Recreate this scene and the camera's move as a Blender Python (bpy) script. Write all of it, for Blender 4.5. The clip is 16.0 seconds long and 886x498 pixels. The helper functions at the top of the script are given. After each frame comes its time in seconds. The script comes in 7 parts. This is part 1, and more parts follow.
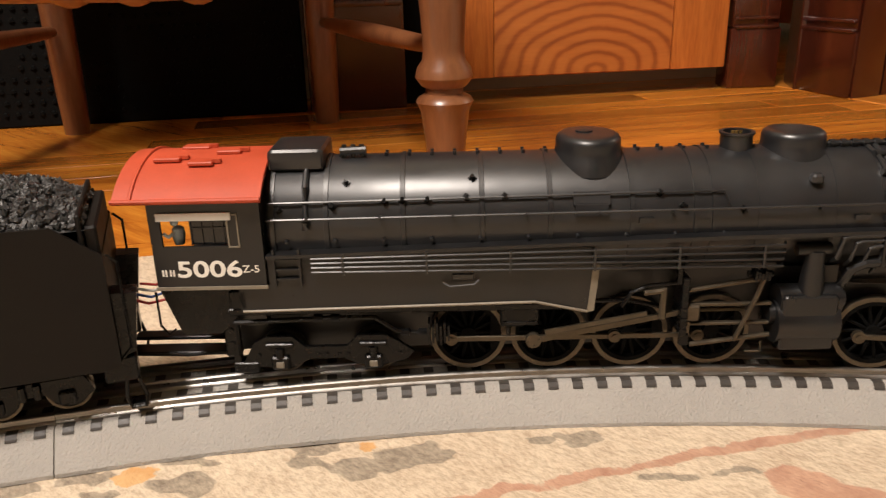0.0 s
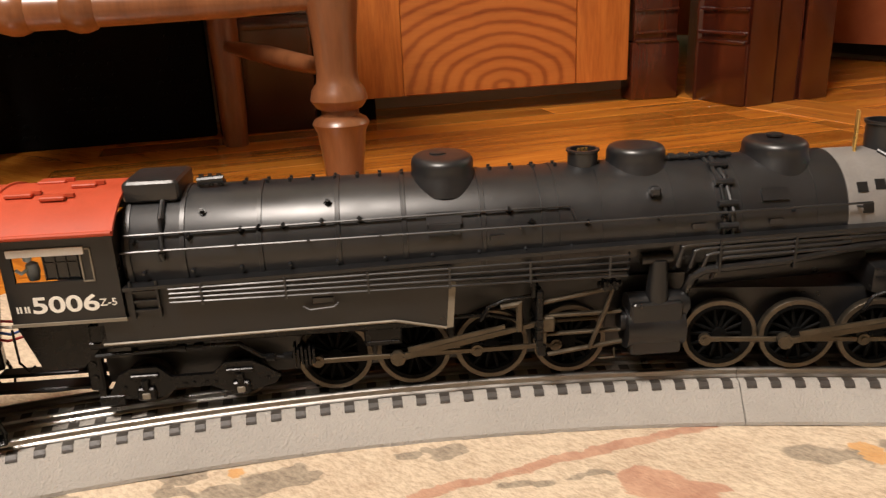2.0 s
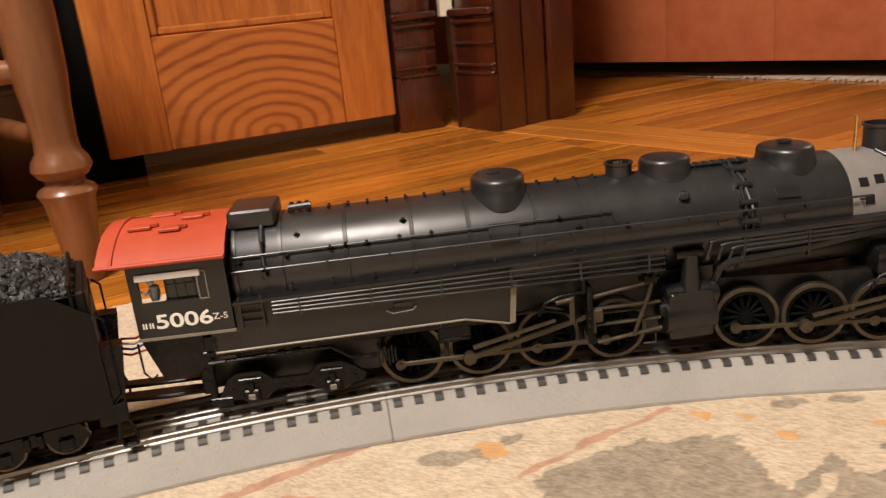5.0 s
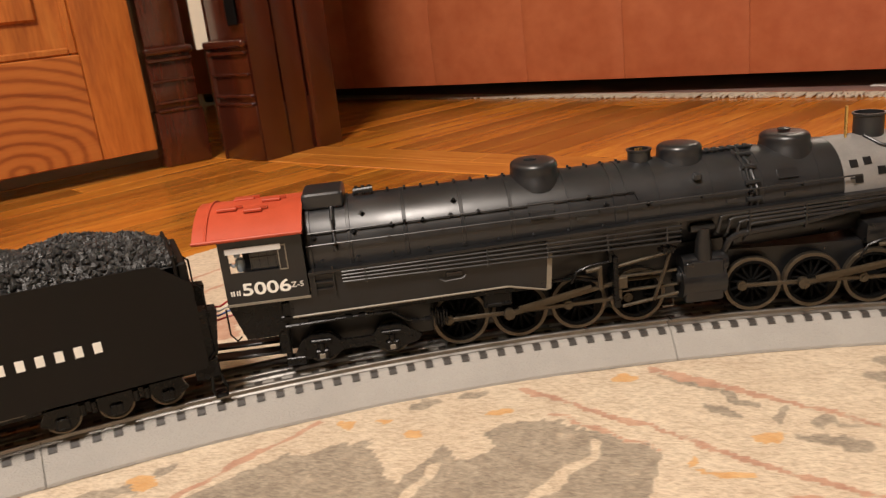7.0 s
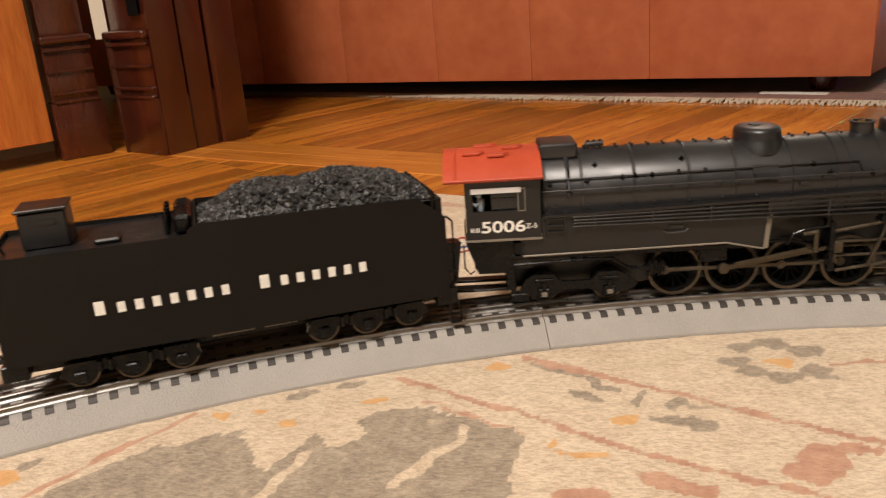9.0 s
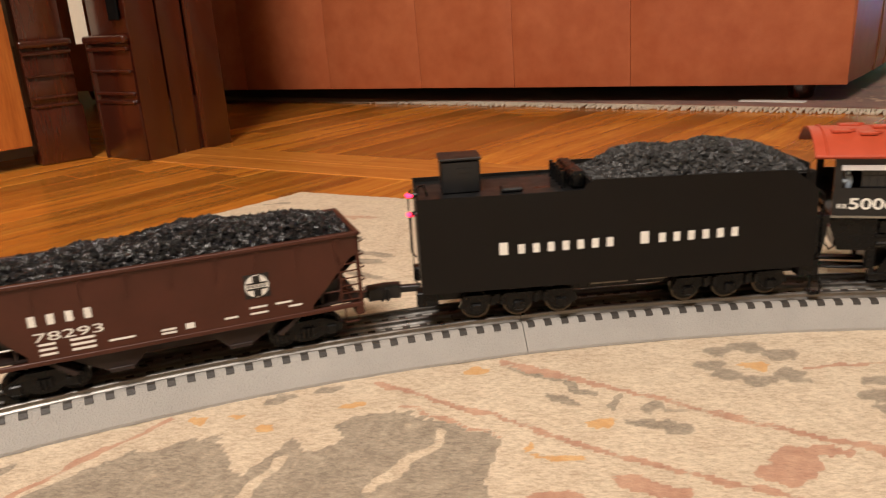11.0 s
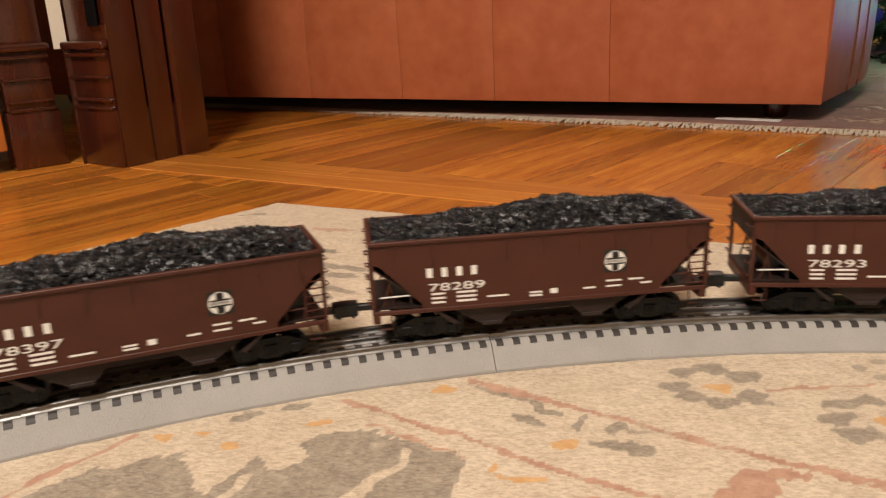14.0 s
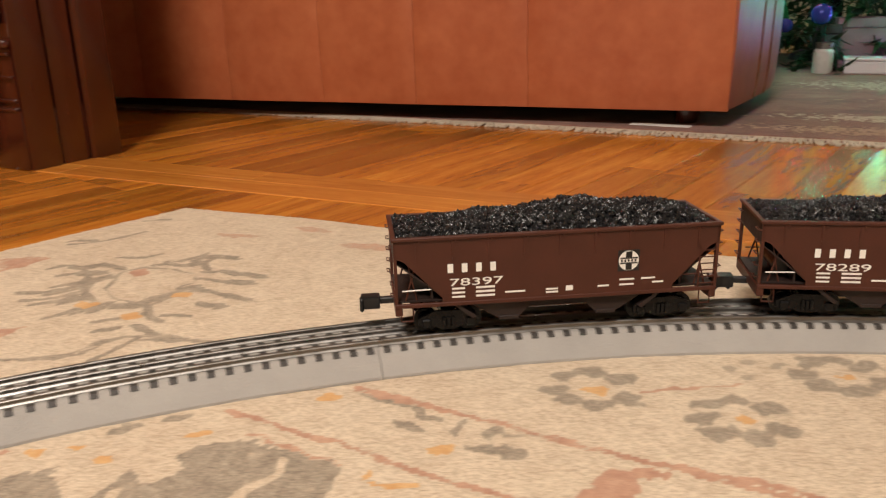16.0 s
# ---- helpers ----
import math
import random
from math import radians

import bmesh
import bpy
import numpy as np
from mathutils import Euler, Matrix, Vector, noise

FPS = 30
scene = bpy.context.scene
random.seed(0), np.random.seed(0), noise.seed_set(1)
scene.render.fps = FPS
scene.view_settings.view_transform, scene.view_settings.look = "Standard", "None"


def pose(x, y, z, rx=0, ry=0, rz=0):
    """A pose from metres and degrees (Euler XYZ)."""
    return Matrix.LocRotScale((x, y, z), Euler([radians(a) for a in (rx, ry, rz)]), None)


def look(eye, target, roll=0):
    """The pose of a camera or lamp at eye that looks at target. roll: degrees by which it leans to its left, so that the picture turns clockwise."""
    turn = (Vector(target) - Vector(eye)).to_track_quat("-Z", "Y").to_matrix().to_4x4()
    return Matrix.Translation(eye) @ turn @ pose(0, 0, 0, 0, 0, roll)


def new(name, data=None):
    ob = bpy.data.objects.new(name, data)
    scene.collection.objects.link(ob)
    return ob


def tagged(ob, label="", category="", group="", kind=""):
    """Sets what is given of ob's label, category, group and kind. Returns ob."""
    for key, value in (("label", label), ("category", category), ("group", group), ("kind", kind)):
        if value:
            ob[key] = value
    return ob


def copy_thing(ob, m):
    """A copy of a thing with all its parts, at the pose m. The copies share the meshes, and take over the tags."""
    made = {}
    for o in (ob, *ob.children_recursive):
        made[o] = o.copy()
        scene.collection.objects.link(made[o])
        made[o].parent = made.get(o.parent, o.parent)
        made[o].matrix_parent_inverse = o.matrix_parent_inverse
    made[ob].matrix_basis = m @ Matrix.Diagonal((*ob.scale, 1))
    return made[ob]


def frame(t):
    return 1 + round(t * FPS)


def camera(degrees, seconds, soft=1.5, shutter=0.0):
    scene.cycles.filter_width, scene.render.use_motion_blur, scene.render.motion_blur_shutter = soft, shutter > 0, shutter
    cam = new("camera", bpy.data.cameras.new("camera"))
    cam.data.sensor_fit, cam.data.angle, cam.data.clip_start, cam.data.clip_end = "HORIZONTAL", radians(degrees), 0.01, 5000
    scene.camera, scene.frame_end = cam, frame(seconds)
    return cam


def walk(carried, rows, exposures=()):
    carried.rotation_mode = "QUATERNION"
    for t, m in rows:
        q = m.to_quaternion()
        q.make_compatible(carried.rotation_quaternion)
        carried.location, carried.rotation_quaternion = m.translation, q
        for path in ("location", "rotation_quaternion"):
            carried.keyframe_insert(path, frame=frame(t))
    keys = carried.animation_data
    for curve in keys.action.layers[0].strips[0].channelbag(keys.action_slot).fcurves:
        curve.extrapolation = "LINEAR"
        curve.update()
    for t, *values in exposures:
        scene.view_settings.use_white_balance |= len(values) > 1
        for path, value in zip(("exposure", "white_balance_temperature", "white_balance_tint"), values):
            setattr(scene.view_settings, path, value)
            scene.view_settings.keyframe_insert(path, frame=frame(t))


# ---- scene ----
cam = camera(59.0, 16.0, soft=1.3, shutter=0.4)
PATH = [
    (0, (-0.2603, -0.4919, 0.2161), (-1.5177, 0.9018, -0.4742), -1.50),
    (0.5, (-0.2524, -0.4875, 0.2169), (-1.4804, 0.9364, -0.4647), -1.76),
    (1, (-0.2451, -0.4835, 0.2177), (-1.4462, 0.9670, -0.4556), -1.99),
    (1.5, (-0.2362, -0.4787, 0.2189), (-1.4097, 0.9979, -0.4464), -2.18),
    (2, (-0.2264, -0.4741, 0.2207), (-1.3734, 1.0261, -0.4379), -2.36),
    (2.5, (-0.2219, -0.4716, 0.2210), (-1.3375, 1.0546, -0.4319), -2.46),
    (3, (-0.2157, -0.4690, 0.2225), (-1.2953, 1.0860, -0.4227), -2.87),
    (3.5, (-0.1932, -0.4627, 0.2271), (-1.2223, 1.1286, -0.4123), -3.12),
    (4, (-0.1699, -0.4559, 0.2292), (-1.1387, 1.1769, -0.3998), -3.77),
    (6.5, (-0.0286, -0.4393, 0.2445), (-0.5749, 1.3857, -0.3645), -6.68),
    (7, (-0.0019, -0.4421, 0.2430), (-0.4356, 1.4132, -0.3649), -6.18),
    (7.5, (0.0148, -0.4464, 0.2395), (-0.3389, 1.4242, -0.3735), -5.49),
    (8, (0.0233, -0.4483, 0.2387), (-0.2760, 1.4290, -0.3829), -4.90),
    (10.5, (0.029, -0.449, 0.24), (-0.181, 1.442, -0.377), -3.7),
    (11, (0.031, -0.45, 0.238), (-0.169, 1.444, -0.373), -3.7),
    (11.5, (0.033, -0.449, 0.238), (-0.156, 1.446, -0.374), -3.7),
    (12, (0.037, -0.449, 0.236), (-0.14, 1.448, -0.371), -3.5),
    (12.5, (0.039, -0.451, 0.238), (-0.129, 1.447, -0.372), -3.4),
    (13, (0.037, -0.451, 0.237), (-0.121, 1.449, -0.37), -3.0),
    (13.5, (0.039, -0.45, 0.237), (-0.115, 1.451, -0.365), -2.7),
    (14, (0.039, -0.45, 0.245), (-0.114, 1.454, -0.349), -2.4),
    (14.5, (0.039, -0.451, 0.25), (-0.107, 1.455, -0.339), -2.1),
    (15, (0.04, -0.449, 0.246), (-0.083, 1.46, -0.336), -1.8),
    (15.5, (0.038, -0.45, 0.247), (-0.069, 1.461, -0.336), -1.8),
    (16, (0.074, -0.453, 0.25), (0.079, 1.456, -0.346), -1.3),
]
walk(cam, [(t, look(eye, target, roll)) for t, eye, target, roll in PATH], [(0, 0.10), (4.0, 0.12), (8.0, 0.08), (10.5, 0.04), (13.0, 0.0), (16.0, -0.04)])

# ---------------------------------------------------------------- light
W = bpy.data.worlds.new("room_air")
scene.world = W
W.use_nodes = True
W.node_tree.nodes["Background"].inputs[0].default_value = (1.0, 0.86, 0.72, 1)
W.node_tree.nodes["Background"].inputs[1].default_value = 0.06


def room_lamp(name, eye, target, sx, sy, watts, col):
    li = bpy.data.lights.new(name, "AREA")
    li.shape, li.size, li.size_y, li.energy, li.color = "RECTANGLE", sx, sy, watts, col
    ob = new(name, li)
    ob.matrix_world = look(eye, target)
    return ob


room_lamp("ceiling_lamp_light", (-0.45, -1.35, 2.26), (-0.2, 0.3, 0), 0.62, 0.62, 91, (1.0, 0.885, 0.79))
# added fill to brighten the far rug and tree; no fitting stands there
room_lamp("added_far_fill", (1.2, 3.5, 2.3), (1.2, 2.2, 0), 0.5, 0.5, 14, (1.0, 0.84, 0.70))

# ---------------------------------------------------------------- materials


def node_mat(name):
    m = bpy.data.materials.new(name)
    m.use_nodes = True
    nt = m.node_tree
    return m, nt, nt.nodes["Principled BSDF"]


def ramp_node(nt, fac, stops):
    r = nt.nodes.new("ShaderNodeValToRGB")
    r.color_ramp.elements[0].position, r.color_ramp.elements[0].color = stops[0][0], (*stops[0][1], 1)
    r.color_ramp.elements[1].position, r.color_ramp.elements[1].color = stops[-1][0], (*stops[-1][1], 1)
    for p, c in stops[1:-1]:
        e = r.color_ramp.elements.new(p)
        e.color = (*c, 1)
    nt.links.new(fac, r.inputs[0])
    return r.outputs[0]


def noise_node(nt, vec, scale, detail=4, rough=0.6, distort=0.0):
    n = nt.nodes.new("ShaderNodeTexNoise")
    n.inputs["Scale"].default_value, n.inputs["Detail"].default_value = scale, detail
    n.inputs["Roughness"].default_value, n.inputs["Distortion"].default_value = rough, distort
    nt.links.new(vec, n.inputs["Vector"])
    return n.outputs["Fac"]


def coords(nt, scale=(1, 1, 1), loc=(0, 0, 0), rot=(0, 0, 0), kind="Object"):
    c = nt.nodes.new("ShaderNodeTexCoord")
    m = nt.nodes.new("ShaderNodeMapping")
    m.inputs["Scale"].default_value, m.inputs["Location"].default_value, m.inputs["Rotation"].default_value = scale, loc, rot
    nt.links.new(c.outputs[kind], m.inputs[0])
    return m.outputs[0]


def bump_to(nt, b, height, strength, dist):
    n = nt.nodes.new("ShaderNodeBump")
    n.inputs["Strength"].default_value, n.inputs["Distance"].default_value = strength, dist
    nt.links.new(height, n.inputs["Height"])
    nt.links.new(n.outputs[0], b.inputs["Normal"])


def mix_col(nt, fac, a, b, mode="MIX"):
    n = nt.nodes.new("ShaderNodeMix")
    n.data_type, n.blend_type = "RGBA", mode
    for sock, v in ((n.inputs[0], fac), (n.inputs[6], a), (n.inputs[7], b)):
        if isinstance(v, (int, float)):
            sock.default_value = v
        elif isinstance(v, tuple):
            sock.default_value = (*v, 1)
        else:
            nt.links.new(v, sock)
    return n.outputs[2]


def plain(name, col, rough=0.5, metal=0.0, vary=0.25, scale=60.0, bump=0.15, fine=600.0, dist=0.0004, rvary=0.12, spec=0.5):
    """A surface with stains at two scales, uneven gloss and a fine grain."""
    m, nt, b = node_mat(name)
    v = coords(nt)
    big = noise_node(nt, v, scale, 5)
    small = noise_node(nt, v, fine, 3)
    lo = tuple(c * (1 - vary) for c in col)
    hi = tuple(min(1, c * (1 + vary)) for c in col)
    c1 = ramp_node(nt, big, [(0.3, lo), (0.7, hi)])
    c2 = mix_col(nt, 0.25, c1, ramp_node(nt, small, [(0.3, lo), (0.7, hi)]))
    nt.links.new(c2, b.inputs["Base Color"])
    rr = nt.nodes.new("ShaderNodeMapRange")
    rr.inputs[1].default_value, rr.inputs[2].default_value = 0.3, 0.7
    rr.inputs[3].default_value, rr.inputs[4].default_value = max(0.02, rough - rvary), min(1, rough + rvary)
    nt.links.new(big, rr.inputs[0])
    nt.links.new(rr.outputs[0], b.inputs["Roughness"])
    b.inputs["Metallic"].default_value = metal
    b.inputs["Specular IOR Level"].default_value = spec
    if bump:
        bump_to(nt, b, small, bump, dist)
    return m


def glow(name, col, strength):
    m, nt, b = node_mat(name)
    b.inputs["Base Color"].default_value = (*col, 1)
    b.inputs["Emission Color"].default_value = (*col, 1)
    b.inputs["Emission Strength"].default_value = strength
    return m


def wood(name, dark, mid, light, along=(1, 14, 14), scale=3.0, rough=0.35, per_piece=0.35, coat=0.2, rings=None):
    """Grain drawn out along one axis; each piece takes a tone of its own. rings: place of a heart, for arched grain."""
    m, nt, b = node_mat(name)
    info = nt.nodes.new("ShaderNodeObjectInfo")
    v = coords(nt, along)
    add = nt.nodes.new("ShaderNodeVectorMath")
    add.operation = "ADD"
    k = nt.nodes.new("ShaderNodeVectorMath")
    k.operation = "SCALE"
    k.inputs[0].default_value = (13, 7, 5)
    nt.links.new(info.outputs["Random"], k.inputs[3])
    nt.links.new(v, add.inputs[0])
    nt.links.new(k.outputs[0], add.inputs[1])
    g = noise_node(nt, add.outputs[0], scale, 6, 0.65, 0.6)
    f = noise_node(nt, add.outputs[0], scale * 9, 3, 0.6)
    c = ramp_node(nt, g, [(0.28, dark), (0.5, mid), (0.72, light)])
    c = mix_col(nt, 0.22, c, ramp_node(nt, f, [(0.35, dark), (0.65, light)]))
    if rings:
        wv = nt.nodes.new("ShaderNodeTexWave")
        wv.wave_type, wv.rings_direction = "RINGS", "SPHERICAL"
        wv.inputs["Scale"].default_value, wv.inputs["Distortion"].default_value = rings[3], 5.0
        wv.inputs["Detail"].default_value, wv.inputs["Detail Scale"].default_value = 4, 0.55
        rc = coords(nt, rings[4], tuple(-rings[i] * rings[4][i] for i in range(3)))
        nt.links.new(rc, wv.inputs["Vector"])
        c = mix_col(nt, 0.55, c, ramp_node(nt, wv.outputs["Fac"], [(0.3, light), (0.72, mid), (0.95, dark)]))
    tone = ramp_node(nt, info.outputs["Random"], [(0.0, (1 - per_piece,) * 3), (1.0, (1 + per_piece,) * 3)])
    c = mix_col(nt, 1.0, c, tone, "MULTIPLY")
    nt.links.new(c, b.inputs["Base Color"])
    b.inputs["Roughness"].default_value = rough
    b.inputs["Coat Weight"].default_value = coat
    b.inputs["Coat Roughness"].default_value = 0.25
    bump_to(nt, b, f, 0.12, 0.0008)
    return m


M_BLACK = plain("loco_black_paint", (0.0125, 0.0131, 0.0146), 0.37, 0.0, 0.2, 40, 0.10, 900, 0.0002, 0.07, 0.66)
M_BLACK_MATT = plain("matt_black_paint", (0.0085, 0.0086, 0.0092), 0.38, 0.0, 0.3, 60, 0.15, 700, 0.0003, 0.12, 0.5)
M_TENDER = plain("tender_black_paint", (0.0060, 0.0046, 0.0036), 0.6, 0.0, 0.25, 30, 0.05, 900, 0.0001, 0.1, 0.22)
M_CHASSIS = plain("chassis_black", (0.0032, 0.0032, 0.0034), 0.28, 0.0, 0.35, 120, 0.3, 700, 0.0005, 0.12, 0.25)
M_SMOKE = plain("graphite_grey_paint", (0.22, 0.21, 0.20), 0.55, 0.15, 0.18, 60, 0.15, 700, 0.0002)
M_ROOF = plain("red_oxide_roof", (0.43, 0.062, 0.025), 0.5, 0.0, 0.15, 40, 0.08, 800, 0.0002, 0.1, 0.35)
M_TYRE = plain("worn_steel_tyre", (0.11, 0.092, 0.07), 0.4, 0.85, 0.25, 150, 0.1, 700, 0.0002)
M_ROD = plain("oily_steel_rod", (0.085, 0.070, 0.050), 0.38, 0.75, 0.3, 120, 0.1, 800, 0.0002)
M_STEEL = plain("bright_steel", (0.32, 0.31, 0.295), 0.36, 0.95, 0.15, 120, 0.05, 800, 0.0001)
M_RAIL = plain("rail_steel", (0.26, 0.25, 0.235), 0.38, 1.0, 0.15, 70, 0.05, 700, 0.0001)
M_BRASS = plain("brass", (0.72, 0.50, 0.17), 0.3, 0.9, 0.15, 90, 0.05, 700, 0.0001)
M_GREYTRIM = plain("weathered_grey_trim", (0.20, 0.175, 0.135), 0.5, 0.1, 0.2, 90, 0.1, 700)
M_WHITE = plain("white_lettering", (0.80, 0.78, 0.72), 0.6, 0.0, 0.08, 90, 0.0)
M_CREAM = plain("pale_blind", (0.62, 0.60, 0.58), 0.55, 0.0, 0.08, 90, 0.0)
M_FREIGHT = plain("mineral_brown_paint", (0.064, 0.0182, 0.0098), 0.5, 0.0, 0.18, 40, 0.08, 800, 0.0002, 0.1, 0.35)
# the car's brown again, with the shade inside and underneath put into its colour
M_FREIGHT_SHADE = plain("shaded_mineral_brown", (0.018, 0.008, 0.0055), 0.7, 0.0, 0.2, 60, 0.1)
M_COAL = plain("coal", (0.010, 0.010, 0.011), 0.24, 0.0, 0.5, 300, 0.5, 900, 0.001, 0.14)
M_COAL2 = plain("dull_coal", (0.030, 0.0295, 0.029), 0.42, 0.0, 0.5, 300, 0.5, 900, 0.001, 0.14)
M_BED = plain("grey_roadbed_plastic", (0.355, 0.335, 0.305), 0.72, 0.0, 0.10, 25, 0.7, 800, 0.0014)
M_TIE = plain("black_plastic_tie", (0.040, 0.034, 0.029), 0.5, 0.0, 0.3, 200, 0.3, 800, 0.0005)
M_GLASS_DARK = plain("dark_window", (0.012, 0.013, 0.014), 0.12, 0.0, 0.1, 40, 0.0)
M_WIRE_R = plain("red_wire", (0.42, 0.03, 0.03), 0.4)
M_WIRE_B = plain("blue_wire", (0.04, 0.09, 0.35), 0.4)
M_WIRE_W = plain("white_wire", (0.75, 0.72, 0.68), 0.4)
M_FIG = plain("painted_figure", (0.36, 0.44, 0.52), 0.6)
M_RED_LAMP = glow("red_marker_glow", (1.0, 0.015, 0.06), 7.0)
M_BOARD = wood("oiled_pine_floor", (0.27, 0.068, 0.008), (0.52, 0.172, 0.020), (0.70, 0.30, 0.042), (1.2, 12, 12), 3.0, 0.23, 0.34, 0.4)
M_BAND = wood("pale_pine_band", (0.40, 0.125, 0.018), (0.56, 0.20, 0.030), (0.70, 0.30, 0.050), (1.2, 12, 12), 3.0, 0.27, 0.10, 0.4)
M_DOOR = wood("varnished_fir", (0.24, 0.058, 0.011), (0.46, 0.135, 0.024), (0.60, 0.22, 0.046), (9, 9, 1.0), 3.0, 0.4, 0.1, 0.25)
M_DOOR_RAIL = wood("varnished_fir_arched", (0.21, 0.046, 0.009), (0.43, 0.122, 0.024), (0.53, 0.175, 0.036), (1.0, 9, 9), 3.0, 0.4, 0.06, 0.25, (0.225, 0.0, 0.004, 15.0, (0.72, 0.4, 1.10)))
M_MAHOG = wood("dark_mahogany", (0.024, 0.0046, 0.0022), (0.050, 0.0094, 0.0042), (0.080, 0.017, 0.0066), (9, 9, 0.9), 3.5, 0.2, 0.10, 0.8)
M_CHAIR = wood("maple_stained_brown", (0.12, 0.042, 0.016), (0.20, 0.075, 0.030), (0.27, 0.11, 0.045), (8, 8, 1.2), 3.0, 0.32, 0.08, 0.35)
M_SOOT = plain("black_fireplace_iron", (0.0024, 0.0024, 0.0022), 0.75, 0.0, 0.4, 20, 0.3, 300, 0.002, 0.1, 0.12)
M_PLASTER = plain("cream_plaster", (0.66, 0.60, 0.48), 0.85, 0.0, 0.06, 4, 0.2, 120, 0.001)
M_GREENTREE = plain("fir_needles", (0.012, 0.045, 0.014), 0.55, 0.0, 0.4, 40, 0.0)
M_PRESENT = plain("white_gift_box", (0.72, 0.70, 0.74), 0.5, 0.0, 0.05, 20, 0.0)
M_PRESENT2 = plain("mauve_gift_paper", (0.20, 0.10, 0.13), 0.5, 0.0, 0.15, 20, 0.0)
M_DARKBOX = plain("dark_gift_box", (0.03, 0.028, 0.035), 0.5, 0.0, 0.15, 20, 0.0)
M_BALL_R = plain("red_glass_ball", (0.45, 0.03, 0.03), 0.15, 0.3, 0.05, 20, 0.0)
M_BALL_B = plain("blue_glass_ball", (0.03, 0.05, 0.35), 0.15, 0.3, 0.05, 20, 0.0)
M_BULB_G = glow("green_fairy_light", (0.05, 1.0, 0.55), 110.0)
M_BULB_R = glow("red_fairy_light", (1.0, 0.06, 0.05), 25.0)
M_BULB_B = glow("violet_fairy_light", (0.45, 0.25, 1.0), 110.0)


def leather_mat():
    m, nt, b = node_mat("tan_leather")
    v = coords(nt)
    big = noise_node(nt, v, 3.0, 4)
    mid = noise_node(nt, v, 22.0, 5)
    vo = nt.nodes.new("ShaderNodeTexVoronoi")
    vo.inputs["Scale"].default_value = 420
    nt.links.new(v, vo.inputs["Vector"])
    c = ramp_node(nt, big, [(0.3, (0.34, 0.078, 0.026)), (0.7, (0.46, 0.135, 0.052))])
    c = mix_col(nt, 0.3, c, ramp_node(nt, mid, [(0.3, (0.27, 0.058, 0.020)), (0.7, (0.52, 0.18, 0.078))]))
    nt.links.new(c, b.inputs["Base Color"])
    b.inputs["Roughness"].default_value = 0.42
    bump_to(nt, b, vo.outputs["Distance"], 0.12, 0.001)
    return m


def rug_mat(name, stops, fine=1000.0):
    m, nt, b = node_mat(name)
    v = coords(nt)
    big = noise_node(nt, v, 9.0, 5, 0.65)
    knots = noise_node(nt, coords(nt, (1, 2.4, 1)), fine * 0.35, 2)
    c = ramp_node(nt, big, stops)
    c = mix_col(nt, 0.35, c, ramp_node(nt, knots, [(0.32, tuple(k * 0.55 for k in stops[0][1])), (0.62, stops[-1][1])]))
    nt.links.new(c, b.inputs["Base Color"])
    b.inputs["Roughness"].default_value = 0.95
    b.inputs["Sheen Weight"].default_value = 0.15
    bump_to(nt, b, knots, 0.5, 0.0015)
    return m


M_LEATHER = leather_mat()


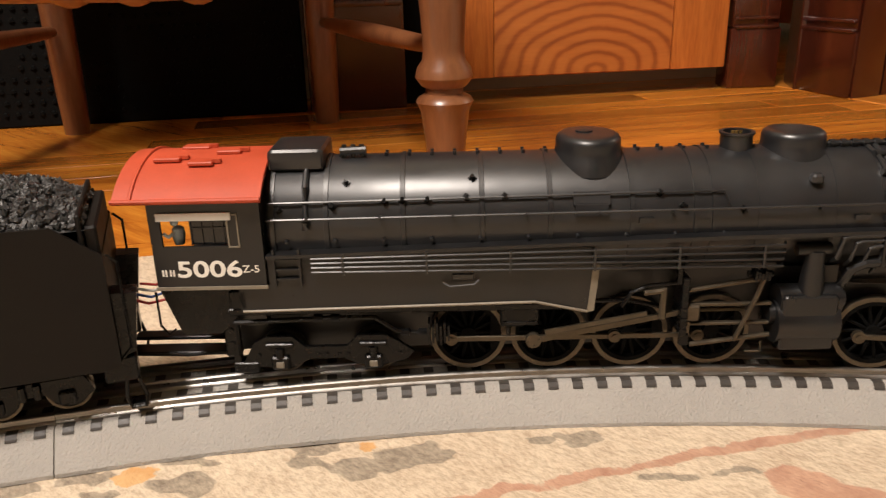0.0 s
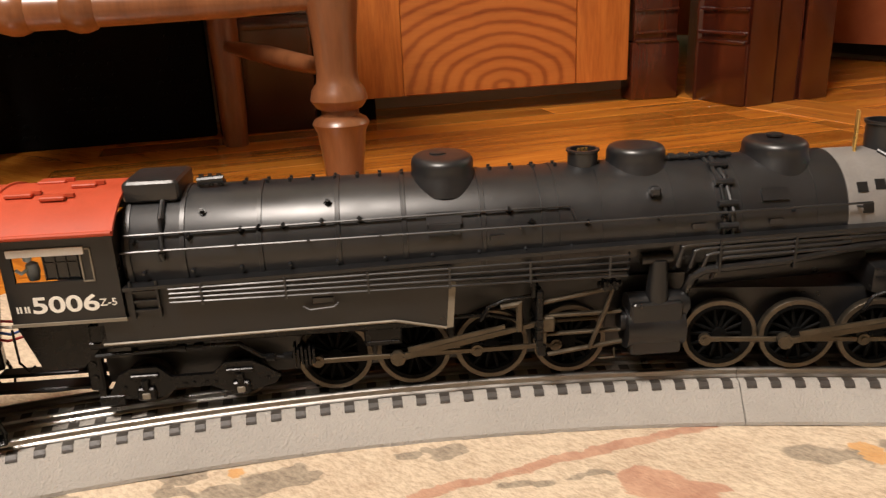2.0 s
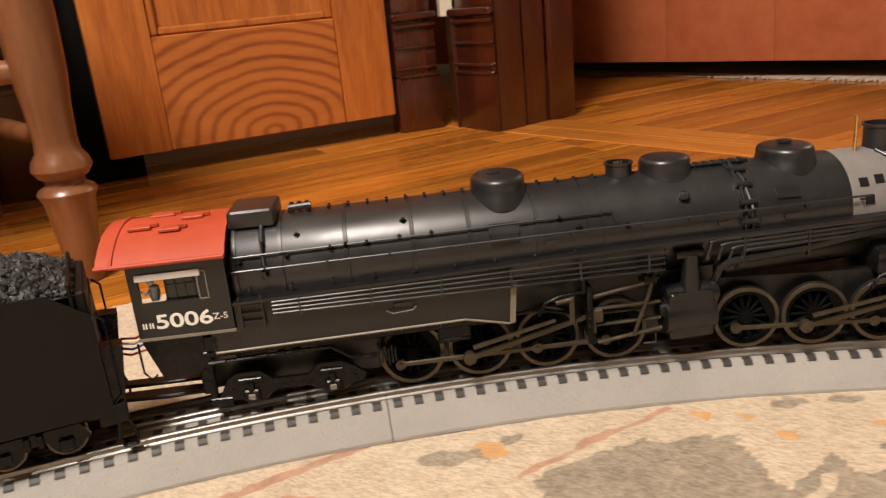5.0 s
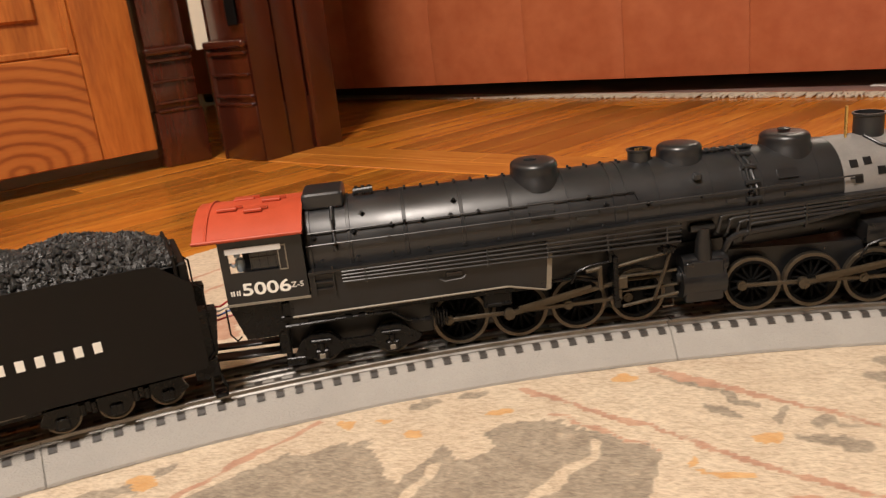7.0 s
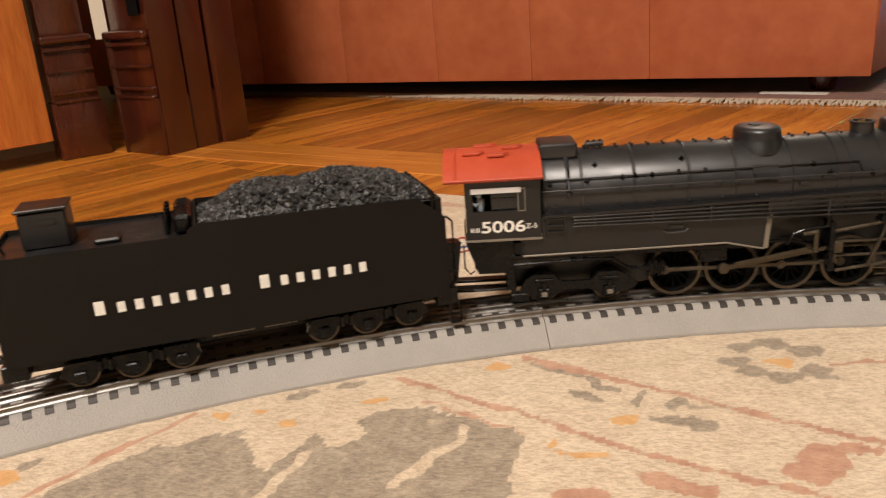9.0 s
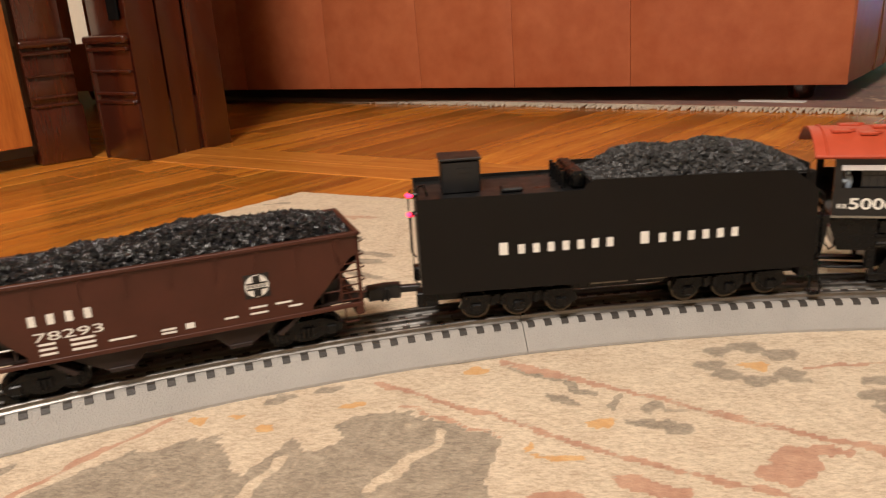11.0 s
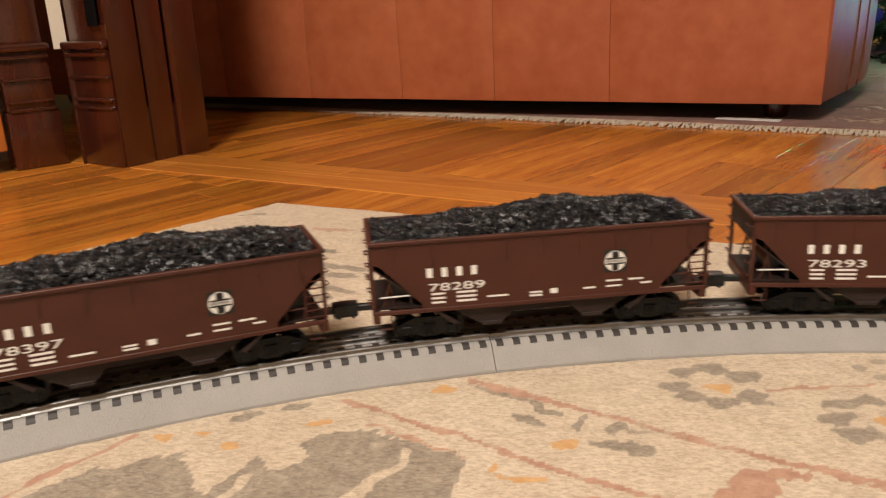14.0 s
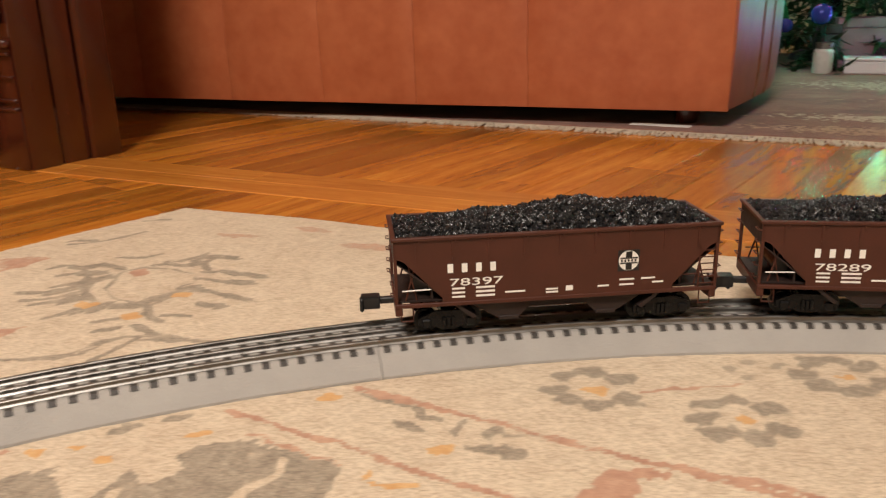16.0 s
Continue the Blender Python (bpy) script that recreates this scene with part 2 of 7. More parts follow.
def woven_mat():
    m, nt, b = node_mat("cream_wool_weave")
    v = coords(nt)
    big = noise_node(nt, v, 7.0, 5, 0.65)
    mid = noise_node(nt, v, 70.0, 4, 0.7)
    knots = noise_node(nt, coords(nt, (1.0, 2.2, 1.0), rot=(0, 0, 0.75)), 240.0, 3, 0.7)
    base = ramp_node(nt, big, [(0.3, (0.48, 0.355, 0.24)), (0.5, (0.59, 0.47, 0.335)), (0.75, (0.665, 0.55, 0.405))])
    base = mix_col(nt, 0.42, base, ramp_node(nt, mid, [(0.3, (0.41, 0.28, 0.18)), (0.62, (0.72, 0.595, 0.44))]))
    base = mix_col(nt, 0.36, base, ramp_node(nt, knots, [(0.34, (0.22, 0.155, 0.105)), (0.60, (0.76, 0.65, 0.49))]))
    at = nt.nodes.new("ShaderNodeAttribute")
    at.attribute_name = "weave"
    sep = nt.nodes.new("ShaderNodeSeparateColor")
    nt.links.new(at.outputs["Color"], sep.inputs[0])
    yarns = (mix_col(nt, 0.5, ramp_node(nt, mid, [(0.3, (0.13, 0.105, 0.08)), (0.7, (0.40, 0.33, 0.245))]), ramp_node(nt, knots, [(0.3, (0.09, 0.07, 0.052)), (0.66, (0.46, 0.38, 0.28))])), ramp_node(nt, mid, [(0.3, (0.36, 0.17, 0.11)), (0.7, (0.54, 0.32, 0.21))]), ramp_node(nt, mid, [(0.3, (0.55, 0.27, 0.08)), (0.7, (0.66, 0.40, 0.17))]))
    for k, y in enumerate(yarns):
        s = nt.nodes.new("ShaderNodeMath")
        s.operation = "MULTIPLY_ADD"
        nt.links.new(knots, s.inputs[0])
        s.inputs[1].default_value = 1.1
        nt.links.new(sep.outputs[k], s.inputs[2])
        s2 = nt.nodes.new("ShaderNodeMath")
        s2.operation = "MULTIPLY_ADD"
        nt.links.new(mid, s2.inputs[0])
        s2.inputs[1].default_value = 0.55
        nt.links.new(s.outputs[0], s2.inputs[2])
        r = nt.nodes.new("ShaderNodeMapRange")
        r.interpolation_type = "SMOOTHSTEP"
        r.inputs[1].default_value, r.inputs[2].default_value = 1.10, 1.42
        r.inputs[4].default_value = 0.90
        nt.links.new(s2.outputs[0], r.inputs[0])
        base = mix_col(nt, r.outputs[0], base, y)
    nt.links.new(base, b.inputs["Base Color"])
    b.inputs["Roughness"].default_value = 0.95
    b.inputs["Sheen Weight"].default_value = 0.1
    bump_to(nt, b, knots, 0.6, 0.0016)
    return m


M_RUG = woven_mat()
M_RUG_GREY = rug_mat("grey_brown_wool", [(0.25, (0.20, 0.16, 0.115)), (0.5, (0.30, 0.24, 0.175)), (0.8, (0.44, 0.36, 0.26))])
M_RUG_RUST = rug_mat("faded_rust_wool", [(0.25, (0.40, 0.22, 0.13)), (0.5, (0.50, 0.29, 0.18)), (0.8, (0.60, 0.42, 0.27))])
M_RUG_RED = rug_mat("old_red_wool", [(0.3, (0.085, 0.030, 0.028)), (0.5, (0.22, 0.085, 0.062)), (0.75, (0.36, 0.21, 0.14))])
M_FRINGE = rug_mat("ivory_fringe", [(0.3, (0.48, 0.40, 0.29)), (0.7, (0.74, 0.66, 0.52))])

# ---------------------------------------------------------------- mesh helpers


def box_to(bm, x0, x1, y0, y1, z0, z1, bev=0.0, seg=1):
    r = bmesh.ops.create_cube(bm, size=1.0, matrix=Matrix.LocRotScale(((x0 + x1) / 2, (y0 + y1) / 2, (z0 + z1) / 2), None, (x1 - x0, y1 - y0, z1 - z0)))
    if bev:
        es = list({e for v in r["verts"] for e in v.link_edges})
        bmesh.ops.bevel(bm, geom=es, offset=bev, segments=seg, affect="EDGES", profile=0.6)
    return bm


def box_of(x0, x1, y0, y1, z0, z1, bev=0.0, seg=1):
    return box_to(bmesh.new(), x0, x1, y0, y1, z0, z1, bev, seg)


def rod_to(bm, p, q, r, r2=None, n=12):
    p, q = Vector(p), Vector(q)
    d = q - p
    m = Matrix.Translation((p + q) / 2) @ d.to_track_quat("Z", "Y").to_matrix().to_4x4()
    bmesh.ops.create_cone(bm, cap_ends=True, segments=n, radius1=r, radius2=r if r2 is None else r2, depth=d.length, matrix=m)
    return bm


def tube_to(bm, pts, r, n=8):
    """A pipe through the given points, mitred at its bends."""
    pts = [Vector(p) for p in pts]
    rings = []
    for i, p in enumerate(pts):
        a = (pts[i] - pts[i - 1]).normalized() if i else (pts[1] - pts[0]).normalized()
        b = (pts[i + 1] - pts[i]).normalized() if i + 1 < len(pts) else a
        t = (a + b).normalized()
        s = t.cross(Vector((0.13, 0.21, 1.0))).normalized()
        u = s.cross(t)
        rings.append([bm.verts.new(p + r * (math.cos(k * math.tau / n) * s + math.sin(k * math.tau / n) * u)) for k in range(n)])
    for a, b in zip(rings, rings[1:]):
        for k in range(n):
            bm.faces.new((a[k], a[(k + 1) % n], b[(k + 1) % n], b[k]))
    bm.faces.new(rings[0][::-1])
    bm.faces.new(rings[-1])
    return bm


def lathe_to(bm, prof, n=24, m=None):
    """Turns (radius, height) pairs round the z axis."""
    m = m or Matrix()
    rings = [[bm.verts.new(m @ Vector((r * math.cos(k * math.tau / n), r * math.sin(k * math.tau / n), z))) for k in range(n)] for r, z in prof]
    for a, b in zip(rings, rings[1:]):
        for k in range(n):
            bm.faces.new((a[k], a[(k + 1) % n], b[(k + 1) % n], b[k]))
    bm.faces.new(rings[0][::-1])
    bm.faces.new(rings[-1])
    return bm


def prism_to(bm, outline, y0, y1):
    """An outline in x and z, given thickness from y0 to y1."""
    a = [bm.verts.new((x, y0, z)) for x, z in outline]
    b = [bm.verts.new((x, y1, z)) for x, z in outline]
    n = len(a)
    bm.faces.new(a)
    bm.faces.new(b[::-1])
    for k in range(n):
        bm.faces.new((a[k], b[k], b[(k + 1) % n], a[(k + 1) % n]))
    return bm


def bevel_all(bm, w, seg=1, angle=0.5):
    bm.normal_update()
    es = [e for e in bm.edges if len(e.link_faces) == 2 and e.calc_face_angle(0) > angle]
    bmesh.ops.bevel(bm, geom=es, offset=w, segments=seg, affect="EDGES", profile=0.6)
    return bm


LIFT = [0.0]


def part(name, bm, material, parent=None, label="", flat=False):
    """One mesh object, under a thing or a part if one is given."""
    bmesh.ops.recalc_face_normals(bm, faces=bm.faces[:])
    if LIFT[0]:
        bmesh.ops.translate(bm, vec=(0, 0, -LIFT[0]), verts=bm.verts[:])
    me = bpy.data.meshes.new(name)
    bm.to_mesh(me)
    bm.free()
    me.materials.append(material)
    if not flat:
        me.shade_smooth()
        me.set_sharp_from_angle(angle=0.6)
    ob = new(name, me)
    if parent:
        ob.parent = parent
    return tagged(ob, label)


def share(name, src, m, parent):
    ob = new(name, src.data)
    ob.parent = parent
    ob.matrix_basis = m
    return ob


def letters(name, text, size, m, material, parent, width=None, label="", bold=0.0):
    """Raised lettering in the built-in font, lying in the plane of m."""
    cu = bpy.data.curves.new(name, "FONT")
    cu.body, cu.size, cu.extrude, cu.align_x = text, size, 0.00012, "CENTER"
    cu.offset = size * bold
    ob = new("lettering", cu)
    dep = bpy.context.evaluated_depsgraph_get()
    me = bpy.data.meshes.new_from_object(ob.evaluated_get(dep))
    bpy.data.objects.remove(ob)
    bpy.data.curves.remove(cu)
    me.materials.clear()
    me.materials.append(material)
    xs = [v.co.x for v in me.vertices]
    if width:
        me.transform(Matrix.Diagonal((width / (max(xs) - min(xs)), 1, 1, 1)))
    me.transform(Matrix.Translation((0, 0, -LIFT[0])) @ m)
    me.name = name
    out = new(name, me)
    out.parent = parent
    return tagged(out, label)


def upright(x, y, z):
    """A lettering plane on the side that faces the inside of the loop."""
    return pose(x, y, z, 90, 0, 0)


def empty(name, m, label, category, group="", kind=""):
    ob = new(name)
    ob.empty_display_size = 0.02
    ob.matrix_basis = m
    return tagged(ob, label, category, group, kind)


# ---------------------------------------------------------------- plan
CX, CY, RC = 0.264, -0.9688, 1.062      # centre and radius of the loop of track
RT = 0.031                              # top of the rails
RUG_Z = 0.010


def on_loop(deg, off=0.0):
    a = radians(deg)
    return Vector((CX + (RC + off) * math.sin(a), CY + (RC + off) * math.cos(a), 0))


def wall_frame(x, y, deg):
    return pose(x, y, 0, 0, 0, deg)


# ---------------------------------------------------------------- room shell
def build_room():
    T = 0.1
    A = 52.0                             # direction of the hearth wall
    # walls that close the room, far round the loop
    hearth = tagged(part("wall_hearth", box_of(-3.4, 0.06, 0.0, T, 0, 2.5), M_PLASTER), "cream plaster wall with the hearth", "wall", kind="structure")
    hearth.matrix_basis = pose(-0.83, 0.93, 0, 0, 0, A) @ Matrix.Translation((-0.02, 0.05, 0))
    for nm, x0, x1, y0, y1 in (("wall_south", -4.2, 4.4, -3.6, -3.5), ("wall_east", 4.3, 4.4, -3.5, 4.5), ("wall_north", -4.2, 4.3, 4.4, 4.5), ("wall_west", -4.2, -4.1, -3.5, 4.4)):
        tagged(part(nm, box_of(x0, x1, y0, y1, 0, 2.5), M_PLASTER), "plain cream plaster wall", "wall", kind="structure")
    tagged(part("ceiling", box_of(-4.2, 4.4, -3.6, 4.5, 2.5, 2.6), M_PLASTER), "plain white plaster ceiling", "ceiling", kind="structure")
    lamp = empty("ceiling_lamp", pose(-0.45, -1.35, 2.42), "round ceiling lamp with an opal shade", "lamp")
    part("mount", lathe_to(bmesh.new(), [(0.02, 0.08), (0.09, 0.08), (0.09, 0.03), (0.02, 0.03)]), M_BRASS, lamp)
    part("shade", lathe_to(bmesh.new(), [(0.10, 0.03), (0.17, -0.02), (0.16, -0.06), (0.02, -0.09)]), M_PRESENT, lamp)


def build_floor():
    base = tagged(part("floor", box_of(-4.2, 4.4, -3.6, 4.5, -0.06, -0.006), M_MAHOG), "oiled pine floor of narrow boards with a cross band", "floor", kind="structure")
    # boards run along the hearth wall, with one band of boards across them
    ang = 54.0
    w = 0.062
    rnd = random.Random(7)
    m0 = pose(0.0, 0.567, 0, 0, 0, ang)
    inv = m0.inverted()
    meshes = {}
    rest = bmesh.new()
    count = 0

    def board(x0, x1, y0, y1, near):
        nonlocal count
        if near:
            key = round(x1 - x0, 2)
            if key not in meshes:
                bm = box_of(-key / 2, key / 2, -(y1 - y0) / 2 + 0.0006, (y1 - y0) / 2 - 0.0006, -0.012, 0.0, 0.0008)
                me = bpy.data.meshes.new("board")
                bm.to_mesh(me)
                bm.free()
                me.materials.append(M_BOARD)
                meshes[key] = me
            ob = new("board", meshes[key])
            ob.parent = base
            ob.matrix_basis = m0 @ Matrix.Translation(((x0 + x1) / 2, (y0 + y1) / 2, 0))
            count += 1
        else:
            bmesh.ops.create_cube(rest, size=1.0, matrix=m0 @ Matrix.LocRotScale(((x0 + x1) / 2, (y0 + y1) / 2, -0.006), None, (x1 - x0 - 0.001, y1 - y0 - 0.001, 0.012)))

    for j in range(-86, 87):
        y = j * w
        x = -5.4 - rnd.random() * 0.6
        while x < 5.4:
            ln = rnd.choice((0.7, 0.9, 1.1, 1.4, 1.7))
            mid, ends = m0 @ Vector((x + ln / 2, y, 0)), (m0 @ Vector((x, y, 0)), m0 @ Vector((x + ln, y + w, 0)))
            if all(-4.15 < p.x < 4.35 and -3.55 < p.y < 4.45 for p in ends):
                board(x + 0.0005, x + ln - 0.0005, y, y + w, abs(y) < 0.99 and -1.25 < x + ln / 2 < 1.2 and mid.y > -0.1)
            x += ln
    for k in range(-4, 5):
        for row in (-1, 1):
            bm = box_of(-0.3895, 0.3895, -0.0315, 0.0315, -0.012, 0.0012, 0.0008)
            ob = part("band_board", bm, M_BAND, base)
            ob.matrix_basis = pose(-0.02, 0.622, 0, 0, 0, -26) @ Matrix.Translation((k * 0.78 + row * 0.17, row * 0.032, 0))
    r = part("far_boards", rest, M_BOARD, base)
    tagged(r, kind="stuff")


STEP = 0.0026
LAYER = [0]


def motif(cells, m, material, rug, name, step=STEP):
    """A woven figure of small knots, a hair above the field."""
    LAYER[0] += 1
    z = 0.0003 + 0.00004 * (LAYER[0] % 40)
    bm = bmesh.new()
    rnd = random.Random(LAYER[0])
    for (i, j) in cells:
        x, y, h = i * step, j * step, step * rnd.uniform(0.42, 0.62)
        bm.faces.new([bm.verts.new(m @ Vector((x + a * h * rnd.uniform(0.8, 1.3), y + c * h, z))) for a, c in ((-1, -1), (1, -1), (1, 1), (-1, 1))])
    if not bm.faces:
        bm.free()
        return
    return tagged(part(name, bm, material, rug, flat=True), kind="stuff")


def blob_cells(rx, ry, seed, step=STEP, ragged=0.5, holes=0.25):
    rnd = random.Random(seed)
    out = []
    nx, ny = int(rx / step * 1.7) + 1, int(ry / step * 1.7) + 1
    for i in range(-nx, nx + 1):
        for j in range(-ny, ny + 1):
            x, y = i * step, j * step
            d = math.hypot(x / rx, y / ry)
            n = noise.noise(Vector((x * 55 + seed * 3.1, y * 75, seed))) + 0.4 * noise.noise(Vector((x * 190, y * 190, seed)))
            q = (1.05 - d - ragged * n) * 4
            if rnd.random() < min(1 - holes, max(0.0, q)):
                out.append((i, j))
    return out


def value_noise(x, y, cell, seed):
    """Smooth noise between -1 and 1 on arrays."""
    rs = np.random.RandomState(seed)
    g = rs.rand(64, 64) * 2 - 1
    u, v = x / cell, y / cell
    i, j = np.floor(u).astype(int), np.floor(v).astype(int)
    fu, fv = u - i, v - j
    fu, fv = fu * fu * (3 - 2 * fu), fv * fv * (3 - 2 * fv)
    at = lambda p, q: g[p % 64, q % 64]
    return (at(i, j) * (1 - fu) + at(i + 1, j) * fu) * (1 - fv) + (at(i, j + 1) * (1 - fu) + at(i + 1, j + 1) * fu) * fv


RUG_RING = [(-0.250, 0.518), (-0.086, 0.453), (0.016, 0.402), (0.75, 0.12), (2.2, -0.45), (1.3, -3.1), (-1.9, -2.6), (-1.32, -0.95), (-0.81, -0.231), (-0.462, 0.261), (-0.369, 0.378)]
GREY, RUST, GOLD = 0, 1, 2


def weave_weights(x, y):
    """Where the grey, rust and gold yarns are knotted into the cream field."""
    n1, n2 = value_noise(x, y, 0.011, 1), value_noise(x, y, 0.011, 2)
    m1, m2 = value_noise(x, y, 0.0045, 3), value_noise(x, y, 0.0045, 4)
    wx, wy = x + 0.004 * n1 + 0.0022 * m1, y + 0.004 * n2 + 0.0022 * m2
    w = np.zeros((3, *x.shape))

    def ell(ch, cx, cy, rx, ry, deg=0, amp=1.0):
        c, s = math.cos(radians(deg)), math.sin(radians(deg))
        dx, dy = wx - cx, wy - cy
        d = np.hypot((dx * c + dy * s) / rx, (-dx * s + dy * c) / ry)
        w[ch] = np.maximum(w[ch], amp * np.clip((1.12 - d) * 3.2, 0, 1))

    def line(ch, pts, wd, amp=1.0):
        for (ax, ay), (bx, by) in zip(pts, pts[1:]):
            px, py, ux, uy = wx * 0.5 + x * 0.5 - ax, wy * 0.5 + y * 0.5 - ay, bx - ax, by - ay
            k = np.clip((px * ux + py * uy) / (ux * ux + uy * uy), 0, 1)
            d = np.hypot(px - k * ux, py - k * uy)
            w[ch] = np.maximum(w[ch], amp * np.clip((1.25 - d / (wd * (0.72 if ch == RUST else 1.0))) * 2, 0, 1) * (0.80 + 0.35 * n1))

    def poly(ch, pts, amp=1.0):
        inside = np.zeros(x.shape, bool)
        for (ax, ay), (bx, by) in zip(pts, pts[1:] + pts[:1]):
            cross = (ay > wy) != (by > wy)
            with np.errstate(divide="ignore", invalid="ignore"):
                inside ^= cross & (wx < (bx - ax) * (wy - ay) / (by - ay) + ax)
        w[ch] = np.maximum(w[ch], amp * inside * (0.82 + 0.3 * m1 + 0.15 * n2))

    # the large grey leaf with stepped edges, and its pale rib
    poly(GREY, [(-0.231, -0.138), (-0.204, -0.104), (-0.182, -0.091), (-0.143, -0.072), (-0.137, -0.091), (-0.120, -0.112), (-0.099, -0.078), (-0.087, -0.091), (-0.072, -0.086), (-0.075, -0.057), (-0.047, -0.050), (-0.028, -0.053),
                (0.015, -0.077), (0.010, -0.099), (0.015, -0.124), (0.0, -0.165), (-0.06, -0.20), (-0.16, -0.21)], 0.9)
    for pts in ([(-0.017, -0.071), (-0.018, -0.084), (-0.03, -0.099), (-0.046, -0.125)], [(-0.10, -0.10), (-0.115, -0.14)]):
        keep = w[GREY].copy()
        w[GREY] = 0
        line(GREY, pts, 0.003)
        w[GREY] = np.clip(keep - w[GREY], 0, 1)
    # border lines
    line(RUST, [(0.016, 0.014), (0.086, -0.025), (0.142, -0.062), (0.235, -0.103), (0.40, -0.19)], 0.0034, 1.0)
    line(RUST, [(0.016, 0.008), (0.061, -0.013), (0.117, -0.042), (0.17, -0.075), (0.30, -0.145)], 0.0028, 0.9)
    line(RUST, [(-0.062, -0.014), (0.009, -0.053), (0.06, -0.087), (0.129, -0.122), (0.20, -0.15)], 0.0034, 1.0)
    line(RUST, [(-0.04, -0.044), (0.015, -0.076)], 0.0028, 0.9)
    line(RUST, [(-0.237, -0.137), (-0.211, -0.098), (-0.179, -0.056)], 0.0032, 1.0)
    line(RUST, [(-0.47, -0.345), (-0.427, -0.284), (-0.394, -0.234), (-0.343, -0.158), (-0.317, -0.126), (-0.25, -0.06)], 0.0042, 1.0)
    line(GREY, [(-0.256, 0.071), (-0.207, 0.070), (-0.188, 0.103), (-0.151, 0.110), (-0.115, 0.094)], 0.0026, 0.8)
    line(RUST, [(0.203, 0.0), (0.234, 0.002), (0.267, 0.006)], 0.0024, 0.9)
    # hooked stem with leaves
    line(GREY, [(0.020, 0.003), (0.039, -0.006), (0.058, -0.015), (0.062, -0.029), (0.070, -0.031)], 0.0028)
    line(GREY, [(0.080, -0.048), (0.085, -0.035)], 0.0026)
    line(GREY, [(0.097, -0.053), (0.104, -0.042), (0.108, -0.053), (0.127, -0.051)], 0.0028, 0.9)
    ell(GREY, 0.052, -0.038, 0.016, 0.0055, -35, 0.8)
    ell(GREY, 0.102, -0.068, 0.020, 0.0055, -18, 0.8)
    line(GOLD, [(0.033, -0.084), (0.030, -0.091), (0.035, -0.097), (0.045, -0.100), (0.058, -0.100)], 0.0022, 0.8)
    # small flowers of square petals
    for cx, cy in ((0.172, 0.002), (0.253, -0.041), (0.34, 0.012), (0.42, -0.05), (0.33, -0.13)):
        for px, py in ((-0.016, 0.022), (0.004, 0.026), (0.019, 0.014), (-0.026, 0.004), (-0.020, -0.012), (-0.002, -0.020), (0.018, -0.012)):
            ell(GREY, cx + px, cy + py, 0.0120, 0.0088, 10, 0.66)
        ell(GOLD, cx, cy, 0.0075, 0.005, 0, 0.65)
    for px, py in ((0.268, 0.027), (0.286, 0.036), (0.275, 0.013), (0.30, 0.030)):
        ell(GREY, px, py, 0.008, 0.005, 10, 0.5)
    # rust palmettes
    for px, py, rx, ry, dg in ((0.163, -0.101, 0.014, 0.012, 20), (0.177, -0.092, 0.009, 0.006, 10), (0.187, -0.095, 0.007, 0.004, 0), (0.152, -0.113, 0.014, 0.009, 0), (0.043, -0.133, 0.013, 0.009, 10), (0.089, -0.124, 0.022, 0.007, -20),
                               (-0.327, -0.193, 0.017, 0.010, 40), (-0.336, -0.190, 0.015, 0.007, 30), (-0.314, -0.191, 0.017, 0.008, 50), (-0.300, -0.20, 0.02, 0.01, 30)):
        ell(RUST, px, py, rx, ry, dg, 0.95)
    for px, py, r in ((0.072, -0.064, 0.0085), (-0.159, -0.060, 0.006), (-0.120, -0.065, 0.007), (-0.260, -0.119, 0.009), (-0.073, -0.040, 0.006), (-0.001, 0.001, 0.006), (-0.491, -0.291, 0.007), (-0.552, -0.372, 0.009), (-0.140, -0.054, 0.004)):
        ell(GOLD, px, py, r, r * 0.75, 20, 0.85)
    # dark blocks beside the bed near the chair, and faint ones between
    for px, py, rx, ry, dg in ((-0.501, -0.315, 0.010, 0.006, 35), (-0.483, -0.306, 0.010, 0.009, 45), (-0.473, -0.289, 0.011, 0.009, 45), (-0.510, -0.307, 0.012, 0.004, 40), (-0.567, -0.385, 0.012, 0.005, 40), (-0.531, -0.360, 0.015, 0.006, 38),
                               (-0.543, -0.349, 0.016, 0.004, 38), (-0.551, -0.389, 0.010, 0.004, 38), (-0.463, -0.275, 0.007, 0.007, 40), (-0.433, -0.238, 0.011, 0.004, 38), (-0.420, -0.224, 0.009, 0.004, 38), (-0.358, -0.204, 0.010, 0.003, 42), (-0.376, -0.226, 0.014, 0.003, 42),
                               (-0.590, -0.415, 0.02, 0.006, 40)):
        ell(GREY, px, py, rx, ry, dg, 1.15)
    for px, py, rx, ry, dg in ((-0.280, -0.132, 0.014, 0.007, 25), (-0.266, -0.128, 0.010, 0.006, 25), (-0.213, -0.133, 0.02, 0.008, 35), (-0.254, -0.105, 0.010, 0.006, 30), (-0.117, -0.033, 0.013, 0.005, 25), (-0.093, -0.020, 0.010, 0.004, 25), (-0.267, -0.129, 0.01, 0.006, 30)):
        ell(GREY, px, py, rx, ry, dg, 0.72)
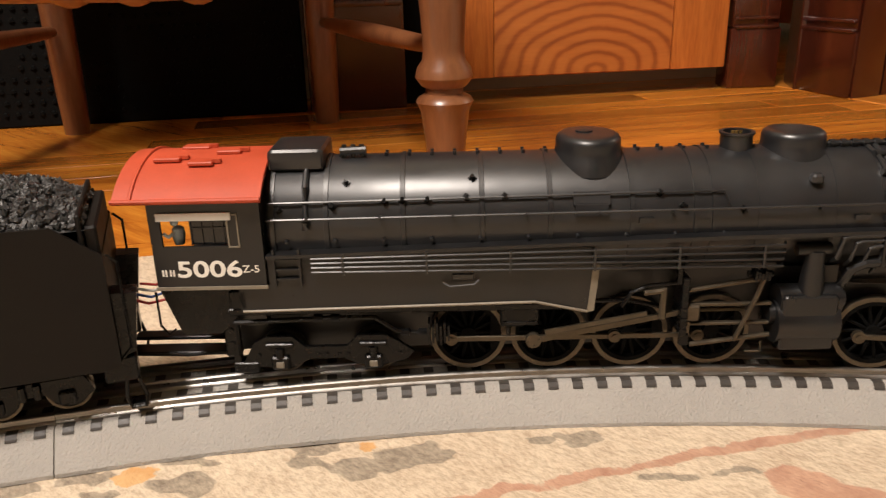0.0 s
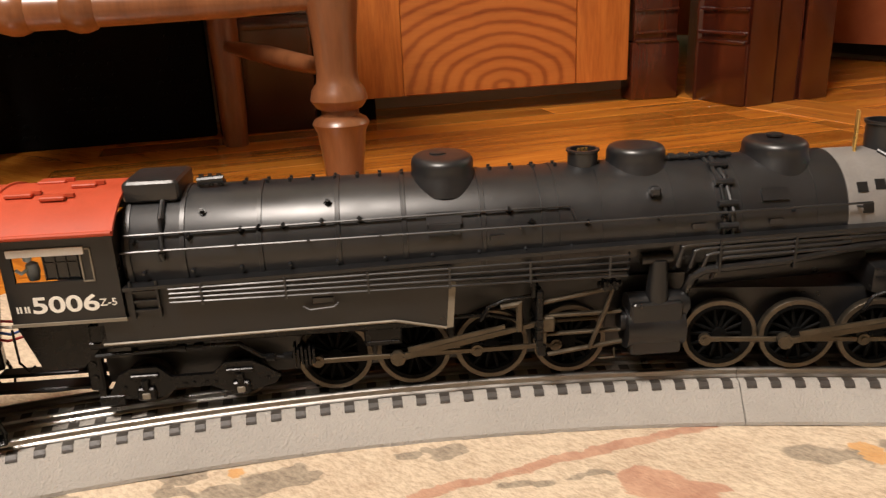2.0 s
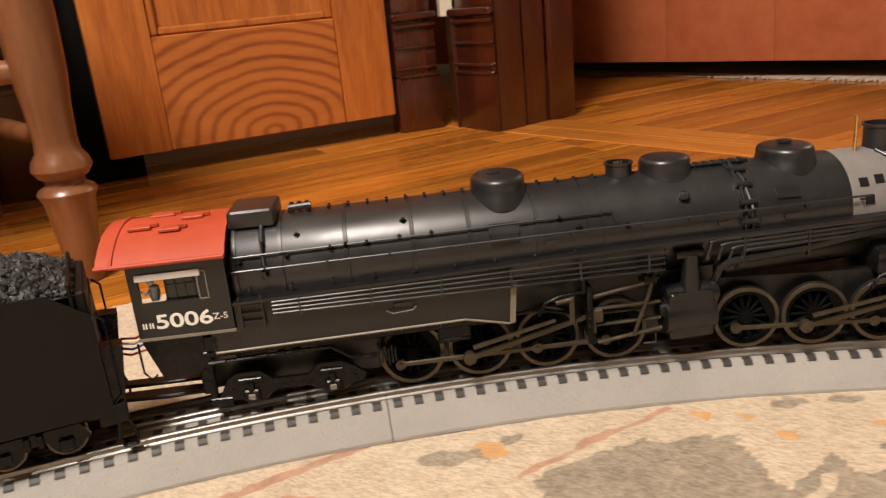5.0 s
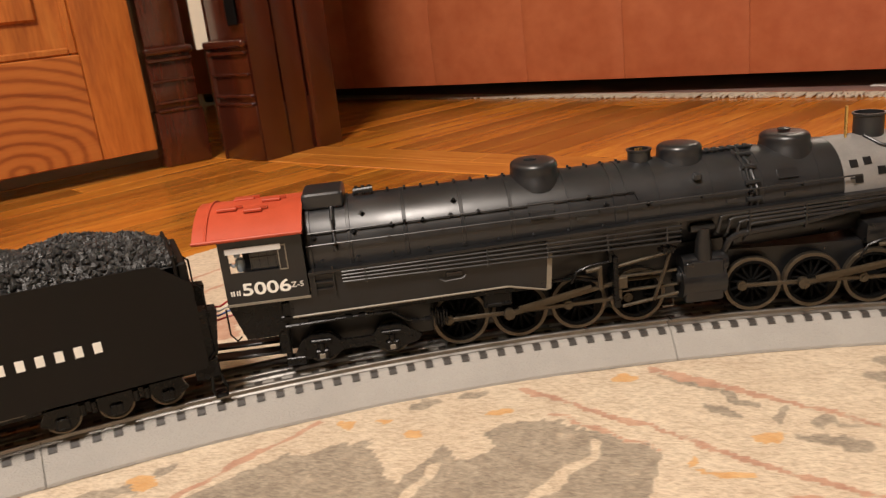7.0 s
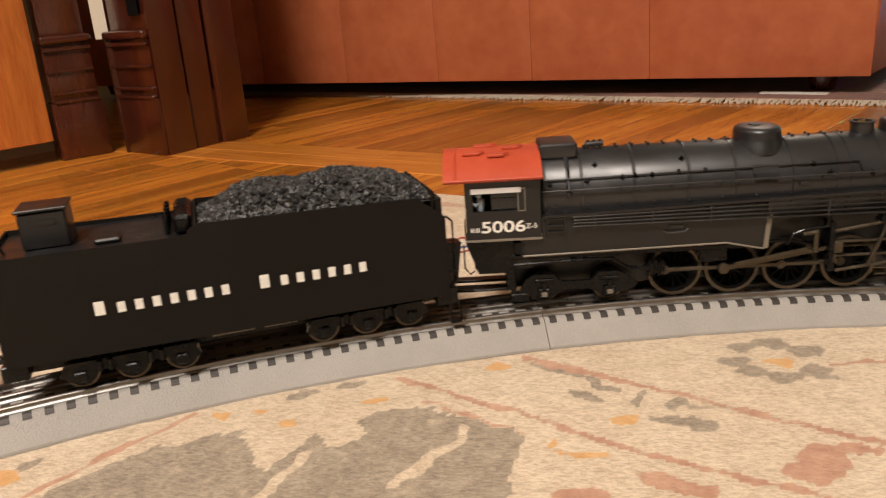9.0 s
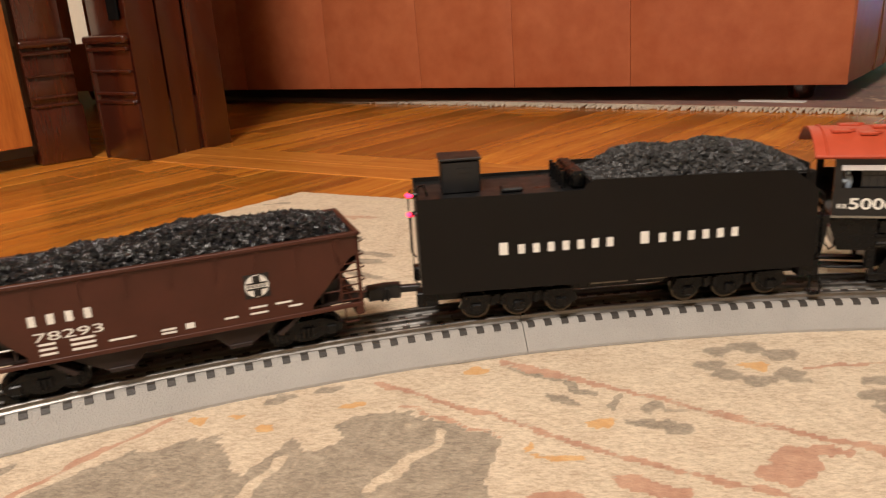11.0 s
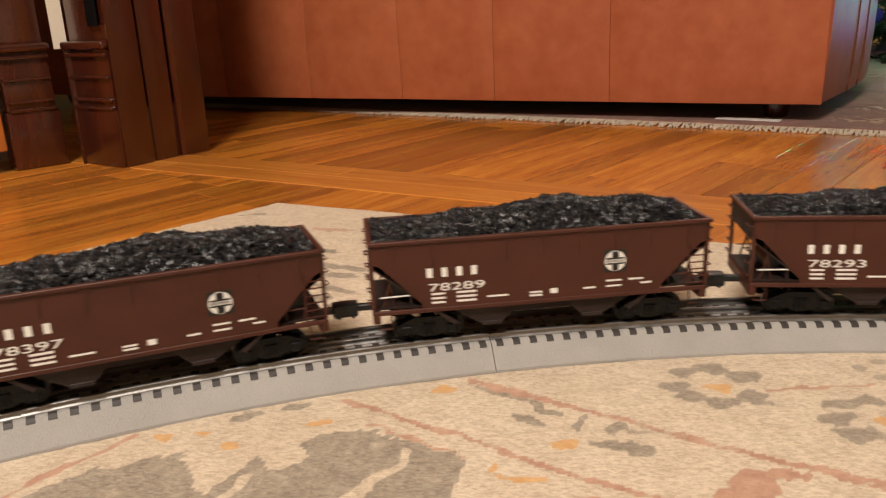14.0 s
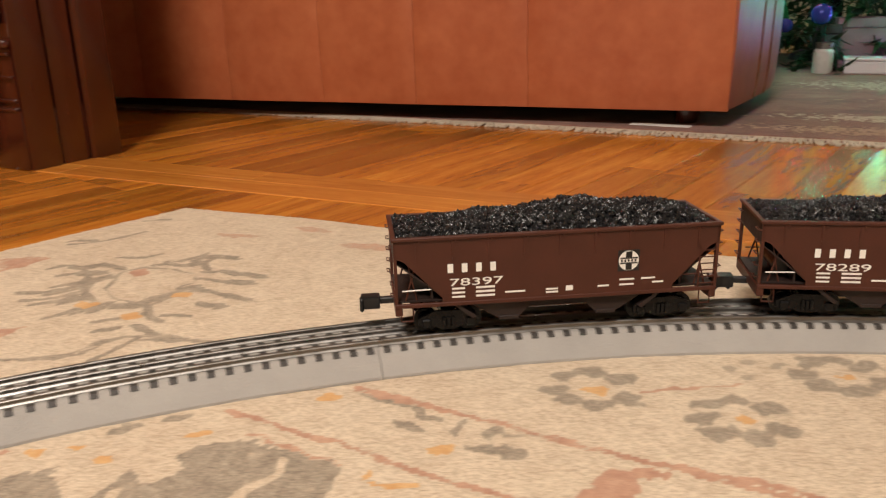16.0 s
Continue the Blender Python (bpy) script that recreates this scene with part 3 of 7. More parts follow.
    # medallion of grey sprays round a cream ring, outside the loop
    sprays = ([(-0.313, 0.28), (-0.3, 0.29), (-0.279, 0.285), (-0.265, 0.294), (-0.24, 0.28)], [(-0.294, 0.258), (-0.276, 0.264), (-0.253, 0.27)], [(-0.284, 0.228), (-0.271, 0.235), (-0.253, 0.246), (-0.242, 0.256)],
              [(-0.308, 0.215), (-0.285, 0.213), (-0.27, 0.221), (-0.256, 0.233)], [(-0.295, 0.194), (-0.273, 0.197), (-0.255, 0.21)], [(-0.28, 0.182), (-0.264, 0.189), (-0.24, 0.199)])
    sprays2 = ([(-0.256, 0.151), (-0.241, 0.163), (-0.225, 0.177), (-0.214, 0.184)], [(-0.222, 0.16), (-0.212, 0.178), (-0.194, 0.175), (-0.183, 0.181), (-0.172, 0.194), (-0.161, 0.211), (-0.148, 0.221)], [(-0.209, 0.14), (-0.194, 0.146)],
               [(-0.201, 0.119), (-0.185, 0.128)], [(-0.174, 0.158), (-0.155, 0.135)], [(-0.155, 0.151), (-0.135, 0.148)], [(-0.172, 0.13), (-0.154, 0.115)], [(-0.182, 0.179), (-0.165, 0.145)])
    sprays3 = ([(-0.21, 0.286), (-0.193, 0.287), (-0.178, 0.284), (-0.166, 0.295), (-0.159, 0.313), (-0.134, 0.306)], [(-0.201, 0.295), (-0.18, 0.303), (-0.169, 0.318)], [(-0.155, 0.259), (-0.136, 0.261), (-0.121, 0.254), (-0.095, 0.246)],
               [(-0.153, 0.242), (-0.127, 0.231), (-0.103, 0.23)], [(-0.143, 0.21), (-0.119, 0.198), (-0.094, 0.185)], [(-0.135, 0.177), (-0.123, 0.17), (-0.114, 0.172)], [(-0.273, 0.271), (-0.257, 0.243), (-0.253, 0.218), (-0.236, 0.195)], [(-0.166, 0.295), (-0.151, 0.265)])
    for pts in sprays + sprays2 + sprays3:
        line(GREY, pts, 0.0040, 1.0)
        line(GREY, [(x + 0.005, y - 0.006) for x, y in pts[1:]] or pts, 0.0034, 0.85)
    line(GREY, [(-0.235, 0.266), (-0.219, 0.279), (-0.189, 0.272), (-0.162, 0.254), (-0.155, 0.234), (-0.163, 0.217), (-0.178, 0.197), (-0.191, 0.182), (-0.215, 0.194), (-0.231, 0.217), (-0.235, 0.266)], 0.0024, 0.75)
    for pts in ([(-0.329, 0.364), (-0.295, 0.377), (-0.27, 0.399), (-0.262, 0.41)], [(-0.336, 0.375), (-0.326, 0.381), (-0.301, 0.375)], [(-0.26, 0.075), (-0.247, 0.07), (-0.214, 0.074), (-0.194, 0.077), (-0.185, 0.099), (-0.174, 0.108)],
                [(-0.181, 0.066), (-0.163, 0.102), (-0.15, 0.102), (-0.122, 0.097), (-0.104, 0.095)], [(-0.154, 0.115), (-0.122, 0.098)], [(-0.279, 0.457), (-0.249, 0.46)], [(-0.26, 0.313), (-0.229, 0.311), (-0.215, 0.322)]):
        line(GREY, pts, 0.0030, 1.0)
    ell(GREY, -0.318, 0.379, 0.014, 0.004, 10, 1.0)
    line(RUST, [(-0.406, 0.204), (-0.389, 0.231), (-0.371, 0.26), (-0.33, 0.316)], 0.0036, 1.05)
    line(RUST, [(-0.377, 0.157), (-0.366, 0.181), (-0.353, 0.194)], 0.0034, 1.05)
    poly(RUST, [(-0.39, 0.145), (-0.363, 0.133), (-0.333, 0.122), (-0.294, 0.111), (-0.289, 0.128), (-0.261, 0.13), (-0.272, 0.113), (-0.278, 0.098), (-0.312, 0.095), (-0.291, 0.073), (-0.304, 0.065), (-0.324, 0.069), (-0.38, 0.10)], 0.85)
    poly(RUST, [(-0.393, 0.291), (-0.383, 0.319), (-0.333, 0.322), (-0.34, 0.292), (-0.364, 0.28)], 0.75)
    ell(RUST, -0.217, 0.263, 0.010, 0.013, 0, 0.85)
    for px, py, r in ((-0.183, 0.151, 0.010), (-0.155, 0.199, 0.009), (-0.233, 0.180, 0.009), (-0.283, 0.080, 0.008)):
        ell(GOLD, px, py, r, r * 0.9, 20, 0.75)
    for px, py, rx, ry, dg in ((-0.07, 0.40, 0.03, 0.01, -20), (0.0, 0.33, 0.04, 0.012, -20), (-0.15, 0.385, 0.03, 0.008, -10)):
        ell(RUST, px, py, rx, ry, dg, 0.5)
    return w


def build_rug():
    rug = empty("area_rug", pose(0, 0, 0), "cream wool rug with faded grey and rust floral figures", "rug")
    bm = bmesh.new()
    pts = []
    for k in range(len(RUG_RING)):
        a, b = Vector(RUG_RING[k]), Vector(RUG_RING[(k + 1) % len(RUG_RING)])
        n = max(2, int((b - a).length / 0.01))
        for i in range(n):
            p = a.lerp(b, i / n)
            pts.append((p.x + 0.0022 * noise.noise(Vector((p.x * 40, p.y * 40, 3))), p.y + 0.0022 * noise.noise(Vector((p.x * 40, p.y * 40, 8)))))
    top = [bm.verts.new((x, y, RUG_Z - 0.0008)) for x, y in pts]
    bot = [bm.verts.new((x, y, 0.0005)) for x, y in pts]
    bm.faces.new(top)
    bm.faces.new(bot[::-1])
    for k in range(len(pts)):
        bm.faces.new((top[k], bot[k], bot[(k + 1) % len(pts)], top[(k + 1) % len(pts)]))
    part("backing", bm, M_RUG, rug)
    # the pile, a fine sheet of knots over the part round the loop
    st = 0.0028
    gx, gy = np.meshgrid(np.arange(-0.90, 0.75, st), np.arange(-0.52, 0.53, st), indexing="ij")
    inside = np.zeros(gx.shape, bool)
    for (ax, ay), (bx, by) in zip(RUG_RING, RUG_RING[1:] + RUG_RING[:1]):
        cr = (ay > gy) != (by > gy)
        if by != ay:
            inside ^= cr & (gx < (bx - ax) * (gy - ay) / (by - ay) + ax)
    w = weave_weights(gx, gy)
    gz = RUG_Z + 0.0007 * value_noise(gx, gy, 0.05, 7) * 0.6 + 0.00025 * value_noise(gx, gy, 0.006, 8) - 0.0003 * np.clip(w.max(0), 0, 1)
    idx = np.arange(gx.size).reshape(gx.shape)
    ok = inside[:-1, :-1] & inside[1:, :-1] & inside[1:, 1:] & inside[:-1, 1:]
    quads = np.stack([idx[:-1, :-1], idx[1:, :-1], idx[1:, 1:], idx[:-1, 1:]], -1)[ok]
    used = np.unique(quads)
    back = np.full(gx.size, -1)
    back[used] = np.arange(used.size)
    quads = back[quads]
    co = np.stack([gx.ravel()[used], gy.ravel()[used], gz.ravel()[used]], -1)
    me = bpy.data.meshes.new("pile")
    me.vertices.add(len(co))
    me.vertices.foreach_set("co", co.ravel())
    me.loops.add(quads.size)
    me.loops.foreach_set("vertex_index", quads.ravel().astype(np.int32))
    me.polygons.add(len(quads))
    me.polygons.foreach_set("loop_start", np.arange(0, quads.size, 4, dtype=np.int32))
    me.update(calc_edges=True)
    col = np.ones((used.size, 4), np.float32)
    for k in range(3):
        col[:, k] = np.clip(w[k].ravel()[used], 0, 1.2)
    at = me.color_attributes.new("weave", "FLOAT_COLOR", "POINT")
    at.data.foreach_set("color", col.ravel())
    me.materials.append(M_RUG)
    me.shade_smooth()
    ob = new("woven_field", me)
    ob.parent = rug
    tagged(ob, kind="stuff")


def build_far_rug():
    rug = empty("oriental_rug", pose(0, 0, 0), "old red and beige oriental rug with an ivory fringe", "rug")
    d = Vector((0.836 + 0.722, 0.867 - 1.691, 0)).normalized()
    n = Vector((-d.y, d.x, 0))
    o = Vector((-0.9, 1.785, 0))
    m = Matrix(((d.x, n.x, 0, o.x), (d.y, n.y, 0, o.y), (0, 0, 1, 0), (0, 0, 0, 1)))
    a = part("woven_field", box_of(0, 3.2, 0.02, 2.4, 0.0006, 0.008, 0.002), M_RUG_RED, rug)
    a.matrix_basis = m
    bm = bmesh.new()
    rnd = random.Random(3)
    x = 0.0
    while x < 3.2:
        tube_to(bm, [(x, 0.022, 0.005), (x + rnd.uniform(-0.004, 0.004), 0.006, 0.004), (x + rnd.uniform(-0.008, 0.008), rnd.uniform(-0.018, -0.004), 0.0025)], 0.0022, 5)
        x += 0.0042
    f = tagged(part("fringe", bm, M_FRINGE, rug, "ivory cotton fringe"), kind="stuff")
    f.matrix_basis = m
    for x, y, rx, ry, mt, s in ((2.05, 0.12, 0.30, 0.05, M_RUG_RUST, 71), (2.15, 0.30, 0.35, 0.06, M_RUG, 72), (2.3, 0.62, 0.3, 0.10, M_RUG_RUST, 73), (2.2, 1.0, 0.4, 0.14, M_RUG, 74), (2.6, 0.45, 0.16, 0.06, M_RUG_GREY, 75)):
        motif(blob_cells(rx, ry, s, 0.007, 0.7, 0.3), m @ Matrix.Translation((x, y, 0.008)), mt, rug, "woven_figure", 0.007)
    pm = tagged(part("paper_slip", box_of(-0.06, 0.06, -0.012, 0.012, 0, 0.0012), M_WHITE), "white paper slip lying under the sofa edge", "paper")
    pm.matrix_basis = pose(0.52, 1.12, 0.0085, 0, 0, -30)


# ---------------------------------------------------------------- door, casings, hearth
def build_door():
    """Local x runs along the door from its free edge, z up, y out of its face."""
    door = empty("door_1", pose(-0.797, 0.818, 0.038, 0, 0, 51.0 + 180) @ pose(0, 0, 0, 0, 0, 0), "open panelled fir door with arched orange grain", "door", kind="structure")
    T = 0.035
    H = 2.0
    part("stile", box_of(0.0, 0.095, -T, 0, 0, H, 0.003, 2), M_DOOR, door)
    part("stile", box_of(0.395, 0.49, -T, 0, 0, H, 0.003, 2), M_DOOR, door)
    part("bottom_rail", box_of(0.0955, 0.3945, -T + 0.001, -0.0008, 0, 0.178, 0.002), M_DOOR_RAIL, door)
    part("top_rail", box_of(0.0955, 0.3945, -T + 0.001, -0.0008, 1.87, H, 0.002), M_DOOR, door)
    bm = bmesh.new()
    for x0, x1, z0, z1 in ((0.0955, 0.108, 0.1785, 1.8695), (0.382, 0.3945, 0.1785, 1.8695)):
        box_to(bm, x0, x1, -0.022, -0.004, z0, z1, 0.003)
    box_to(bm, 0.1085, 0.3815, -0.022, -0.004, 0.1785, 0.191, 0.003)
    part("moulding", bm, M_DOOR, door)
    part("panel", box_of(0.1, 0.39, -0.024, -0.014, 0.18, 1.868), M_DOOR, door)
    part("raised_field", box_of(0.145, 0.345, -0.016, -0.006, 0.235, 1.8, 0.004), M_DOOR, door)


def casing(name, m, w, d, label, bead_z=(0.098, 0.198)):
    """A carved mahogany casing on a plinth with two beads."""
    th = empty(name, m, label, "trim", kind="structure")
    bm = box_of(0, w, -d, 0, 0, 0.10, 0.006, 2)
    part("plinth", bm, M_MAHOG, th)
    part("plinth_upper", box_of(0.004, w - 0.004, -d + 0.002, -0.004, 0.1002, 0.205, 0.004, 2), M_MAHOG, th)
    part("shaft", box_of(0.007, w - 0.007, -d + 0.004, -0.009, 0.2052, 2.1, 0.005, 2), M_MAHOG, th)
    lo, hi = bead_z
    for z in (lo, lo + 0.014):
        part("bead", box_of(0.0065, w - 0.0065, -d * 0.4, 0.003 if z == lo else 0.0015, z, z + 0.006, 0.0026, 3), M_MAHOG, th)
    part("torus", box_of(0.001, w - 0.001, -d * 0.4, 0.0075, hi, hi + 0.014, 0.0065, 4), M_MAHOG, th)
    part("fillet", box_of(0.004, w - 0.004, -d * 0.4, 0.0035, hi - 0.012, hi - 0.005, 0.0025, 3), M_MAHOG, th)
    part("fillet", box_of(0.005, w - 0.005, -d * 0.4, 0.0020, hi - 0.048, hi - 0.043, 0.002, 3), M_MAHOG, th)
    return th


def build_casings():
    # y of the local frame points out of the face
    c1 = casing("trim_door_side", pose(-0.735, 0.893, 0, 0, 0, 46 + 180), 0.088, 0.05, "dark mahogany door casing on a plinth block, worn at the foot")
    c2 = casing("trim_post", pose(-0.603, 0.830, 0, 0, 0, 152), 0.118, 0.19, "dark mahogany opening post with fluted side, worn at the foot")
    bm = bmesh.new()
    for k, (a, b, o) in enumerate(((0.004, 0.06, 0.004), (0.066, 0.115, 0.001), (0.121, 0.186, 0.005))):
        box_to(bm, -o, 0.0, -b, -a, 0, 2.1, 0.002, 2)
    part("fluted_side", bm, M_MAHOG, c2)
    part("strike_plate", box_of(0.012, 0.038, -0.003, 0.0012, 0.235, 0.36, 0.001), M_SOOT, c2, "blackened iron latch plate")
    tagged(part("wall_corner", box_of(-0.02, 0.03, -0.002, 0.02, 0.20, 2.3), M_PLASTER), "strip of cream wall between two casings", "wall", kind="structure").matrix_basis = pose(-0.713, 0.9085, 0, 0, 0, 120)
    tagged(part("trim_corner", box_of(-0.03, 0.05, -0.004, 0.02, 0, 0.199, 0.002), M_MAHOG), "dark mahogany block between two casing feet", "trim", kind="structure").matrix_basis = pose(-0.700, 0.915, 0, 0, 0, 120)


def build_hearth():
    m = pose(-1.135, 0.40, 0, 0, 0, 52)
    h = empty("fireplace", m, "black iron fireplace front with a mahogany mantel leg", "fireplace")
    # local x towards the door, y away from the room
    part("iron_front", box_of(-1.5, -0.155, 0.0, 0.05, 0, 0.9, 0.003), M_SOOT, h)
    bm = bmesh.new()
    rnd = random.Random(5)
    for i in range(60):
        for j in range(30):
            x, z = -1.15 + i * 0.0165 + 0.004 * (j % 2), 0.02 + j * 0.0165
            if noise.noise(Vector((x * 14, z * 14, 2))) > -0.1:
                rod_to(bm, (x, -0.0004, z), (x, -0.0022, z + 0.003), 0.0045, 0.002, 6)
    tagged(part("cast_ornament", bm, M_SOOT, h), kind="stuff")
    part("mantel_leg", box_of(-0.15, 0.0, -0.012, 0.06, 0, 1.1, 0.004, 2), M_MAHOG, h, "dark mahogany mantel leg")
    part("mantel_bead", box_of(-0.148, -0.002, -0.020, -0.0125, 0.155, 0.175, 0.004, 2), M_MAHOG, h)
    part("mantel_shelf", box_of(-1.6, 0.05, -0.1, 0.06, 1.1, 1.15, 0.006, 2), M_MAHOG, h)
    # black slab painting the shade of the gap between mantel leg and door
    part("recess_shade", box_of(0.002, 0.1, 0.03, 0.06, 0, 0.5), M_SOOT, h)


# ---------------------------------------------------------------- chair
def build_chair():
    ch = empty("dining_chair", pose(-0.76, 0.07, 0), "brown stained maple chair with turned legs and stretchers", "chair")
    fr, br, bl = Vector((0, 0, 0)), Vector((-0.385, 0.175, 0)), Vector((-0.62, -0.086, 0))
    fl = Vector((-0.37, -0.40, 0))
    turned = [(0.015, 0.0), (0.017, 0.01), (0.0195, 0.05), (0.0235, 0.082), (0.0275, 0.0905), (0.0255, 0.0945), (0.0185, 0.0985), (0.018, 0.1035), (0.0225, 0.106), (0.0275, 0.1135), (0.0258, 0.122), (0.0205, 0.1295),
              (0.0195, 0.140), (0.0210, 0.17), (0.0245, 0.205), (0.0255, 0.25), (0.024, 0.32), (0.021, 0.39), (0.024, 0.43)]
    for p in (fr, fl):
        part("front_leg", lathe_to(bmesh.new(), turned, 28, Matrix.Translation(p)), M_CHAIR, ch)
    for p in (br, bl):
        part("back_leg", lathe_to(bmesh.new(), [(0.017, 0), (0.019, 0.05), (0.021, 0.2), (0.02, 0.44), (0.015, 0.95)], 20, Matrix.Translation(p)), M_CHAIR, ch)

    def stretcher(p, q, z0, z1, r):
        a, b = Vector((p.x, p.y, z0)), Vector((q.x, q.y, z1))
        d = b - a
        prof = [(r * k, d.length * f) for k, f in ((0.62, 0.0), (0.66, 0.05), (0.85, 0.15), (1.0, 0.35), (1.08, 0.5), (1.0, 0.65), (0.85, 0.85), (0.66, 0.95), (0.62, 1.0))]
        part("stretcher", lathe_to(bmesh.new(), prof, 18, Matrix.Translation(a) @ d.to_track_quat("Z", "Y").to_matrix().to_4x4()), M_CHAIR, ch)

    stretcher(fr, fl, 0.206, 0.206, 0.0165)
    for f in (0.40, 0.50, 0.60):
        c = fr.lerp(fl, f) + Vector((0, 0, 0.206))
        part("turned_ring", lathe_to(bmesh.new(), [(0.0165, -0.014), (0.0185, -0.012), (0.0212, -0.004), (0.0212, 0.004), (0.0185, 0.012), (0.0165, 0.014)], 20, Matrix.Translation(c) @ (fl - fr).to_track_quat("Z", "Y").to_matrix().to_4x4()), M_CHAIR, ch)
    stretcher(fr, br, 0.140, 0.140, 0.0105)
    stretcher(fl, bl, 0.140, 0.140, 0.0105)
    stretcher(br, bl, 0.25, 0.25, 0.0105)
    bm = bmesh.new()
    vs = [bm.verts.new((p.x * 1.03, p.y * 1.03 + 0.0, z)) for z in (0.43, 0.465) for p in (fr + Vector((0.02, 0.02, 0)), br, bl, fl + Vector((0.02, -0.02, 0)))]
    for f in ((0, 1, 2, 3), (7, 6, 5, 4), (0, 4, 5, 1), (1, 5, 6, 2), (2, 6, 7, 3), (3, 7, 4, 0)):
        bm.faces.new([vs[i] for i in f])
    bevel_all(bm, 0.012, 3)
    part("seat", bm, M_CHAIR, ch)
    bm = bmesh.new()
    for z in (0.6, 0.75, 0.9):
        a, b = br + Vector((0, 0, z)), bl + Vector((0, 0, z))
        tube_to(bm, [a, a.lerp(b, 0.5) + Vector((-0.02, 0.02, 0)), b], 0.014, 10)
    part("back_slat", bm, M_CHAIR, ch)


# ---------------------------------------------------------------- sofa
def build_sofa():
    # local x along the front, y into the sofa, corner at the near right foot
    m = pose(0.63, 1.053, 0, 0, 0, -21.0)
    s = empty("leather_sofa", m, "tan brown leather sofa standing on the red rug", "sofa")
    L = 2.1
    xs = [-L, -1.7, -1.38, -1.122, -0.875, -0.645, -0.395, -0.0]
    for a, b in zip(xs, xs[1:]):
        bm = box_of(a + 0.0001, b - 0.0001, 0.0, 0.06, 0.042, 0.40, 0.0016, 2)
        bmesh.ops.subdivide_edges(bm, edges=[e for e in bm.edges if e.calc_length() > 0.15], cuts=5, use_grid_fill=True)
        for v in bm.verts:
            v.co.y += 0.005 * noise.noise(Vector((v.co.x * 5, v.co.z * 9, 1.7))) - 0.006 * max(0.0, math.sin((v.co.z - 0.04) / 0.36 * math.pi))
        part("skirt_panel", bm, M_LEATHER, s)
    part("base_frame", box_of(-L + 0.02, -0.03, 0.062, 0.8, 0.045, 0.30), M_DARKBOX, s)
    # the arm's outer side splays away from the front
    bm = bmesh.new()
    rings = []
    for y, out in ((0.002, -0.006), (0.006, 0.0), (0.06, 0.014), (0.15, 0.034), (0.28, 0.060), (0.40, 0.082), (0.50, 0.094), (0.56, 0.088), (0.62, 0.066), (0.80, 0.05)):
        prof = [(-0.055, 0.042), (out - 0.006, 0.042), (out, 0.060), (out + 0.004, 0.16), (out + 0.006, 0.32), (out + 0.004, 0.50), (out - 0.02, 0.60), (-0.08, 0.64), (-0.19, 0.60), (-0.20, 0.41), (-0.055, 0.405)]
        rings.append([bm.verts.new((x, y + 0.0015, z)) for x, z in prof])
    for a, b in zip(rings, rings[1:]):
        for k in range(len(prof)):
            bm.faces.new((a[k], a[(k + 1) % len(prof)], b[(k + 1) % len(prof)], b[k]))
    bm.faces.new(rings[0])
    bm.faces.new(rings[-1][::-1])
    for y, out in ((0.22, 0.0485), (0.33, 0.070)):
        part("seam", tube_to(bmesh.new(), [(out - 0.003, y, 0.044), (out + 0.003, y, 0.10), (out + 0.0055, y, 0.30), (out + 0.005, y, 0.50)], 0.0022, 6), M_CHAIR, s, "raised leather seam")
    part("arm", bm, M_LEATHER, s)
    part("arm", box_of(-L, -L + 0.2, 0.002, 0.8, 0.402, 0.62, 0.05, 4), M_LEATHER, s)
    for k in range(2):
        part("seat_cushion", box_of(-L + 0.205 + k * 0.66, -L + 0.86 + k * 0.66, 0.0, 0.62, 0.405, 0.52, 0.03, 3), M_LEATHER, s)
    part("backrest", box_of(-L + 0.2, -0.2, 0.62, 0.82, 0.30, 0.88, 0.05, 4), M_LEATHER, s)
    for x in (-L + 0.08, -0.08):
        for y in (0.08, 0.7):
            part("foot", lathe_to(bmesh.new(), [(0.018, 0.008), (0.022, 0.01), (0.03, 0.046), (0.02, 0.05)], 16, Matrix.Translation((x, y, 0.0))), M_MAHOG, s)


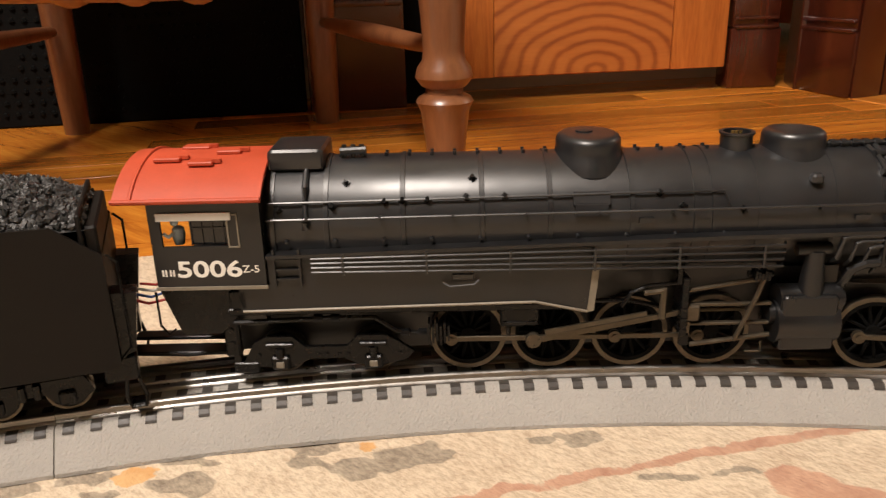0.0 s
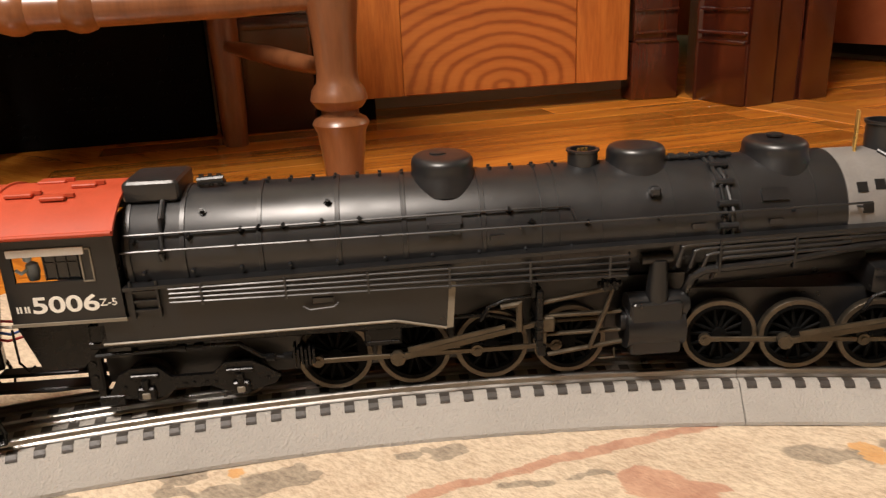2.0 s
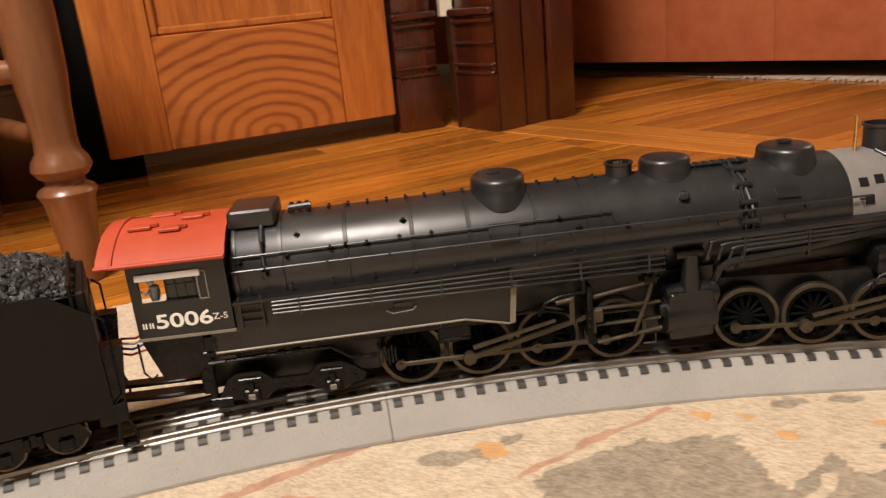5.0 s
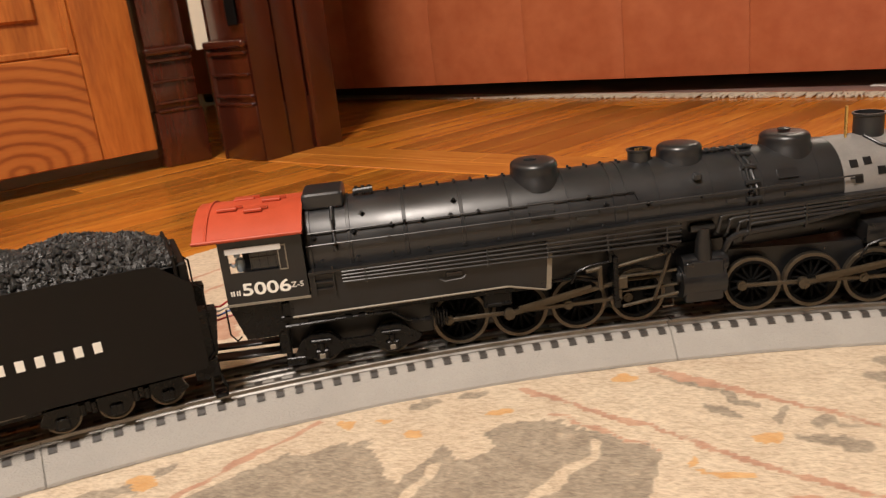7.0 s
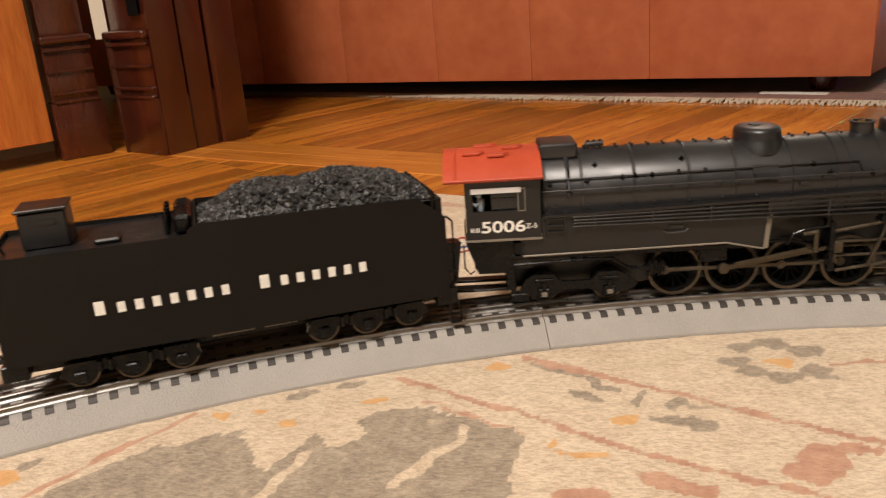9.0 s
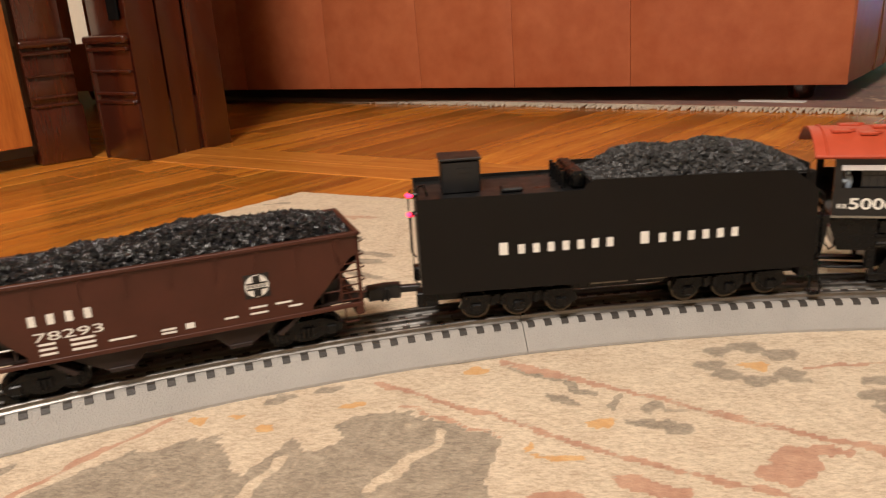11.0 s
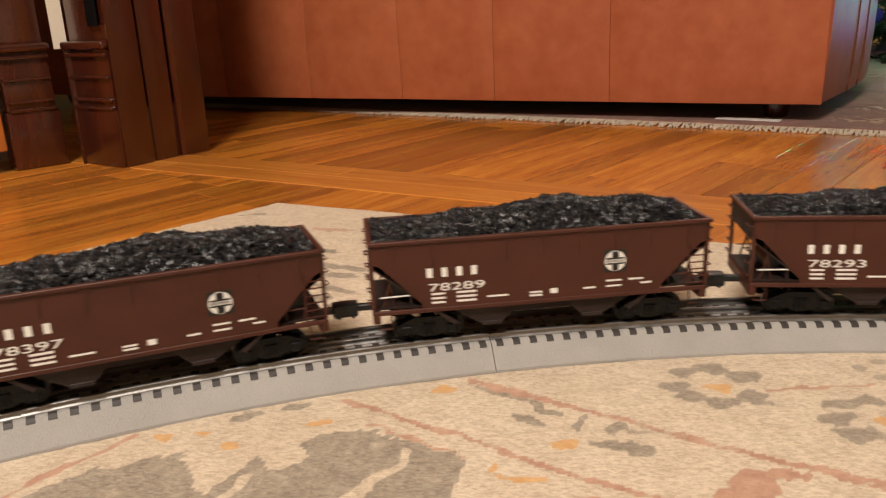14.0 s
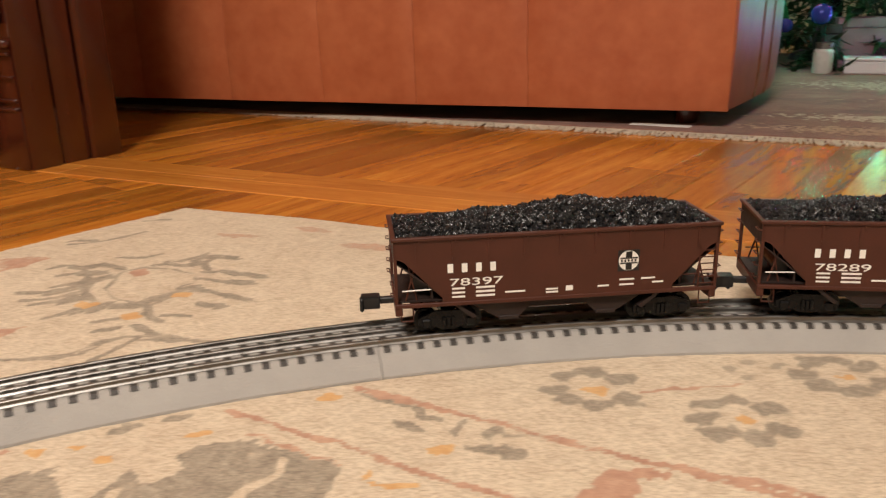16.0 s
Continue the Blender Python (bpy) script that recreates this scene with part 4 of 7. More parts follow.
# ---------------------------------------------------------------- tree and gifts
def build_tree():
    t = empty("christmas_tree", pose(1.66, 2.78, 0), "lit fir tree with coloured lights and glass balls", "christmas tree")
    rnd = random.Random(11)
    part("trunk", rod_to(bmesh.new(), (0, 0, 0.0), (0, 0, 1.9), 0.03, 0.008, 12), M_SOOT, t)
    part("stand", lathe_to(bmesh.new(), [(0.16, 0.008), (0.15, 0.03), (0.07, 0.06), (0.06, 0.16), (0.03, 0.17)], 20), M_DARKBOX, t)
    bm = bmesh.new()
    for k in range(620):
        z = 0.08 + 1.8 * rnd.random() ** 1.5
        r = 0.66 * (1.98 - z) / 1.7 * rnd.uniform(0.75, 1.1)
        a = rnd.uniform(0, math.tau)
        base, tip = Vector((0, 0, z + 0.06)), Vector((r * math.cos(a), r * math.sin(a), z - 0.06 - 0.1 * r))
        d = tip - base
        for q in range(26):
            f = rnd.uniform(0.3, 1.0)
            p = base + d * f
            dr = (d.normalized() + Vector((rnd.uniform(-1, 1), rnd.uniform(-1, 1), rnd.uniform(-0.5, 0.7)))).normalized()
            s = dr.cross(Vector((0.3, 0.2, 1))).normalized() * 0.012
            e = p + dr * rnd.uniform(0.04, 0.09)
            v = [bm.verts.new(x) for x in (p - s, p + s, e)]
            bm.faces.new(v)
    tagged(part("crown", bm, M_GREENTREE, t, flat=True), kind="stuff")
    near = math.atan2(-2.0, -1.0)
    for k in range(80):
        z = rnd.uniform(0.12, 0.9)
        r = 0.66 * (1.98 - z) / 1.7
        a = near + rnd.uniform(-1.3, 1.3)
        c = Vector((r * math.cos(a), r * math.sin(a), z))
        if k % 3 == 2:
            bm = bmesh.new()
            bmesh.ops.create_icosphere(bm, subdivisions=3, radius=rnd.uniform(0.022, 0.034), matrix=Matrix.Translation(c))
            part("glass_ball", bm, (M_BALL_R, M_BALL_B)[k % 2], t)
        else:
            bm = bmesh.new()
            bmesh.ops.create_icosphere(bm, subdivisions=2, radius=0.011, matrix=Matrix.Translation(c))
            part("fairy_light", bm, (M_BULB_G, M_BULB_R, M_BULB_B, M_BULB_G)[k % 4], t)
    for nm, m, sx, sy, sz, mt, lb in (("gift_box", pose(1.48, 2.13, 0.0085, 0, 0, -25), 0.16, 0.12, 0.05, M_PRESENT, "flat white gift box on the rug"), ("gift_box", pose(1.55, 2.33, 0.0085, 0, 0, -20), 0.18, 0.12, 0.17, M_PRESENT2, "mauve wrapped gift box under the tree"),
                                      ("gift_box", pose(1.40, 2.26, 0.0085, 0, 0, -10), 0.05, 0.05, 0.15, M_DARKBOX, "narrow dark gift box under the tree")):
        g = empty(nm, m, lb, "gift")
        part("box", box_of(-sx / 2, sx / 2, -sy / 2, sy / 2, 0, sz * 0.8, 0.003), mt, g)
        part("lid", box_of(-sx / 2 - 0.003, sx / 2 + 0.003, -sy / 2 - 0.003, sy / 2 + 0.003, sz * 0.8 + 0.0003, sz, 0.003), mt, g)
    j = empty("glass_jar", pose(1.335, 2.16, 0.0085), "small clear jar with a white label and metal lid", "jar")
    part("jar_body", lathe_to(bmesh.new(), [(0.028, 0), (0.031, 0.006), (0.031, 0.07), (0.025, 0.078)], 20), M_CREAM, j)
    part("lid", lathe_to(bmesh.new(), [(0.027, 0.079), (0.028, 0.08), (0.028, 0.096), (0.025, 0.098)], 20), M_STEEL, j)


# ---------------------------------------------------------------- track
def build_track():
    span = 21.3
    n = 24
    tie_me = None
    for k in range(-5, 5):
        a0 = -13.1 + k * span
        g = 0.016                          # joint between sections, in degrees
        tr = empty("track_section", Matrix.Translation(on_loop(a0 + span / 2) + Vector((0, 0, RUG_Z))), "curved grey roadbed track with black ties and three rails", "toy track", "track sections of the loop")
        inv = tr.matrix_basis.inverted()

        def sweep(prof, a, b, steps=n):
            bm = bmesh.new()
            rings = []
            for i in range(steps + 1):
                th = a + (b - a) * i / steps
                rings.append([bm.verts.new(inv @ (on_loop(th, o) + Vector((0, 0, z)))) for o, z in prof])
            m = len(prof)
            for p, q in zip(rings, rings[1:]):
                for j in range(m):
                    bm.faces.new((p[j], p[(j + 1) % m], q[(j + 1) % m], q[j]))
            bm.faces.new(rings[0])
            bm.faces.new(rings[-1][::-1])
            return bm

        part("roadbed", sweep([(-0.0430, 0.0102), (-0.0427, 0.0120), (-0.0292, 0.0256), (-0.0280, 0.0261), (0.0174, 0.0261), (0.0186, 0.0256), (0.0321, 0.0120), (0.0324, 0.0102)], a0 + g, a0 + span - g), M_BED, tr, "grey textured plastic roadbed")
        for off in (-0.0223, -0.0053, 0.0117):
            part("rail", sweep([(off - 0.0025, 0.0264), (off - 0.0022, 0.0270), (off - 0.0012, 0.0277), (off - 0.0010, 0.0290), (off - 0.0017, 0.0295), (off - 0.0016, 0.0302), (off - 0.0011, 0.0307), (off - 0.0005, 0.03095), (off, RT), (off + 0.0005, 0.03095), (off + 0.0011, 0.0307), (off + 0.0016, 0.0302), (off + 0.0017, 0.0295), (off + 0.0010, 0.0290), (off + 0.0012, 0.0277), (off + 0.0022, 0.0270), (off + 0.0025, 0.0264)],
                               a0 + g / 2, a0 + span - g / 2, 30), M_STEEL if off == -0.0053 else M_RAIL, tr)
        if tie_me is None:
            bm = bmesh.new()
            prism = [(-0.0313, 0.0240), (-0.0306, 0.0250), (-0.0286, 0.0264), (0.0180, 0.0264), (0.0200, 0.0250), (0.0207, 0.0240)]
            a = [bm.verts.new((-0.0024, y, z - RUG_Z)) for y, z in prism]
            b = [bm.verts.new((0.0024, y, z - RUG_Z)) for y, z in prism]
            bm.faces.new(a)
            bm.faces.new(b[::-1])
            for i in range(6):
                bm.faces.new((a[i], b[i], b[(i + 1) % 6], a[(i + 1) % 6]))
            bmesh.ops.recalc_face_normals(bm, faces=bm.faces[:])
            tie_me = bpy.data.meshes.new("tie")
            bm.to_mesh(tie_me)
            bm.free()
            tie_me.materials.append(M_TIE)
        cnt = 33
        for i in range(cnt):
            th = a0 + span * (i + 0.5) / cnt
            ob = new("tie", tie_me)
            ob.parent = tr
            ob.matrix_basis = inv @ Matrix.Translation(on_loop(th) + Vector((0, 0, RUG_Z))) @ pose(0, 0, 0, 0, 0, -th)

# ---------------------------------------------------------------- train
# how far the engine has come round the loop, in degrees, by seconds
GONE = [(0, -41.72), (2.3, -41.72), (2.5, -41.68), (2.75, -41.36), (3.0, -40.82), (3.5, -38.86), (4.0, -36.1), (4.5, -33.03), (5.0, -29.84), (5.5, -26.58), (6.0, -23.33), (6.5, -20.08), (7.0, -16.88), (7.5, -13.75), (8.0, -10.64),
        (8.5, -7.57), (9.0, -4.45), (9.5, -1.22), (10.0, 2.19), (10.5, 5.83), (11.0, 9.85), (11.5, 14.4), (12.0, 18.99), (12.5, 23.63), (13.0, 28.4), (13.5, 33.1), (14.0, 38.03), (14.5, 42.98), (15.0, 47.8), (15.5, 52.33), (16.0, 57.25)]


def gone(t):
    """Smooth course through the table above."""
    ts = [g[0] for g in GONE]
    i = max(0, min(len(GONE) - 2, sum(1 for x in ts if x <= t) - 1))

    def slope(k):
        if k <= 0:
            return 0.0
        if k >= len(GONE) - 1:
            return (GONE[-1][1] - GONE[-2][1]) / (GONE[-1][0] - GONE[-2][0])
        return (GONE[k + 1][1] - GONE[k - 1][1]) / (GONE[k + 1][0] - GONE[k - 1][0])
    (t0, a), (t1, b) = GONE[i], GONE[i + 1]
    h = t1 - t0
    s = (t - t0) / h
    m0, m1 = slope(i) * h, slope(i + 1) * h
    return (2 * s ** 3 - 3 * s * s + 1) * a + (s ** 3 - 2 * s * s + s) * m0 + (3 * s * s - 2 * s ** 3) * b + (s ** 3 - s * s) * m1


def chord(deg, back, ahead, off=0.0):
    """Where a stiff car stands whose pivots ride the loop."""
    a, b = on_loop(deg - back, off), on_loop(deg + ahead, off)
    d = (b - a).normalized()
    o = a + (b - a) * (back / (back + ahead))
    return pose(o.x, o.y, RT, 0, 0, math.degrees(math.atan2(d.y, d.x)))


def engine_at(t):
    """The stiff rear engine lies along the loop, and the boiler swings out ahead of it."""
    o = on_loop(gone(t), -0.0019)
    return pose(o.x, o.y, RT, 0, 0, -gone(t) - 0.5) @ Matrix.Translation((-0.010, 0, 0))


TENDER_AT = lambda t: chord(gone(t) - 19.04, 4.0, 4.0, -0.0035)
HOPPER_AT = lambda t, k: chord(gone(t) - 35.01 - 14.17 * k, 4.1, 4.1)
# the front engine turns under the boiler to follow the curve
FRONT_TURN = Matrix.Translation((0.087, 0, 0)) @ pose(0, 0, 0, 0, 0, -8.7) @ Matrix.Translation((-0.087, 0, 0))
MOVERS = []                              # (part, rest pose, kind of motion, radius, phase)


def arc_pts(r, a0, a1, n, cy=0.0, cz=0.0):
    return [(cy + r * math.cos(radians(a0 + (a1 - a0) * i / n)), cz + r * math.sin(radians(a0 + (a1 - a0) * i / n))) for i in range(n + 1)]


WHEELS = {}


def wheelset(name, x, z, r, parent, spokes=0, gauge=0.0180, width=0.0042, tyre_mat=None, weight=0.0):
    """An axle that turns, with its two wheels and their tyres."""
    keep = LIFT[0]
    LIFT[0] = 0.0
    ob = part(name, rod_to(bmesh.new(), (0, -gauge, 0), (0, gauge, 0), 0.0022, n=10), M_CHASSIS, parent)
    key = (r, spokes, tyre_mat)
    for s in (-1, 1):
        if key in WHEELS:
            share("wheel", WHEELS[key][0], Matrix.Translation((0, s * gauge, 0)), ob)
            share("tyre", WHEELS[key][1], Matrix.Translation((0, s * gauge, 0)), ob)
            continue
        bm = bmesh.new()
        face = pose(0, 0, 0, 90, 0, 0)
        if spokes:
            rod_to(bm, (0, -width * 0.6, 0), (0, width * 0.6, 0), r * 0.2, n=14)
            for k in range(spokes):
                a = math.tau * k / spokes
                d = Vector((math.cos(a), 0, math.sin(a)))
                rod_to(bm, d * r * 0.15, d * r * 0.82, r * 0.055, r * 0.038, 6)
            lathe_to(bm, [(r * 0.76, -width * 0.45), (r * 0.868, -width * 0.45), (r * 0.868, width * 0.45), (r * 0.76, width * 0.45), (r * 0.76, -width * 0.45)], 28, face)
            if weight:
                out = [(r * 0.80 * math.cos(a), r * 0.80 * math.sin(a)) for a in np.linspace(-weight, weight, 9)]
                prism_to(bm, [(float(u), float(v)) for u, v in out], -width * 0.42, width * 0.42)
        else:
            lathe_to(bm, [(r * 0.05, -width * 0.3), (r * 0.35, -width * 0.55), (r * 0.6, -width * 0.25), (r * 0.868, -width * 0.4), (r * 0.868, width * 0.4), (r * 0.05, width * 0.4)], 22, face)
        wh = part("wheel", bm, M_SOOT if spokes else M_CHASSIS, ob)
        w = width / 2
        ty = part("tyre", lathe_to(bmesh.new(), [(r * 0.87, -w), (r * 0.985, -w), (r, -w * 0.8), (r, w * 0.8), (r * 0.985, w), (r * 0.87, w), (r * 0.87, -w)], 36, face), tyre_mat or M_TYRE, ob)
        wh.matrix_basis = ty.matrix_basis = Matrix.Translation((0, s * gauge, 0))
        WHEELS[key] = (wh, ty)
    ob.matrix_basis = Matrix.Translation((x, 0, z - RT))
    MOVERS.append((ob, (x, 0, z - RT), "roll", r, 0.0))
    LIFT[0] = keep
    return ob


def coal_to(bm, x0, x1, hw, base, top, count, seed, size=0.0032):
    rnd = random.Random(seed)
    for k in range(count):
        x, y = rnd.uniform(x0, x1), rnd.uniform(-hw, hw)
        e = min(1.0, (x - x0) / 0.022, (x1 - x) / 0.022)
        f = max(0.0, 1 - abs(y / hw) ** 3.5)
        z = base + (top(x) - base) * max(0.0, e) ** 0.7 * f + 0.002 * noise.noise(Vector((x * 90, y * 90, seed)))
        s = size * rnd.uniform(0.5, 1.25)
        m = Matrix.LocRotScale((x, y, z), Euler((rnd.uniform(0, 6), rnd.uniform(0, 6), rnd.uniform(0, 6))), (s, s * rnd.uniform(0.6, 1), s * rnd.uniform(0.5, 0.9)))
        vs = [bm.verts.new(m @ Vector(c)) for c in ((1, 0.1, 0), (-0.9, 0.2, 0.15), (0.1, 1, 0.1), (0, -1, 0.2), (0.15, 0, 0.9), (0, 0.2, -1))]
        for f3 in ((0, 2, 4), (2, 1, 4), (1, 3, 4), (3, 0, 4), (2, 0, 5), (1, 2, 5), (3, 1, 5), (0, 3, 5)):
            bm.faces.new([vs[i] for i in f3])


def mound_to(bm, x0, x1, hw, base, top, drop=0.002):
    """The packed body under the loose lumps."""
    nx, ny = 40, 12
    grid = []
    for i in range(nx + 1):
        x = x0 + (x1 - x0) * i / nx
        row = []
        for j in range(ny + 1):
            y = -hw + 2 * hw * j / ny
            e = max(0.0, min(1.0, (x - x0) / 0.022, (x1 - x) / 0.022))
            f = max(0.0, 1 - abs(y / hw) ** 3.5)
            row.append(bm.verts.new((x, y, base + (top(x) - base) * e ** 0.7 * f - drop)))
        grid.append(row)
    for i in range(nx):
        for j in range(ny):
            bm.faces.new((grid[i][j], grid[i + 1][j], grid[i + 1][j + 1], grid[i][j + 1]))


def letter_bars(words, x0, z, caps, small, adv, parent, y, material, deep=0.0002):
    """A road name as plain upright bars, one for each character."""
    x = x0
    for w in words:
        for i in range(w):
            h = caps if i == 0 else small
            wd = adv * (1.2 if i == 0 else 0.95)
            part("name_bar", box_of(x, x + wd * 0.45, y - deep, y, z, z + h), material, parent, flat=True)
            x += wd
        x += adv * 1.25


def build_engine():
    LIFT[0] = RT
    e = empty("steam_locomotive", engine_at(0), "black articulated model steam locomotive with a red cab roof", "model train")
    Y = 0.0335
    # cab
    x0, x1, z0, z1 = -0.1935, -0.1446, 0.0815, 0.1222
    wx0, wx1, wz0, wz1 = -0.1886, -0.1592, 0.1010, 0.1155
    cab = part("cab", box_of(x1 - 0.0015, x1 - 0.0001, -Y + 0.0016, Y - 0.0016, z0, z1 + 0.004), M_BLACK_MATT, e, flat=True)
    part("cab_floor", box_of(x0, x1 - 0.002, -Y + 0.0016, Y - 0.0016, z0, z0 + 0.0015), M_BLACK_MATT, cab, flat=True)
    for s in (-1, 1):
        bm = bmesh.new()
        y0, y1 = sorted((s * Y, s * (Y - 0.0015)))
        xs, zs = (x0, wx0, wx1, x1), (z0, wz0, wz1, z1)
        vv = [[[bm.verts.new((x, y, z)) for z in zs] for x in xs] for y in (y0, y1)]
        for i in range(3):
            for j in range(3):
                if (i, j) == (1, 1):
                    for p, q in (((1, 1), (2, 1)), ((2, 1), (2, 2)), ((2, 2), (1, 2)), ((1, 2), (1, 1))):
                        bm.faces.new((vv[0][p[0]][p[1]], vv[0][q[0]][q[1]], vv[1][q[0]][q[1]], vv[1][p[0]][p[1]]))
                    continue
                for k in (0, 1):
                    bm.faces.new((vv[k][i][j], vv[k][i + 1][j], vv[k][i + 1][j + 1], vv[k][i][j + 1]))
        rim = [(i, 0) for i in range(3)] + [(3, j) for j in range(3)] + [(i, 3) for i in range(3, 0, -1)] + [(0, j) for j in range(3, 0, -1)]
        for p, q in zip(rim, rim[1:] + rim[:1]):
            bm.faces.new((vv[0][p[0]][p[1]], vv[0][q[0]][q[1]], vv[1][q[0]][q[1]], vv[1][p[0]][p[1]]))
        part("cab_side", bm, M_BLACK_MATT, cab, flat=True)
    bm = bmesh.new()
    for s in (-1, 1):
        box_to(bm, x0 - 0.0005, x1 + 0.0005, s * (Y + 0.0003) - 0.0006, s * (Y + 0.0003) + 0.0006, z0 - 0.0008, z0 + 0.0006)
    part("cab_sill", bm, M_GREYTRIM, cab)
    part("window_blind", box_of(wx0 - 0.001, wx1 + 0.002, -Y - 0.0012, -Y - 0.0002, wz1 - 0.0022, wz1 + 0.0012), M_CREAM, cab, "pale grey raised awning")
    bm = bmesh.new()
    for a, b, c, d in ((wx1 - 0.0002, wx1 + 0.0004, wz0, wz1), (wx1 + 0.0042, wx1 + 0.0048, wz0 - 0.0005, wz1 + 0.0005), (wx1 - 0.0002, wx1 + 0.0048, wz1 - 0.0003, wz1 + 0.0004), (wx1 - 0.0002, wx1 + 0.0048, wz0 - 0.0006, wz0)):
        box_to(bm, a, b, -Y - 0.0006, -Y + 0.0003, c, d)
    part("window_frame", bm, M_GREYTRIM, cab)
    bm = bmesh.new()
    for k in range(4):
        x = -0.1765 + k * 0.0048
        box_to(bm, x, x + 0.0006, -Y + 0.0022, -Y + 0.0028, wz0, wz1)
    box_to(bm, -0.1765, wx1, -Y + 0.0022, -Y + 0.0028, 0.1085, 0.1091)
    box_to(bm, -0.1762, wx1, -Y + 0.0029, -Y + 0.0034, wz0, wz1)
    part("window_pane", bm, M_GLASS_DARK, cab)
    bm = bmesh.new()
    lathe_to(bm, [(0.0022, 0.100), (0.0030, 0.104), (0.0026, 0.1075), (0.0012, 0.1085)], 12, Matrix.Translation((-0.1835, -0.026, 0)))
    bmesh.ops.create_icosphere(bm, subdivisions=2, radius=0.0019, matrix=Matrix.Translation((-0.1845, -0.027, 0.1105)))
    tube_to(bm, [(-0.1835, -0.027, 0.1065), (-0.1868, -0.030, 0.1045), (-0.1885, -0.031, 0.1065)], 0.0009, 6)
    part("figurine", bm, M_FIG, cab, "tiny painted figure at the cab window")
    # roof
    bm = bmesh.new()
    prof = [(-0.0368, 0.1225)] + arc_pts(0.0560, 131.0, 49.0, 16, 0, 0.0806) + [(0.0368, 0.1225)]
    prof = [(y, z) for y, z in prof]
    a = [bm.verts.new((-0.2068, y, z)) for y, z in prof]
    b = [bm.verts.new((-0.1430, y, z)) for y, z in prof]
    a2 = [bm.verts.new((-0.2068, y * 0.97, z - 0.0014)) for y, z in prof]
    b2 = [bm.verts.new((-0.1430, y * 0.97, z - 0.0014)) for y, z in prof]
    for k in range(len(prof) - 1):
        bm.faces.new((a[k], a[k + 1], b[k + 1], b[k]))
        bm.faces.new((a2[k], b2[k], b2[k + 1], a2[k + 1]))
        bm.faces.new((a[k], a2[k], a2[k + 1], a[k + 1]))
        bm.faces.new((b[k], b[k + 1], b2[k + 1], b2[k]))
    bm.faces.new((a[0], b[0], b2[0], a2[0]))
    bm.faces.new((a[-1], a2[-1], b2[-1], b[-1]))
    roof = part("cab_roof", bm, M_ROOF, e, "red oxide painted cab roof")
    bm = bmesh.new()
    for x, y, w in ((-0.188, -0.012, 0.012), (-0.172, -0.016, 0.011), (-0.180, 0.006, 0.013), (-0.162, -0.004, 0.011)):
        z = 0.0806 + math.sqrt(0.056 ** 2 - y * y)
        box_to(bm, x - w / 2, x + w / 2, y - 0.004, y + 0.004, z - 0.0005, z + 0.0013, 0.0004)
        box_to(bm, x + w / 2 - 0.001, x + w / 2 + 0.003, y - 0.0012, y + 0.0012, z + 0.0002, z + 0.0018)
    part("roof_hatch", bm, M_ROOF, roof)
    bm = bmesh.new()
    for s in (-1, 1):
        tube_to(bm, [(-0.2068, s * 0.0374, 0.1230), (-0.1430, s * 0.0374, 0.1230)], 0.0011, 8)
    tube_to(bm, [(-0.1990, y * 1.006, z + 0.0002) for y, z in prof[1:-1]], 0.0009, 6)
    part("roof_gutter", bm, M_ROOF, roof)
    # numbers on the cab side
    letters("cab_number", "5006", 0.0106, upright(-0.1693, -Y - 0.0002, 0.0868), M_WHITE, e, 0.0287, "white road number", 0.018)
    letters("cab_class", "Z-5", 0.0048, upright(-0.1508, -Y - 0.0002, 0.0885), M_WHITE, e, 0.0073)
    bm = bmesh.new()
    for x in (-0.1906, -0.1872):
        for k in (0.0, 0.0014):
            box_to(bm, x + k, x + k + 0.0008, -Y - 0.0002, -Y, 0.0872, 0.0902)
    part("cab_initials", bm, M_WHITE, e, flat=True)
    # boiler
    BZ, BR = 0.1042, 0.0283
    along = pose(0, 0, BZ, 0, 90, 0)
    part("boiler", lathe_to(bmesh.new(), [(0.012, -0.1440), (BR - 0.0006, -0.1438), (BR, -0.1425), (BR, 0.04), (BR + 0.0004, 0.08), (BR + 0.0004, 0.190), (0.01, 0.1905)], 56, along), M_BLACK, e)
    for x in (-0.141, -0.117, -0.083, -0.048, -0.018, 0.018, 0.046, 0.054, 0.074, 0.108, 0.128, 0.140, 0.176):
        part("boiler_band", lathe_to(bmesh.new(), [(BR - 0.0003, x - 0.0012), (BR + 0.0006, x - 0.0010), (BR + 0.0006, x + 0.0010), (BR - 0.0003, x + 0.0012)], 56, along), M_BLACK, e)
    bm = bmesh.new()

    def on_boiler(x, deg, k=0.0):
        return (x, -(BR + k) * math.cos(radians(deg)), BZ + (BR + k) * math.sin(radians(deg)))

    for x in np.arange(-0.135, 0.185, 0.0215):
        rod_to(bm, on_boiler(float(x), -7, -0.001), on_boiler(float(x), -7, 0.0020), 0.0011, 0.0007, n=8)
    for x in np.arange(-0.112, 0.135, 0.0105):
        for dg in (86, 98):
            rod_to(bm, on_boiler(float(x), dg, -0.001), on_boiler(float(x), dg, 0.0016), 0.0009, n=6)
